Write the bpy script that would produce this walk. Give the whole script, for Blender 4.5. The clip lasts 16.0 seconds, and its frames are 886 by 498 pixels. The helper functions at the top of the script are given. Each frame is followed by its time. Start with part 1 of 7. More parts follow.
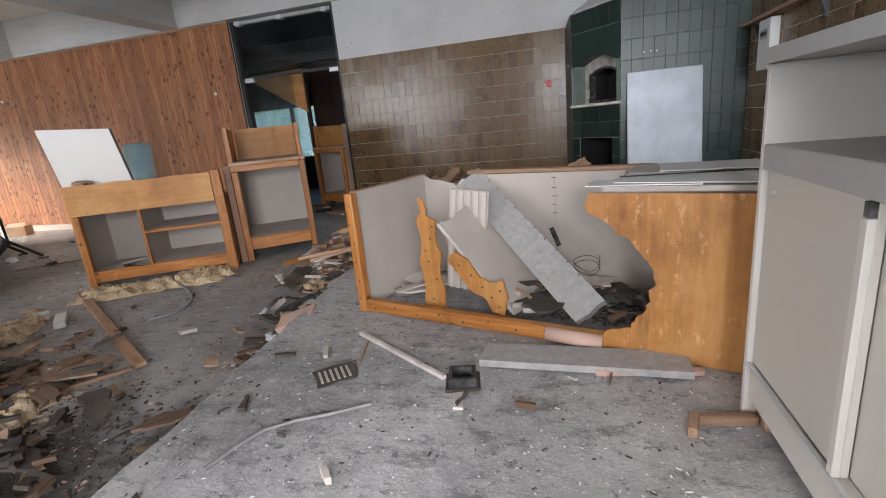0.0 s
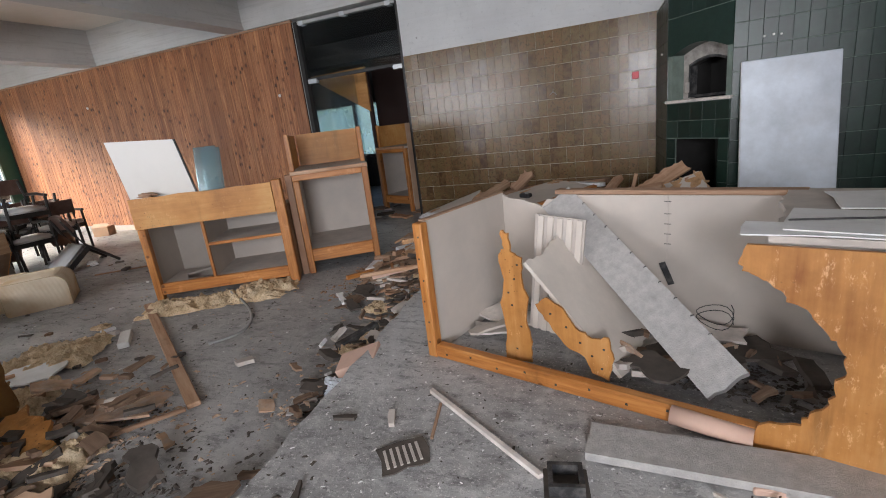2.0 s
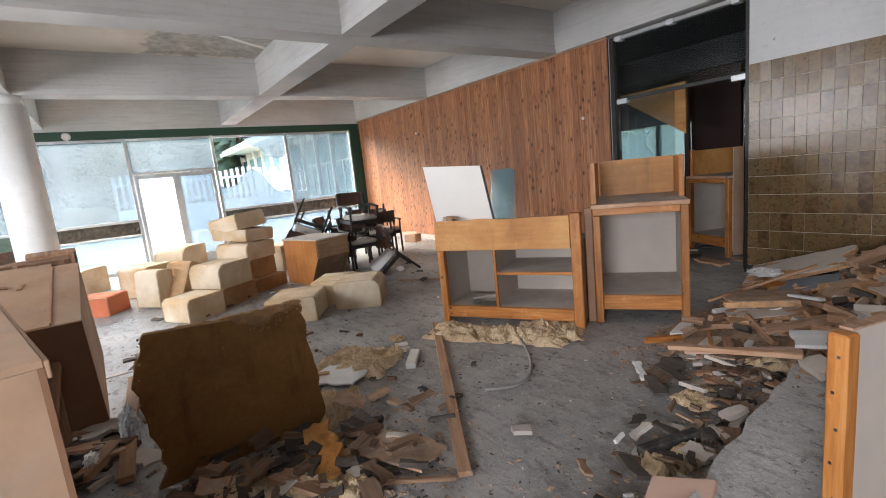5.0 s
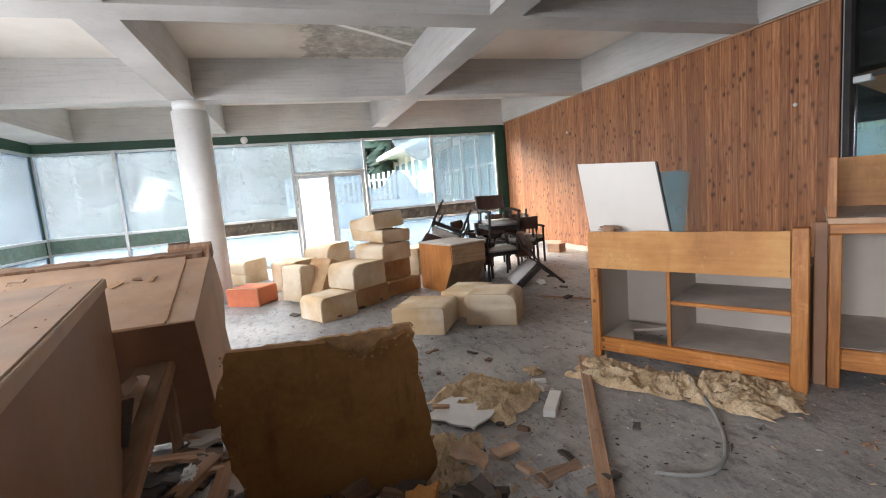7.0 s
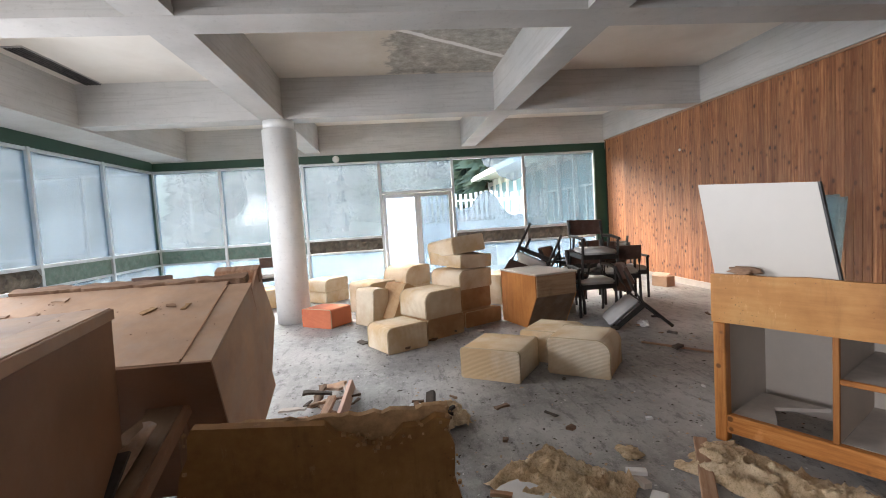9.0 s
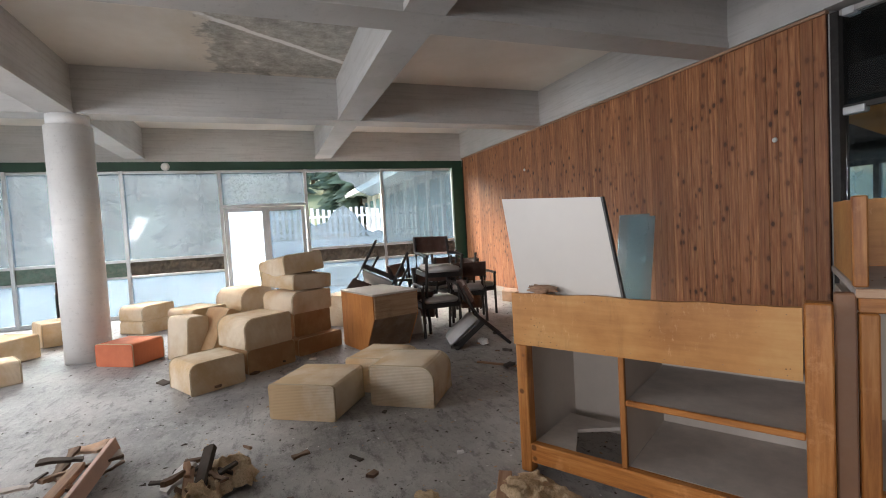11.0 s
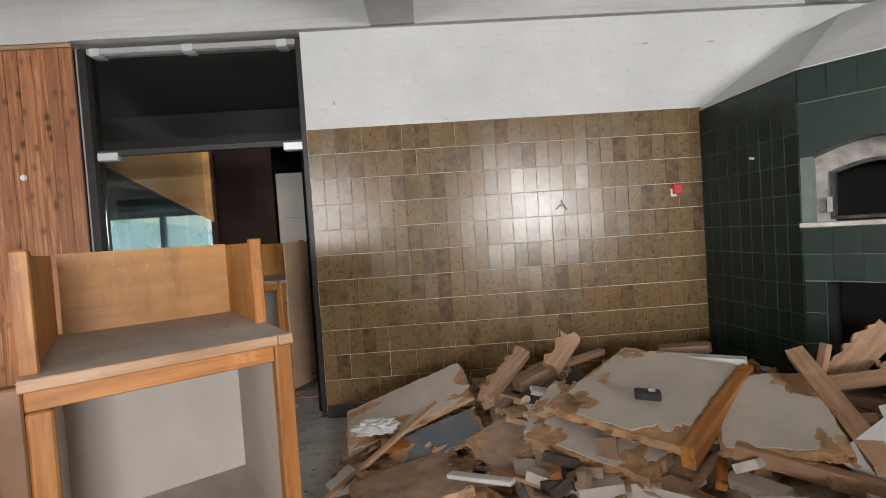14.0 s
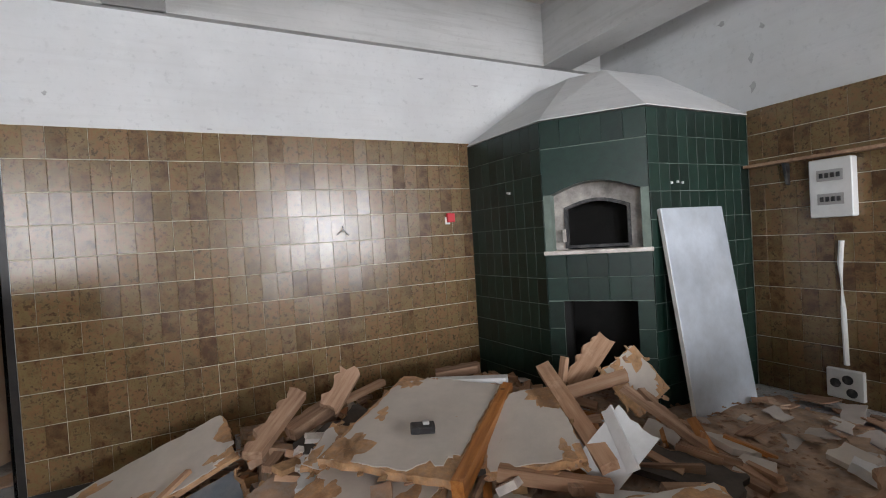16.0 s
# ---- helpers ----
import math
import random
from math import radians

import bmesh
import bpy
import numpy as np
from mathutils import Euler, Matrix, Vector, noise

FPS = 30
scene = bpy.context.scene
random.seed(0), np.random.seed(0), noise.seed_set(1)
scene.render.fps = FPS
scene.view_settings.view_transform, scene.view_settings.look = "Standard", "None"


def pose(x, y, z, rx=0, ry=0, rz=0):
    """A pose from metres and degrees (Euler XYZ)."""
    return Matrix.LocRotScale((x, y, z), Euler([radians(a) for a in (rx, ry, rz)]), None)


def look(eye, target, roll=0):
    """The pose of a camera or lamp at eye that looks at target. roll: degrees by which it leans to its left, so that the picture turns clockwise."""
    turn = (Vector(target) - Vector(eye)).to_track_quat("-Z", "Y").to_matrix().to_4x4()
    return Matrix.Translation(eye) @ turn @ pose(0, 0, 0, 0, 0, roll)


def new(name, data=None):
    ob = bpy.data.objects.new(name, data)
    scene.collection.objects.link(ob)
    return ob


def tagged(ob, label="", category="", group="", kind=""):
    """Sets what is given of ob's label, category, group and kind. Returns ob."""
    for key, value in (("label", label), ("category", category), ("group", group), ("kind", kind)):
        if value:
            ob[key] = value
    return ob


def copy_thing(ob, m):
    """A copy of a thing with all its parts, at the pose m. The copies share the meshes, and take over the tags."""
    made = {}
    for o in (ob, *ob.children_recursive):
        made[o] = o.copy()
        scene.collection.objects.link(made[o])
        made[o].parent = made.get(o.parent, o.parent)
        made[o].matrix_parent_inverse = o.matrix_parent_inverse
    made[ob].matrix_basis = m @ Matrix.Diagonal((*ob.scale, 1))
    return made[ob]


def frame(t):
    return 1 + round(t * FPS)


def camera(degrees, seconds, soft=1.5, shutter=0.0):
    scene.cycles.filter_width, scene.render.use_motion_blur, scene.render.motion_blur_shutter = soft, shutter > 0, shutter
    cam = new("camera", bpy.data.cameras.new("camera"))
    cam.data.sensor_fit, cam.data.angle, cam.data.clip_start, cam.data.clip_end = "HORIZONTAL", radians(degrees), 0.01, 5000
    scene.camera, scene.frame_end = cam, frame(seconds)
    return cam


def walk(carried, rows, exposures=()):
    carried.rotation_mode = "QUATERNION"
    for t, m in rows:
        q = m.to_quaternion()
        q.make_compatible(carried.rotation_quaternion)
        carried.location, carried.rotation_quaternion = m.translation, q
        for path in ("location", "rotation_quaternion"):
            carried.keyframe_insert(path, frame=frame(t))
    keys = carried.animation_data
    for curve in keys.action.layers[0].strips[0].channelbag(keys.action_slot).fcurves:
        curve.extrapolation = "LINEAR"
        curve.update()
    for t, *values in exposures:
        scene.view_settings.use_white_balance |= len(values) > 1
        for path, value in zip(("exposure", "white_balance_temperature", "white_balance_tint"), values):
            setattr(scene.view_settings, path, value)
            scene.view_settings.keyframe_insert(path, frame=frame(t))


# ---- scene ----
cam = camera(87.1, 16.0, soft=1.0)
PATH = [
    (0, (0.012, 0.111, 1.213), (-0.513, 1.971, 0.698), -5.5),
    (0.5, (0.008, 0.23, 1.211), (-0.462, 2.096, 0.664), -5.2),
    (1, (-0.05, 0.363, 1.216), (-0.545, 2.221, 0.664), -5.2),
    (1.5, (-0.155, 0.457, 1.288), (-0.767, 2.282, 0.744), -5.8),
    (2, (-0.216, 0.521, 1.344), (-0.977, 2.293, 0.815), -6.8),
    (2.5, (-0.308, 0.591, 1.365), (-1.246, 2.284, 0.86), -7.6),
    (3, (-0.41, 0.696, 1.374), (-1.531, 2.288, 0.916), -7.7),
    (3.5, (-0.474, 0.773, 1.43), (-1.762, 2.245, 1.015), -7.2),
    (4, (-0.547, 0.81, 1.446), (-1.977, 2.157, 1.07), -6.6),
    (4.2, (-0.579, 0.818, 1.45), (-2.058, 2.115, 1.086), -6.5),
    (6.3, (-1.176, 1.084, 1.407), (-2.979, 1.9, 1.118), -4.8),
    (6.5, (-1.231, 1.11, 1.399), (-3.06, 1.867, 1.118), -4.8),
    (7, (-1.375, 1.208, 1.385), (-3.27, 1.799, 1.136), -4.9),
    (7.5, (-1.549, 1.336, 1.431), (-3.495, 1.752, 1.23), -4.4),
    (8, (-1.653, 1.403, 1.458), (-3.63, 1.661, 1.299), -4.0),
    (8.2, (-1.702, 1.418, 1.446), (-3.686, 1.626, 1.306), -3.7),
    (10.3, (-2.136, 1.814, 1.363), (-4.117, 2.074, 1.275), -3.4),
    (10.5, (-2.14, 1.882, 1.359), (-4.103, 2.251, 1.268), -3.4),
    (11, (-2.182, 2.091, 1.354), (-4.053, 2.793, 1.262), -3.3),
    (11.5, (-2.241, 2.263, 1.338), (-3.923, 3.34, 1.248), -3.4),
    (12, (-2.253, 2.437, 1.336), (-3.655, 3.861, 1.238), -3.5),
    (12.5, (-2.275, 2.606, 1.337), (-3.314, 4.313, 1.243), -3.4),
    (13.5, (-2.218, 2.828, 1.332), (-2.424, 4.816, 1.262), -3.7),
    (14, (-2.152, 2.878, 1.352), (-2.085, 4.876, 1.288), -3.8),
    (14.5, (-2.109, 2.949, 1.363), (-1.806, 4.925, 1.312), -3.9),
    (15, (-2.063, 2.991, 1.381), (-1.544, 4.922, 1.333), -3.7),
    (15.5, (-2.02, 3.016, 1.398), (-1.297, 4.88, 1.348), -3.6),
    (16, (-2.012, 3.023, 1.407), (-1.106, 4.806, 1.364), -3.6),
]
walk(cam, [(t, look(eye, target, roll)) for t, eye, target, roll in PATH],
     exposures=[(0.0, 3.35, 6200, 14), (4.0, 3.5, 6300, 14), (7.5, 3.55, 6350, 14), (11.0, 2.98, 6450, 15), (12.0, 3.25, 6850, 11), (12.6, 3.35, 6850, 11),
                (13.5, 3.85, 6750, 11), (14.5, 4.1, 6500, 12), (16.0, 4.0, 6250, 13)])

# ---- world and light ----
world = bpy.data.worlds.new("overcast_sky")
scene.world = world
world.use_nodes = True
wn = world.node_tree.nodes
wn.clear()
sky = wn.new("ShaderNodeTexSky")
sky.sky_type = "NISHITA"
sky.sun_disc = False
sky.sun_elevation = radians(31)
sky.sun_rotation = radians(246)
sky.air_density, sky.dust_density, sky.ozone_density = 1.4, 5.0, 0.6
bg = wn.new("ShaderNodeBackground")
bg.inputs["Strength"].default_value = 0.15
wout = wn.new("ShaderNodeOutputWorld")
world.node_tree.links.new(sky.outputs[0], bg.inputs[0])
world.node_tree.links.new(bg.outputs[0], wout.inputs[0])

sun_data = bpy.data.lights.new("sun", "SUN")
sun_data.energy, sun_data.angle, sun_data.color = 1.5, radians(60), (1.0, 0.97, 0.93)
sun = new("sun", sun_data)
sun.matrix_world = look((-40, -18, 26), (0, 0, 0))

# daylight of the south windows beside and behind the walk
for x0, x1, power in ((-7.2, -5.5, 12), (-5.5, -3.8, 12), (-0.1, 1.0, 17), (1.0, 2.1, 17)):
    lamp = bpy.data.lights.new("window_daylight", "AREA")
    lamp.shape, lamp.size, lamp.size_y, lamp.energy, lamp.color = "RECTANGLE", x1 - x0 - 0.1, 1.55, power, (1.0, 1.0, 1.0)
    new("window_daylight", lamp).matrix_world = look(((x0 + x1) / 2, -3.2, 1.88), ((x0 + x1) / 2, 0, 0.0))

# ---- materials ----


class Mat:
    """A small builder round one node material."""

    def __init__(self, name, rough=0.7, metal=0.0, spec=0.5):
        self.m = bpy.data.materials.new(name)
        self.m.use_nodes = True
        self.t = self.m.node_tree
        self.bsdf = self.t.nodes["Principled BSDF"]
        self.out = self.t.nodes["Material Output"]
        self.bsdf.inputs["Roughness"].default_value = rough
        self.bsdf.inputs["Metallic"].default_value = metal
        self.bsdf.inputs["Specular IOR Level"].default_value = spec
        self.coord = self.t.nodes.new("ShaderNodeTexCoord").outputs["Object"]

    def put(self, value, socket):
        if isinstance(value, (int, float, tuple)):
            socket.default_value = (*value, 1.0) if isinstance(value, tuple) and len(value) == 3 and socket.type == "RGBA" else value
        else:
            self.t.links.new(value, socket)

    def node(self, kind, **sockets):
        n = self.t.nodes.new(kind)
        for key, value in sockets.items():
            self.put(value, n.inputs[key.replace("_", " ")])
        return n

    def stretch(self, sx, sy, sz, coord=None):
        n = self.t.nodes.new("ShaderNodeMapping")
        self.put(coord or self.coord, n.inputs["Vector"])
        n.inputs["Scale"].default_value = (sx, sy, sz)
        return n.outputs[0]

    def shifted(self, coord=None):
        """Coordinates moved by a chance amount for each object."""
        info = self.t.nodes.new("ShaderNodeObjectInfo")
        mul = self.math("MULTIPLY", info.outputs["Random"], 37.0)
        add = self.t.nodes.new("ShaderNodeVectorMath")
        add.operation = "ADD"
        self.put(coord or self.coord, add.inputs[0])
        self.put(mul, add.inputs[1])
        return add.outputs[0]

    def chance(self):
        return self.t.nodes.new("ShaderNodeObjectInfo").outputs["Random"]

    def island(self):
        return self.t.nodes.new("ShaderNodeNewGeometry").outputs["Random Per Island"]

    def noise(self, scale, detail=4.0, rough=0.6, coord=None):
        n = self.node("ShaderNodeTexNoise", Scale=float(scale), Detail=float(detail), Roughness=float(rough))
        self.put(coord or self.coord, n.inputs["Vector"])
        return n.outputs["Fac"]

    def voronoi(self, scale, coord=None):
        n = self.node("ShaderNodeTexVoronoi", Scale=float(scale))
        self.put(coord or self.coord, n.inputs["Vector"])
        return n.outputs["Distance"]

    def wave(self, scale, distortion=0.0, direction="X", coord=None, detail=2.0):
        n = self.node("ShaderNodeTexWave", Scale=float(scale), Distortion=float(distortion), Detail=float(detail))
        n.bands_direction = direction
        self.put(coord or self.coord, n.inputs["Vector"])
        return n.outputs["Fac"]

    def math(self, op, a, b=0.0):
        n = self.t.nodes.new("ShaderNodeMath")
        n.operation = op
        self.put(a, n.inputs[0])
        self.put(b, n.inputs[1])
        return n.outputs[0]

    def step(self, fac, lo, hi):
        n = self.t.nodes.new("ShaderNodeMapRange")
        n.interpolation_type = "SMOOTHSTEP"
        self.put(fac, n.inputs["Value"])
        n.inputs["From Min"].default_value, n.inputs["From Max"].default_value = lo, hi
        return n.outputs["Result"]

    def ramp(self, fac, *stops):
        n = self.t.nodes.new("ShaderNodeValToRGB")
        e = n.color_ramp.elements
        while len(e) < len(stops):
            e.new(0.5)
        for el, (at, col) in zip(e, stops):
            el.position, el.color = at, (*col, 1.0)
        self.put(fac, n.inputs["Fac"])
        return n.outputs["Color"]

    def mix(self, fac, a, b, blend="MIX"):
        n = self.t.nodes.new("ShaderNodeMix")
        n.data_type, n.blend_type = "RGBA", blend
        self.put(fac, n.inputs["Factor"])
        self.put(a, n.inputs[6])
        self.put(b, n.inputs[7])
        return n.outputs[2]

    def color(self, c):
        self.put(c, self.bsdf.inputs["Base Color"])
        return self

    def rough(self, r):
        self.put(r, self.bsdf.inputs["Roughness"])
        return self

    def bump(self, height, strength=0.3, distance=0.01):
        n = self.node("ShaderNodeBump", Height=height, Strength=float(strength), Distance=float(distance))
        self.put(n.outputs[0], self.bsdf.inputs["Normal"])
        return self


def floor_material(name, dark, mid, light, speck, slabs=False):
    k = Mat(name, 0.85)
    big, fine = k.noise(0.9, 5, 0.65), k.noise(14, 6, 0.7)
    c = k.ramp(big, (0.3, dark), (0.52, mid), (0.75, light))
    c = k.mix(k.step(fine, 0.45, 0.75), c, k.mix(0.55, c, light))
    scuff = k.noise(5.0, 8, 0.75, k.stretch(1, 2.2, 1))
    c = k.mix(k.math("MULTIPLY", k.step(scuff, 0.5, 0.64), 0.62), c, tuple(v * 0.5 for v in dark))
    pits = k.step(k.noise(30, 6, 0.7), 0.57, 0.66)
    c = k.mix(k.math("MULTIPLY", pits, 0.7), c, tuple(v * 0.55 for v in dark))
    grit = k.step(k.noise(75, 4, 0.75), 0.56, 0.66)
    c = k.mix(k.math("MULTIPLY", grit, 0.6), c, speck)
    if slabs:
        bk = k.node("ShaderNodeTexBrick", Color1=(1.0, 1.0, 1.0), Color2=(0.78, 0.78, 0.78), Mortar=(0.55, 0.55, 0.55), Scale=1.0, Mortar_Size=0.006, Brick_Width=0.42, Row_Height=0.105)
        k.put(k.coord, bk.inputs["Vector"])
        c = k.mix(k.math("MULTIPLY", k.step(k.noise(0.8, 4, 0.6), 0.5, 0.65), 0.5), c, k.mix(1.0, c, bk.outputs["Color"], "MULTIPLY"))
    if slabs:
        # ragged dark ellipse: shade by torn panel and counters, put into the floor colour
        sep = k.node("ShaderNodeSeparateXYZ")
        k.put(k.coord, sep.inputs[0])
        ax = k.math("DIVIDE", k.math("ADD", sep.outputs[0], 2.3), 0.85)
        ay = k.math("DIVIDE", k.math("SUBTRACT", sep.outputs[1], 1.0), 0.6)
        far = k.math("SQRT", k.math("ADD", k.math("MULTIPLY", ax, ax), k.math("MULTIPLY", ay, ay)))
        far = k.math("ADD", far, k.math("MULTIPLY", k.math("SUBTRACT", k.noise(3.5, 7, 0.75), 0.5), 1.3))
        c = k.mix(k.math("MULTIPLY", k.step(far, 1.25, 0.6), 0.8), c, (0.045, 0.037, 0.03))
    dots = k.step(k.voronoi(34), 0.16, 0.06)
    c = k.mix(k.math("MULTIPLY", k.math("MULTIPLY", dots, k.step(k.noise(3.0), 0.5, 0.62)), 0.8), c, speck)
    k.color(c)
    k.rough(k.math("ADD", 0.4 if slabs else 0.6, k.math("MULTIPLY", big, 0.3)))
    k.bump(k.math("ADD", fine, k.math("MULTIPLY", scuff, 0.6)), 0.6, 0.014)
    return k.m


M_FLOOR = floor_material("dusty_floor", (0.175, 0.172, 0.17), (0.35, 0.344, 0.338), (0.53, 0.52, 0.51), (0.5, 0.48, 0.45), True)
M_PLATFORM = floor_material("pitted_concrete", (0.2, 0.197, 0.195), (0.4, 0.395, 0.39), (0.62, 0.61, 0.605), (0.76, 0.74, 0.72))


def concrete_material(name, base, stain, marks=0.55):
    k = Mat(name, 0.88)
    big, fine = k.noise(0.8, 5, 0.6), k.noise(22, 5, 0.7)
    streak = k.noise(2.0, 4, 0.6, k.stretch(0.7, 0.7, 13))
    c = k.ramp(big, (0.3, tuple(v * 0.84 for v in base)), (0.7, tuple(min(v * 1.12, 0.9) for v in base)))
    c = k.mix(k.math("MULTIPLY", k.step(streak, 0.46, 0.66), marks), c, stain)
    c = k.mix(k.math("MULTIPLY", k.step(fine, 0.54, 0.72), 0.35), c, tuple(v * 0.6 for v in base))
    k.color(c)
    k.bump(k.math("ADD", fine, k.math("MULTIPLY", streak, 0.7)), 0.25, 0.01)
    return k.m


M_BEAM = concrete_material("board_marked_concrete", (0.5, 0.495, 0.48), (0.36, 0.35, 0.33), 0.4)
M_WHITEWALL = concrete_material("white_wall_paint", (0.6, 0.6, 0.595), (0.52, 0.515, 0.505), 0.25)
M_PLAIN = concrete_material("grey_render", (0.4, 0.4, 0.39), (0.3, 0.29, 0.28))
M_COLUMN = concrete_material("painted_column", (0.76, 0.76, 0.75), (0.6, 0.6, 0.59), 0.12)


def ceiling_material():
    k = Mat("stained_ceiling_plaster", 0.9)
    n, fine = k.noise(0.9, 5, 0.6), k.noise(9, 8, 0.75)
    c = k.ramp(n, (0.3, (0.6, 0.56, 0.5)), (0.7, (0.74, 0.71, 0.66)))
    sep = k.node("ShaderNodeSeparateXYZ")
    k.put(k.coord, sep.inputs[0])
    wob = k.math("MULTIPLY", k.math("SUBTRACT", k.noise(3.2, 6, 0.75), 0.5), 1.0)
    dx = k.math("DIVIDE", k.math("ABSOLUTE", k.math("ADD", sep.outputs[0], 7.85)), 1.0)
    dy = k.math("DIVIDE", k.math("ABSOLUTE", k.math("SUBTRACT", sep.outputs[1], 2.4)), 0.8)
    r = k.math("ADD", k.math("MAXIMUM", dx, dy), wob)
    spot = k.step(r, 1.02, 0.9)
    flake = k.ramp(k.noise(5, 9, 0.8), (0.38, (0.2, 0.19, 0.165)), (0.52, (0.36, 0.345, 0.31)), (0.6, (0.46, 0.44, 0.4)), (0.66, (0.74, 0.72, 0.69)))
    c = k.mix(k.math("MULTIPLY", spot, 0.9), c, flake)
    seam = k.math("ADD", k.math("MULTIPLY", k.math("ADD", sep.outputs[0], 7.6), 0.828), k.math("MULTIPLY", k.math("SUBTRACT", sep.outputs[1], 2.27), 0.561))
    seam = k.math("ABSOLUTE", k.math("ADD", seam, k.math("MULTIPLY", wob, 0.12)))
    c = k.mix(k.math("MULTIPLY", k.math("MULTIPLY", k.step(seam, 0.05, 0.025), spot), 0.9), c, (0.8, 0.79, 0.77))
    rim = k.math("MULTIPLY", k.math("MULTIPLY", k.step(r, 1.5, 1.0), k.step(r, 0.85, 1.05)), 0.35)
    c = k.mix(rim, c, (0.5, 0.42, 0.3))
    k.color(c)
    k.bump(fine, 0.3, 0.01)
    return k.m


M_CEILING = ceiling_material()


def plank_material():
    k = Mat("varnished_pine_boards", 0.42)
    at = k.shifted()
    grain = k.noise(6.0, 6, 0.65, k.stretch(9, 9, 0.5, at))
    ring = k.wave(3.0, 7.0, "X", k.stretch(2.4, 2.4, 0.22, at), 3)
    c = k.ramp(grain, (0.3, (0.13, 0.042, 0.017)), (0.46, (0.37, 0.14, 0.053)), (0.64, (0.6, 0.295, 0.13)))
    c = k.mix(k.math("MULTIPLY", ring, 0.38), c, (0.14, 0.046, 0.02))
    few = k.step(k.noise(2.3, 2, 0.5, at), 0.44, 0.56)
    sep, flat = k.node("ShaderNodeSeparateXYZ"), k.node("ShaderNodeCombineXYZ")
    k.put(k.stretch(8, 8, 5.6, at), sep.inputs[0])
    k.put(sep.outputs[0], flat.inputs[0])
    k.put(sep.outputs[2], flat.inputs[1])
    cell = k.node("ShaderNodeTexVoronoi", Scale=1.0)
    cell.voronoi_dimensions = "2D"
    k.put(flat.outputs[0], cell.inputs["Vector"])
    near_knot = cell.outputs["Distance"]
    c = k.mix(k.math("MULTIPLY", k.math("MULTIPLY", k.step(near_knot, 0.34, 0.1), few), 0.55), c, (0.1, 0.032, 0.014))
    knots = k.math("MULTIPLY", k.step(near_knot, 0.16, 0.1), few)
    c = k.mix(k.math("MULTIPLY", knots, 0.92), c, (0.02, 0.008, 0.005))
    c = k.mix(k.math("MULTIPLY", k.chance(), 0.4), c, (0.44, 0.19, 0.085))
    c = k.mix(k.math("MULTIPLY", k.math("FRACT", k.math("MULTIPLY", k.chance(), 7.3)), 0.5), c, (0.12, 0.042, 0.019))
    pale = k.step(k.noise(1.3, 4, 0.6, k.stretch(1, 1, 0.6)), 0.55, 0.75)
    c = k.mix(k.math("MULTIPLY", pale, 0.14), c, (0.42, 0.26, 0.16))
    k.color(c)
    k.rough(k.math("ADD", 0.34, k.math("MULTIPLY", grain, 0.25)))
    k.bump(grain, 0.2, 0.004)
    return k.m


M_PLANK = plank_material()


def tile_material(name, stops, gloss, speck, chance):
    k = Mat(name, gloss)
    at = k.shifted()
    if chance:
        tone = k.chance()
    else:
        tone = k.island()
    mott = k.noise(19, 6, 0.75, at)
    fine = k.noise(38, 5, 0.75, at)
    fac = k.math("ADD", k.math("SUBTRACT", k.math("MULTIPLY", mott, 1.15), 0.28), k.math("MULTIPLY", tone, 0.42))
    c = k.ramp(fac, *stops)
    c = k.mix(k.math("MULTIPLY", k.step(fine, 0.53, 0.62), 0.75), c, speck)
    blot = k.noise(5.0, 5, 0.65, at)
    c = k.mix(k.math("MULTIPLY", k.step(blot, 0.52, 0.66), 0.45), c, tuple(v * 1.6 for v in speck))
    k.color(c)
    k.rough(k.math("ADD", gloss, k.math("MULTIPLY", mott, 0.14)))
    k.bump(k.math("ADD", mott, k.math("MULTIPLY", fine, 0.25)), 0.16, 0.004)
    return k.m


BROWN = ((0.2, (0.075, 0.036, 0.018)), (0.36, (0.16, 0.095, 0.042)), (0.48, (0.185, 0.135, 0.06)), (0.58, (0.2, 0.105, 0.05)), (0.7, (0.17, 0.125, 0.058)), (0.86, (0.15, 0.062, 0.032)))
GREEN = ((0.25, (0.003, 0.012, 0.008)), (0.5, (0.006, 0.022, 0.015)), (0.8, (0.013, 0.038, 0.027)))
M_TILE = tile_material("brown_glazed_tile", BROWN, 0.17, (0.045, 0.028, 0.015), True)
M_TILE_REST = tile_material("brown_glazed_tile_field", BROWN, 0.17, (0.045, 0.028, 0.015), False)
M_GREEN = tile_material("green_glazed_tile", GREEN, 0.3, (0.01, 0.02, 0.015), True)


def simple(name, col, rough=0.7, vary=0.25, scale=6.0, metal=0.0, dust=0.0, bump=0.15):
    k = Mat(name, rough, metal)
    at = k.shifted()
    n, f = k.noise(scale, 5, 0.65, at), k.noise(scale * 7, 4, 0.7, at)
    c = k.ramp(n, (0.25, tuple(v * (1 - vary) for v in col)), (0.75, tuple(min(1.0, v * (1 + vary)) for v in col)))
    if dust:
        c = k.mix(k.math("MULTIPLY", k.step(k.noise(scale * 1.7, 6, 0.7, at), 0.42, 0.7), dust), c, (0.4, 0.38, 0.35))
    k.color(c)
    k.rough(k.math("ADD", rough - 0.08, k.math("MULTIPLY", n, 0.16)))
    k.bump(f, bump, 0.004)
    return k.m


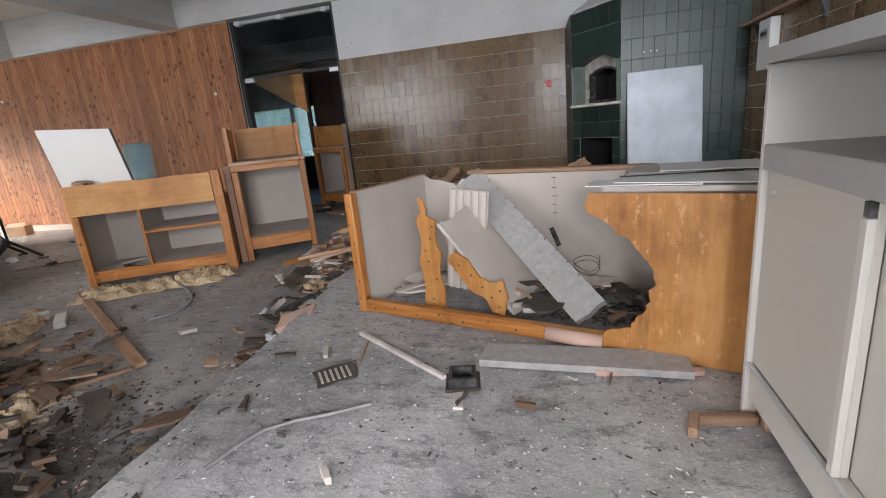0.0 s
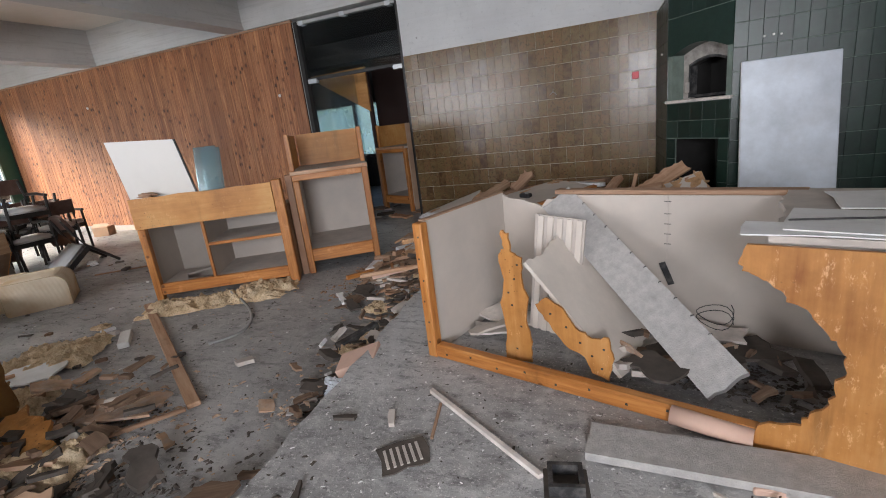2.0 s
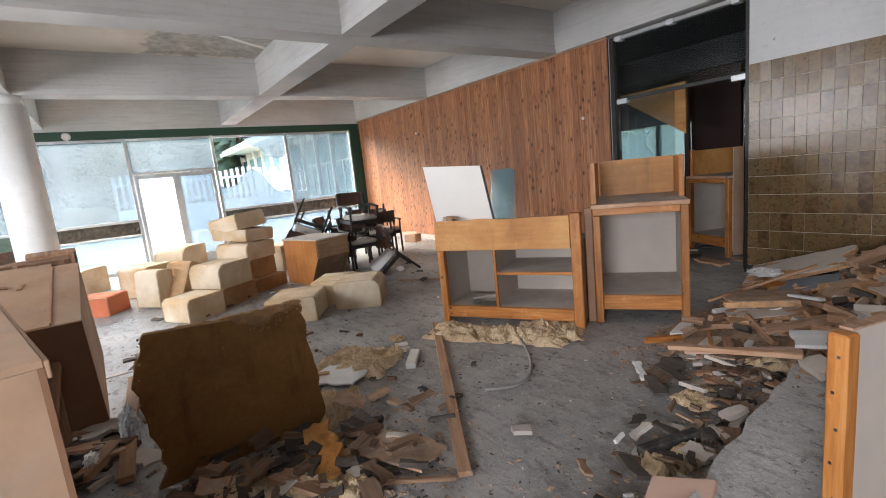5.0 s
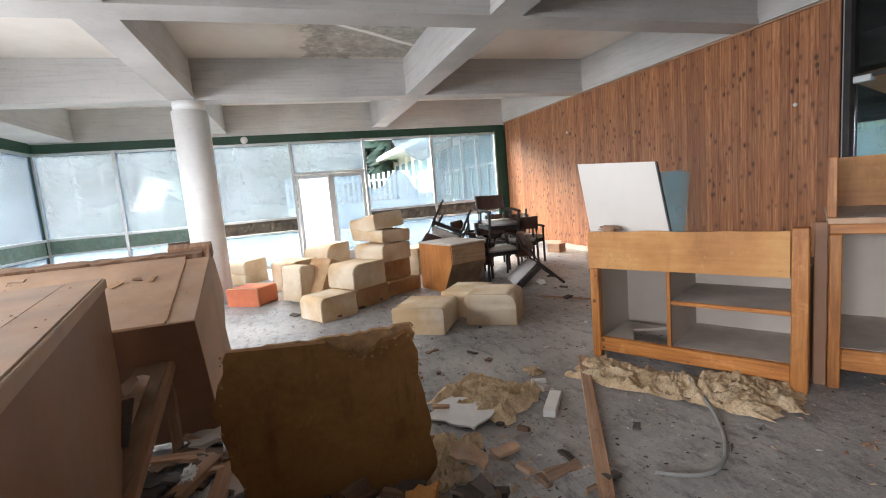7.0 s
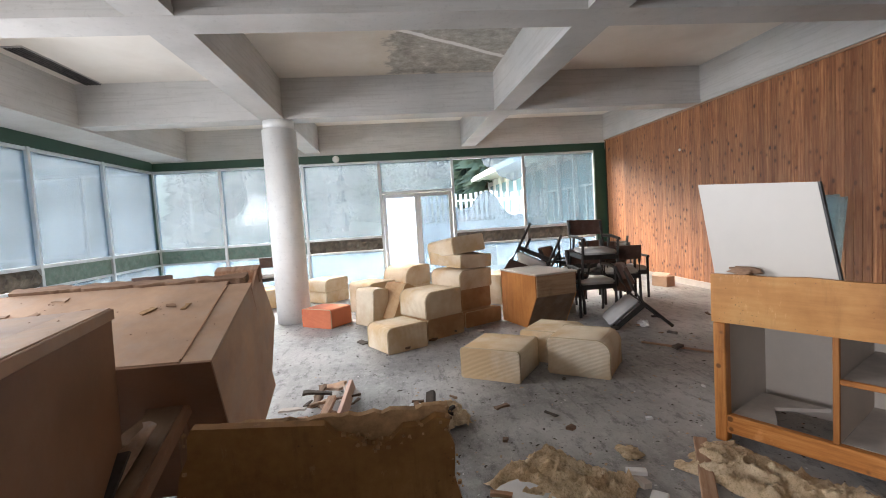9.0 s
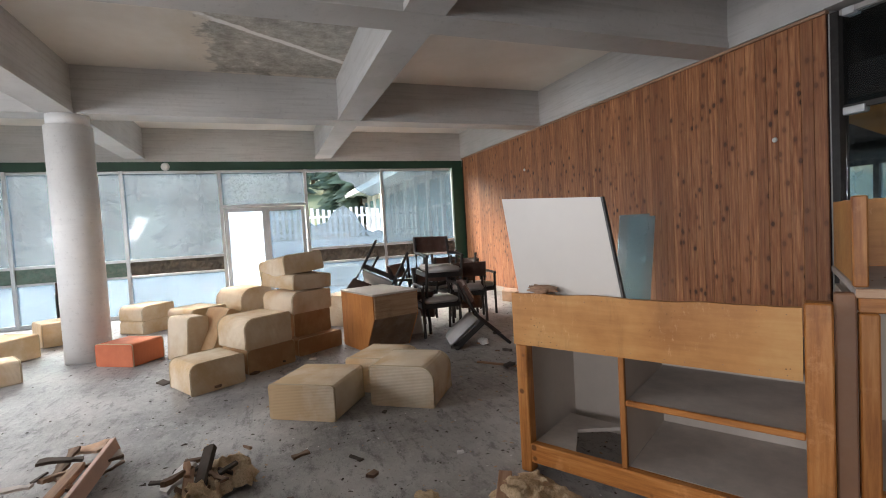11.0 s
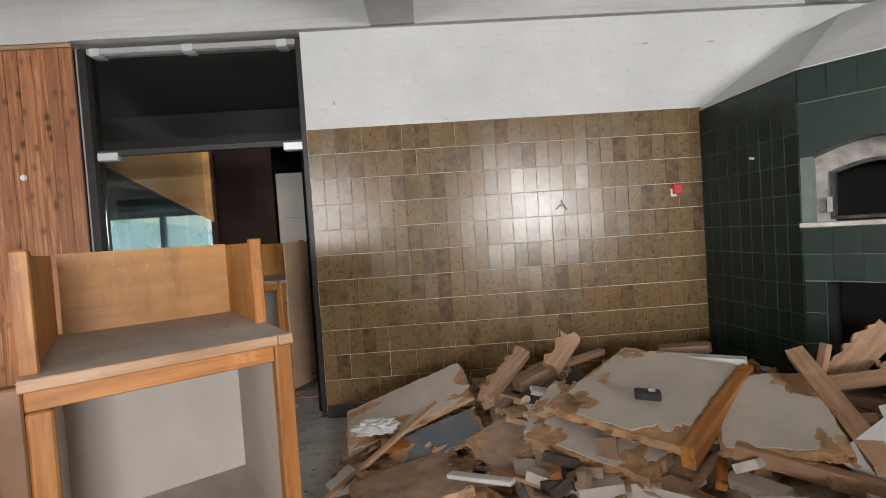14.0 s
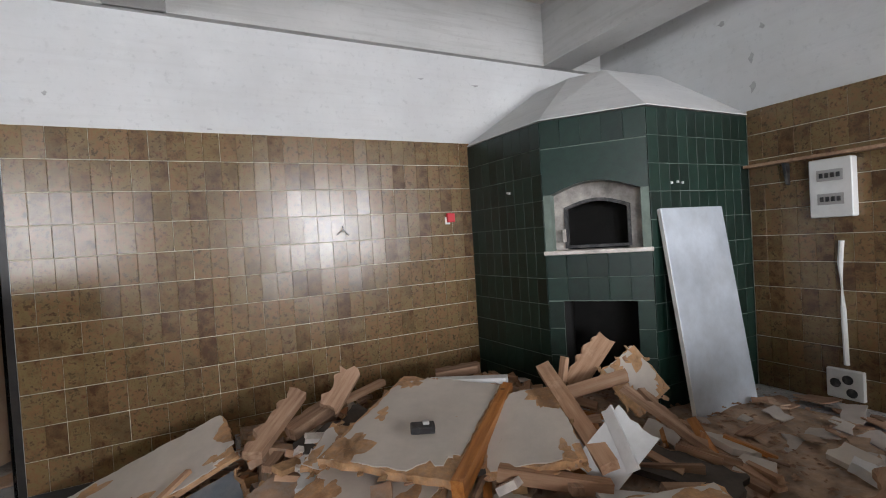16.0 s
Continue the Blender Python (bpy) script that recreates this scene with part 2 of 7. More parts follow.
def wood_material(name, dark, mid, light, rough=0.5, wear=0.3, axis="X", knotty=0.0, blotch=0.45):
    k = Mat(name, rough)
    at = k.shifted()
    s = {"X": (0.7, 9, 9), "Y": (9, 0.7, 9), "Z": (9, 9, 0.7)}[axis]
    grain = k.noise(4.0, 6, 0.65, k.stretch(*s, at))
    c = k.ramp(grain, (0.28, dark), (0.5, mid), (0.74, light))
    knots = k.step(k.voronoi(1.0, k.stretch(7, 7, 7, at)), 0.14, 0.08)
    c = k.mix(k.math("MULTIPLY", knots, knotty), c, tuple(v * 0.3 for v in dark))
    worn = k.step(k.noise(5.0, 7, 0.75, at), 0.56, 0.68)
    c = k.mix(k.math("MULTIPLY", worn, wear), c, tuple(min(1, v * 1.25 + 0.06) for v in light))
    dirt = k.step(k.noise(2.3, 6, 0.7, at), 0.55, 0.75)
    c = k.mix(k.math("MULTIPLY", dirt, blotch), c, tuple(v * 0.45 for v in dark))
    dull = k.ramp(k.chance(), (0.0, (0.62, 0.6, 0.58)), (0.5, (0.92, 0.92, 0.92)), (1.0, (1.0, 1.0, 1.0)))
    k.color(k.mix(1.0, c, dull, "MULTIPLY"))
    k.bump(grain, 0.3, 0.004)
    return k.m


OR = ((0.27, 0.088, 0.018), (0.48, 0.185, 0.042), (0.63, 0.3, 0.095))
M_ORANGE_X = wood_material("orange_stained_wood", *OR, 0.45, 0.35, "X", 0.8, 0.7)
M_ORANGE_Z = wood_material("orange_stained_post", *OR, 0.45, 0.35, "Z", 0.8, 0.7)


def sheet_material(name, dark, mid, light, scuff, mould, axis=(0.6, 6, 6)):
    """A varnished sheet: soft blotches, faint grain, pale scuffs and dark spots."""
    k = Mat(name, 0.5)
    at = k.shifted()
    blot = k.noise(2.1, 7, 0.62, at)
    grain = k.noise(5, 5, 0.6, k.stretch(*axis, at))
    c = k.ramp(k.math("ADD", k.math("MULTIPLY", blot, 0.72), k.math("MULTIPLY", grain, 0.28)), (0.32, dark), (0.5, mid), (0.66, light))
    sc = k.math("MULTIPLY", k.step(k.noise(26, 8, 0.8, k.stretch(1, 1, 0.4, at)), 0.55, 0.63), k.step(k.noise(2.4, 4, 0.6, at), 0.46, 0.62))
    c = k.mix(k.math("MULTIPLY", sc, scuff), c, tuple(min(1, v * 1.2 + 0.12) for v in light))
    run = k.math("MULTIPLY", k.step(k.noise(3.2, 6, 0.65, k.stretch(3.5, 3.5, 0.5, at)), 0.5, 0.7), k.step(k.noise(1.6, 4, 0.6, at), 0.4, 0.65))
    c = k.mix(k.math("MULTIPLY", run, 0.6), c, tuple(v * 0.45 for v in dark))
    sp = k.math("MULTIPLY", k.step(k.voronoi(48, at), 0.2, 0.1), k.step(k.noise(3.1, 5, 0.7, at), 0.54, 0.64))
    c = k.mix(k.math("MULTIPLY", sp, mould), c, (0.05, 0.025, 0.01))
    k.color(c)
    k.rough(k.math("ADD", 0.38, k.math("MULTIPLY", blot, 0.3)))
    k.bump(k.math("ADD", grain, sc), 0.15, 0.004)
    return k.m


M_PLY = sheet_material("varnished_plywood", (0.36, 0.145, 0.034), (0.53, 0.25, 0.07), (0.63, 0.36, 0.13), 0.4, 0.9)
M_PLYDARK = sheet_material("weathered_orange_plywood", (0.24, 0.085, 0.016), (0.48, 0.215, 0.055), (0.62, 0.34, 0.13), 0.6, 0.95, (6, 6, 0.5))
M_RAW = wood_material("raw_batten_wood", (0.34, 0.18, 0.1), (0.51, 0.305, 0.185), (0.64, 0.44, 0.3), 0.75, 0.3, "X")
M_OLDWOOD = wood_material("dirty_brown_batten", (0.21, 0.12, 0.07), (0.38, 0.23, 0.145), (0.53, 0.37, 0.25), 0.8, 0.25, "X")
M_TORN = simple("torn_chipboard_edge", (0.38, 0.23, 0.115), 0.95, 0.4, 25, bump=0.8)
M_HARDBOARD = simple("brown_hardboard", (0.48, 0.31, 0.2), 0.62, 0.26, 2.6, dust=0.25, bump=0.3)
M_OLDSHEET = simple("weathered_brown_sheet", (0.4, 0.26, 0.17), 0.9, 0.5, 7, dust=0.5, bump=0.7)
M_OLIVE = simple("aged_brown_hardboard", (0.27, 0.14, 0.075), 0.6, 0.25, 1.8, dust=0.1)
M_LAMINATE = simple("dusty_beige_laminate", (0.53, 0.47, 0.415), 0.55, 0.14, 1.4, dust=0.3)
M_FACE = simple("taupe_hardboard_face", (0.59, 0.53, 0.47), 0.6, 0.16, 3.0, dust=0.2, bump=0.25)
M_MOTTLED = simple("mottled_grey_plank", (0.43, 0.415, 0.4), 0.85, 0.25, 24, dust=0.3, bump=0.9)
M_DUSTTOP = simple("dust_covered_board", (0.5, 0.445, 0.4), 0.9, 0.22, 5, dust=0.4, bump=0.3)
M_GREYBOARD = simple("grey_dusty_board", (0.68, 0.62, 0.57), 0.85, 0.34, 8, dust=0.18, bump=0.8)
M_WHITELAM = simple("white_laminate", (0.6, 0.575, 0.53), 0.38, 0.05, 1.2, dust=0.12)
M_WHITEBIT = simple("white_broken_board", (0.72, 0.72, 0.72), 0.6, 0.12, 6, dust=0.15)
M_SHELFGREY = simple("grey_shelf_laminate", (0.36, 0.35, 0.34), 0.45, 0.12, 3, dust=0.3)
M_ALU = simple("dull_aluminium", (0.62, 0.64, 0.65), 0.42, 0.1, 3, metal=0.6, dust=0.15)
M_STEEL = simple("brushed_steel_plate", (0.5, 0.54, 0.59), 0.42, 0.3, 2.6, metal=0.15, dust=0.15)
M_GREENPAINT = simple("dark_green_paint", (0.018, 0.06, 0.036), 0.5, 0.25, 4)
M_GREENPALE = simple("flaking_green_paint", (0.13, 0.21, 0.17), 0.6, 0.35, 8, dust=0.3)
M_STONE = simple("dark_stone_facing", (0.14, 0.12, 0.095), 0.85, 0.6, 7, bump=0.9)
M_BLACKWOOD = simple("black_stained_wood", (0.012, 0.01, 0.009), 0.45, 0.4, 8, dust=0.03)
M_SEAT = simple("grey_worn_upholstery", (0.46, 0.45, 0.44), 0.8, 0.12, 6, dust=0.2)
M_BROWNVINYL = simple("dark_brown_backrest", (0.06, 0.027, 0.018), 0.5, 0.3, 8, dust=0.06)
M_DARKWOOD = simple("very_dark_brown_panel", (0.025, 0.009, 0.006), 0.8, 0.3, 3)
# near-black base colour carries the gloom of the dim back room
M_DARKROOM = simple("near_black_grey", (0.04, 0.04, 0.043), 0.85, 0.25, 1.5)
M_SOOT = simple("soot_black_masonry", (0.016, 0.015, 0.014), 0.95, 0.4, 6, bump=0.5)
M_REFRACT = simple("sooted_white_plaster", (0.36, 0.33, 0.3), 0.9, 0.55, 9, bump=0.5)
M_GROUT = simple("pale_tile_grout", (0.58, 0.54, 0.43), 0.9, 0.45, 4)
M_GROUTDARK = simple("grey_green_grout", (0.16, 0.2, 0.17), 0.9, 0.3, 10)
M_RED = simple("red_plastic", (0.55, 0.02, 0.03), 0.4, 0.1)
M_WHITEPLASTIC = simple("white_plastic", (0.7, 0.7, 0.68), 0.45, 0.08, 5, dust=0.2)
M_BLACKPLASTIC = simple("black_plastic", (0.02, 0.02, 0.022), 0.5, 0.2, 8, dust=0.25)
M_GREYPIPE = simple("grey_plastic_hose", (0.24, 0.24, 0.235), 0.6, 0.15, 8, dust=0.3)
M_RUBBLE = simple("brown_dirt_rubble", (0.43, 0.3, 0.205), 0.95, 0.5, 9, dust=0.35, bump=0.8)
M_CHIPDARK = simple("dark_debris_chips", (0.075, 0.062, 0.052), 0.9, 0.5, 9)
M_BLUEGREY = simple("blue_grey_sheet", (0.16, 0.19, 0.23), 0.6, 0.25, 4, dust=0.3)
M_PINK = simple("pale_pink_cardboard", (0.62, 0.42, 0.33), 0.8, 0.15, 5)
M_SKIRT = simple("pale_dusty_skirting", (0.4, 0.38, 0.36), 0.8, 0.2, 3)
M_PEDSIDE = sheet_material("orange_veneer", (0.34, 0.12, 0.028), (0.48, 0.19, 0.048), (0.58, 0.27, 0.085), 0.1, 0.2, (6, 6, 0.5))
M_PEDBACK = simple("worn_brown_board", (0.2, 0.12, 0.065), 0.7, 0.3, 3, dust=0.2)


def wool_material():
    k = Mat("yellow_mineral_wool", 0.98, 0, 0.1)
    n, f = k.noise(9, 6, 0.7), k.noise(70, 5, 0.8)
    c = k.ramp(n, (0.25, (0.42, 0.29, 0.16)), (0.45, (0.7, 0.53, 0.34)), (0.7, (0.84, 0.7, 0.5)))
    c = k.mix(k.math("MULTIPLY", k.step(f, 0.45, 0.7), 0.65), c, (0.34, 0.22, 0.11))
    k.color(c)
    k.bump(k.math("ADD", n, k.math("MULTIPLY", f, 0.6)), 0.9, 0.02)
    return k.m


M_WOOL = wool_material()


def cord_material(name, base, stain):
    k = Mat(name, 0.9, 0, 0.2)
    at = k.shifted()
    ribs = k.wave(28, 0.3, "Z", at, 0)
    n = k.noise(2.2, 5, 0.6, at)
    c = k.ramp(n, (0.4, stain), (0.62, base), (0.8, tuple(min(v * 1.1, 0.9) for v in base)))
    k.color(k.mix(k.math("MULTIPLY", ribs, 0.12), c, tuple(v * 0.6 for v in base)))
    k.bump(ribs, 0.5, 0.004)
    return k.m


M_CREAM = cord_material("cream_ribbed_cloth", (0.74, 0.635, 0.49), (0.6, 0.43, 0.25))
M_CREAMWORN = cord_material("browned_cream_cloth", (0.5, 0.34, 0.19), (0.36, 0.2, 0.1))
M_SALMON = cord_material("salmon_ribbed_cloth", (0.62, 0.2, 0.1), (0.5, 0.15, 0.08))
M_SEAM = simple("cushion_piping", (0.5, 0.4, 0.26), 0.85, 0.1)


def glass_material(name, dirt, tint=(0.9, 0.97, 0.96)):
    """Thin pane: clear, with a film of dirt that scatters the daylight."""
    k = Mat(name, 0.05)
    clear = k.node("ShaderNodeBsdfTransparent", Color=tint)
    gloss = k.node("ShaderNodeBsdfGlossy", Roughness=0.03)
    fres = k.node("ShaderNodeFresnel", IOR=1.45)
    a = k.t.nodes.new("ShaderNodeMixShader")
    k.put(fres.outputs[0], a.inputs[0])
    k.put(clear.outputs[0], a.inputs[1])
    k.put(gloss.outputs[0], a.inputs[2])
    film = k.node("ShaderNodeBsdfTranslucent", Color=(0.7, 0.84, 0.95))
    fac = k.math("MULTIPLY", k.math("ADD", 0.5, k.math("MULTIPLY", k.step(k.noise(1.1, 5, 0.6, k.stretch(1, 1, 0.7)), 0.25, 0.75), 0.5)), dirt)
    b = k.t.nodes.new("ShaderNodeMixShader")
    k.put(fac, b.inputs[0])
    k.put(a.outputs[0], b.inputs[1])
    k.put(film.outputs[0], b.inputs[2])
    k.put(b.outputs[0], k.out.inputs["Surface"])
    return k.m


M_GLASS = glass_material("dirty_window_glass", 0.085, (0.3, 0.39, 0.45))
M_GLASSBACK = glass_material("dusty_back_glass", 0.2, (0.42, 0.46, 0.48))
M_GLASSCLEAN = glass_material("clear_door_glass", 0.01, (0.8, 0.85, 0.85))
M_GLASSGREEN = glass_material("loose_greenish_glass", 0.28, (0.74, 0.93, 0.93))

# ---- mesh helpers ----


def link(name, bm, mat, smooth=False):
    me = bpy.data.meshes.new(name)
    bmesh.ops.recalc_face_normals(bm, faces=bm.faces)
    bm.to_mesh(me)
    bm.free()
    for m in (mat if isinstance(mat, (list, tuple)) else [mat]):
        me.materials.append(m)
    if smooth:
        for p in me.polygons:
            p.use_smooth = True
    return me


def part(name, bm, mat, parent=None, label="", m=None, smooth=False):
    """One mesh object from a bmesh, under parent if there is one."""
    ob = new(name, link(name, bm, mat, smooth))
    if parent:
        ob.parent = parent
    if m is not None:
        ob.matrix_basis = m
    return tagged(ob, label)


def thing(name, m, label, category, group=""):
    ob = new(name)
    ob.empty_display_size = 0.1
    ob.matrix_basis = m
    return tagged(ob, label, category, group)


def solid(name, bm, mat, label, category, group="", m=None, kind="", smooth=False):
    ob = part(name, bm, mat, None, label, m, smooth)
    return tagged(ob, "", category, group, kind)


def box(x0, x1, y0, y1, z0, z1, bevel=0.0, bm=None):
    bm = bm or bmesh.new()
    geo = bmesh.ops.create_cube(bm, size=1.0, matrix=Matrix.LocRotScale(((x0 + x1) / 2, (y0 + y1) / 2, (z0 + z1) / 2), None, (x1 - x0, y1 - y0, z1 - z0)))
    if bevel:
        edges = {e for v in geo["verts"] for e in v.link_edges}
        bmesh.ops.bevel(bm, geom=list(edges), offset=bevel, segments=1, affect="EDGES")
    return bm


def prism(outline, t, axis="Z", bm=None):
    """A flat outline pulled to thickness t: outline in (x, y) for Z, (x, z) for Y, (y, z) for X."""
    bm = bm or bmesh.new()
    place = {"Z": lambda a, b, c: (a, b, c), "Y": lambda a, b, c: (a, c, b), "X": lambda a, b, c: (c, a, b)}[axis]
    lo = [bm.verts.new(place(a, b, 0)) for a, b in outline]
    hi = [bm.verts.new(place(a, b, t)) for a, b in outline]
    bm.faces.new(lo[::-1])
    bm.faces.new(hi)
    n = len(outline)
    for i in range(n):
        bm.faces.new((lo[i], lo[(i + 1) % n], hi[(i + 1) % n], hi[i]))
    return bm


def tube(points, r, sides=8, bm=None):
    """A round bar along points."""
    bm = bm or bmesh.new()
    rings = []
    pts = [Vector(p) for p in points]
    for i, p in enumerate(pts):
        d = (pts[min(i + 1, len(pts) - 1)] - pts[max(i - 1, 0)]).normalized()
        side = d.cross(Vector((0, 0, 1)))
        if side.length < 0.01:
            side = Vector((1, 0, 0))
        side.normalize()
        up = side.cross(d)
        rings.append([bm.verts.new(p + r * (math.cos(a) * side + math.sin(a) * up)) for a in (2 * math.pi * k / sides for k in range(sides))])
    for a, b in zip(rings, rings[1:]):
        for k in range(sides):
            bm.faces.new((a[k], a[(k + 1) % sides], b[(k + 1) % sides], b[k]))
    bm.faces.new(rings[0][::-1])
    bm.faces.new(rings[-1])
    return bm


def torn(w, h, rough, rng, sides="lrtb", step=0.045):
    """The outline of a board w by h, broken along the sides named."""
    pts = []
    for a, b, s in (((0, 0), (w, 0), "b"), ((w, 0), (w, h), "r"), ((w, h), (0, h), "t"), ((0, h), (0, 0), "l")):
        n = max(1, int(math.dist(a, b) / step)) if s in sides else 1
        drift = 0.0
        for i in range(n):
            f = i / n
            x, y = a[0] + (b[0] - a[0]) * f, a[1] + (b[1] - a[1]) * f
            if s in sides:
                drift = 0.6 * drift + rng.uniform(-rough, rough)
                x += drift * (s in "lr") + rng.uniform(-0.3, 0.3) * rough
                y += drift * (s in "tb") + rng.uniform(-0.3, 0.3) * rough
            pts.append((x, y))
    return pts


def along(p0, p1, roll=0.0):
    """A pose at p0 whose x runs to p1, turned about it by roll degrees."""
    p0, p1 = Vector(p0), Vector(p1)
    x = (p1 - p0).normalized()
    y = Vector((0, 0, 1)).cross(x)
    if y.length < 0.001:
        y = Vector((0, 1, 0))
    y.normalize()
    z = x.cross(y)
    m = Matrix((x, y, z)).transposed().to_4x4()
    m.translation = p0
    return m @ pose(0, 0, 0, roll)


# ---- structure ----
PLAT = 0.19
NORTH, WEST, SOUTH, EAST = 6.45, -12.3, -3.4, 1.58


def edge_x(y):
    """Where the raised platform ends."""
    return -1.53 - 0.087 * (y - 1.9)


def structure(name, bm, mat, label, m=None, category="", smooth=False):
    return solid(name, bm, mat, label, category or name.split("_")[0], "", m, "structure", smooth)


structure("floor", box(-12.6, 5.0, -3.8, 10.6, -0.3, 0.0), M_FLOOR, "dark grey dusty concrete floor strewn with debris")
prng = random.Random(5)
out = [(4.9, -3.3), (4.9, 1.0), (EAST + 0.1, 1.0), (EAST + 0.1, NORTH)]
ys = [NORTH - i * 0.13 for i in range(int((NORTH + 3.3) / 0.13) + 1)]
out += [(edge_x(y) + prng.uniform(-0.014, 0.014), y) for y in ys] + [(edge_x(-3.3), -3.3)]
structure("platform", prism(out, PLAT - 0.001, bm=None), M_PLATFORM, "raised grey concrete platform with a broken edge", pose(0, 0, 0.001), "floor")

# outer shell: ceiling slab and beams
structure("ceiling", box(-12.6, 5.0, -3.8, 6.6, 3.5, 3.8), M_CEILING, "cream plaster ceiling slab with a peeling damp stain")


def beam(name, bm_box, lip):
    bm = box(*bm_box)
    box(*lip, bm=bm)
    return structure(name, bm, M_BEAM, "deep board-marked grey concrete ceiling beam", None, "beam")


B0, LIP = 2.93, 0.055
for x in (-8.99, -5.64, -2.3, 1.02):
    beam("beam", (x - 0.15, x + 0.15, -2.62, NORTH - 0.04, B0 + LIP, 3.5), (x - 0.165, x + 0.165, -2.62, NORTH - 0.04, B0, B0 + LIP))
for y in (-0.075, 3.29):
    beam("beam", (-12.2, 4.9, y - 0.148, y + 0.148, B0 + LIP + 0.002, 3.498), (-12.2, 4.9, y - 0.163, y + 0.163, B0 + 0.002, B0 + LIP + 0.002))
beam("beam", (-12.2, 4.9, -3.5, -2.62, 2.9, 3.5), (-12.2, 4.9, -2.63, -2.61, 2.9, 2.95))
beam("beam", (-12.3, 1.7, NORTH - 0.04, NORTH + 0.3, 2.93, 3.5), (-4.65, 1.58, NORTH - 0.055, NORTH - 0.03, 2.93, 2.97))
structure("beam", box(-12.5, -12.2, -3.7, 6.7, 2.88, 3.5), M_BEAM, "pale concrete edge beam above the windows", None, "beam")

structure("wall_north", box(-12.5, -4.65, NORTH + 0.02, NORTH + 0.22, 0, 2.93), M_PLAIN, "wall behind red-brown pine boarding")
wall_tiled = structure("wall_north_tiled", box(-3.0, 1.8, NORTH, NORTH + 0.2, 0, 2.93), M_WHITEWALL, "white painted wall above brown glazed tiles")
wall_east = structure("wall_east", box(EAST, EAST + 0.2, 1.0, NORTH, 0, 3.5), M_WHITEWALL, "white painted wall above brown glazed tiles")
structure("wall_east", box(EAST, 5.0, 0.8, 1.0, 0, 3.5), M_PLAIN, "plain grey wall")
structure("wall_east", box(4.9, 5.1, -3.6, 0.9, 0, 3.5), M_PLAIN, "plain grey wall")
column = structure("column", bmesh.new(), M_COLUMN, "round white painted concrete column", None, "column")
cbm = bmesh.new()
bmesh.ops.create_cone(cbm, cap_ends=True, segments=40, radius1=0.24, radius2=0.24, depth=2.80, matrix=pose(-8.99, -0.03, 1.40))
bmesh.ops.create_cone(cbm, cap_ends=True, segments=40, radius1=0.215, radius2=0.215, depth=0.13, matrix=pose(-8.99, -0.03, 2.865))
bmesh.ops.recalc_face_normals(cbm, faces=cbm.faces)
cbm.to_mesh(column.data)
cbm.free()
for p in column.data.polygons:
    p.use_smooth = len(p.vertices) == 4

# ---- windows ----
wrng = random.Random(11)


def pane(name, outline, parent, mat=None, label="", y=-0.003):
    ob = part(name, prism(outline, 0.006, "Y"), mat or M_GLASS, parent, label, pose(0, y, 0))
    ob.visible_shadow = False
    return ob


def rect(a0, a1, b0, b1):
    return [(a0, b0), (a1, b0), (a1, b1), (a0, b1)]


def stone_strip(w):
    """A rough strip of split stone, w long."""
    bm = bmesh.new()
    n = max(4, int(w / 0.05))
    g = [[bm.verts.new((0.03 + (w - 0.06) * i / n, 0.0 if j in (0, 4) else -0.02 - 0.05 * wrng.random(), 0.0 + 0.25 * j / 4 + (0 if j in (0, 4) else wrng.uniform(-0.02, 0.02)))) for i in range(n + 1)] for j in range(5)]
    for j in range(4):
        for i in range(n):
            bm.faces.new((g[j][i], g[j][i + 1], g[j + 1][i + 1], g[j + 1][i]))
    return bm


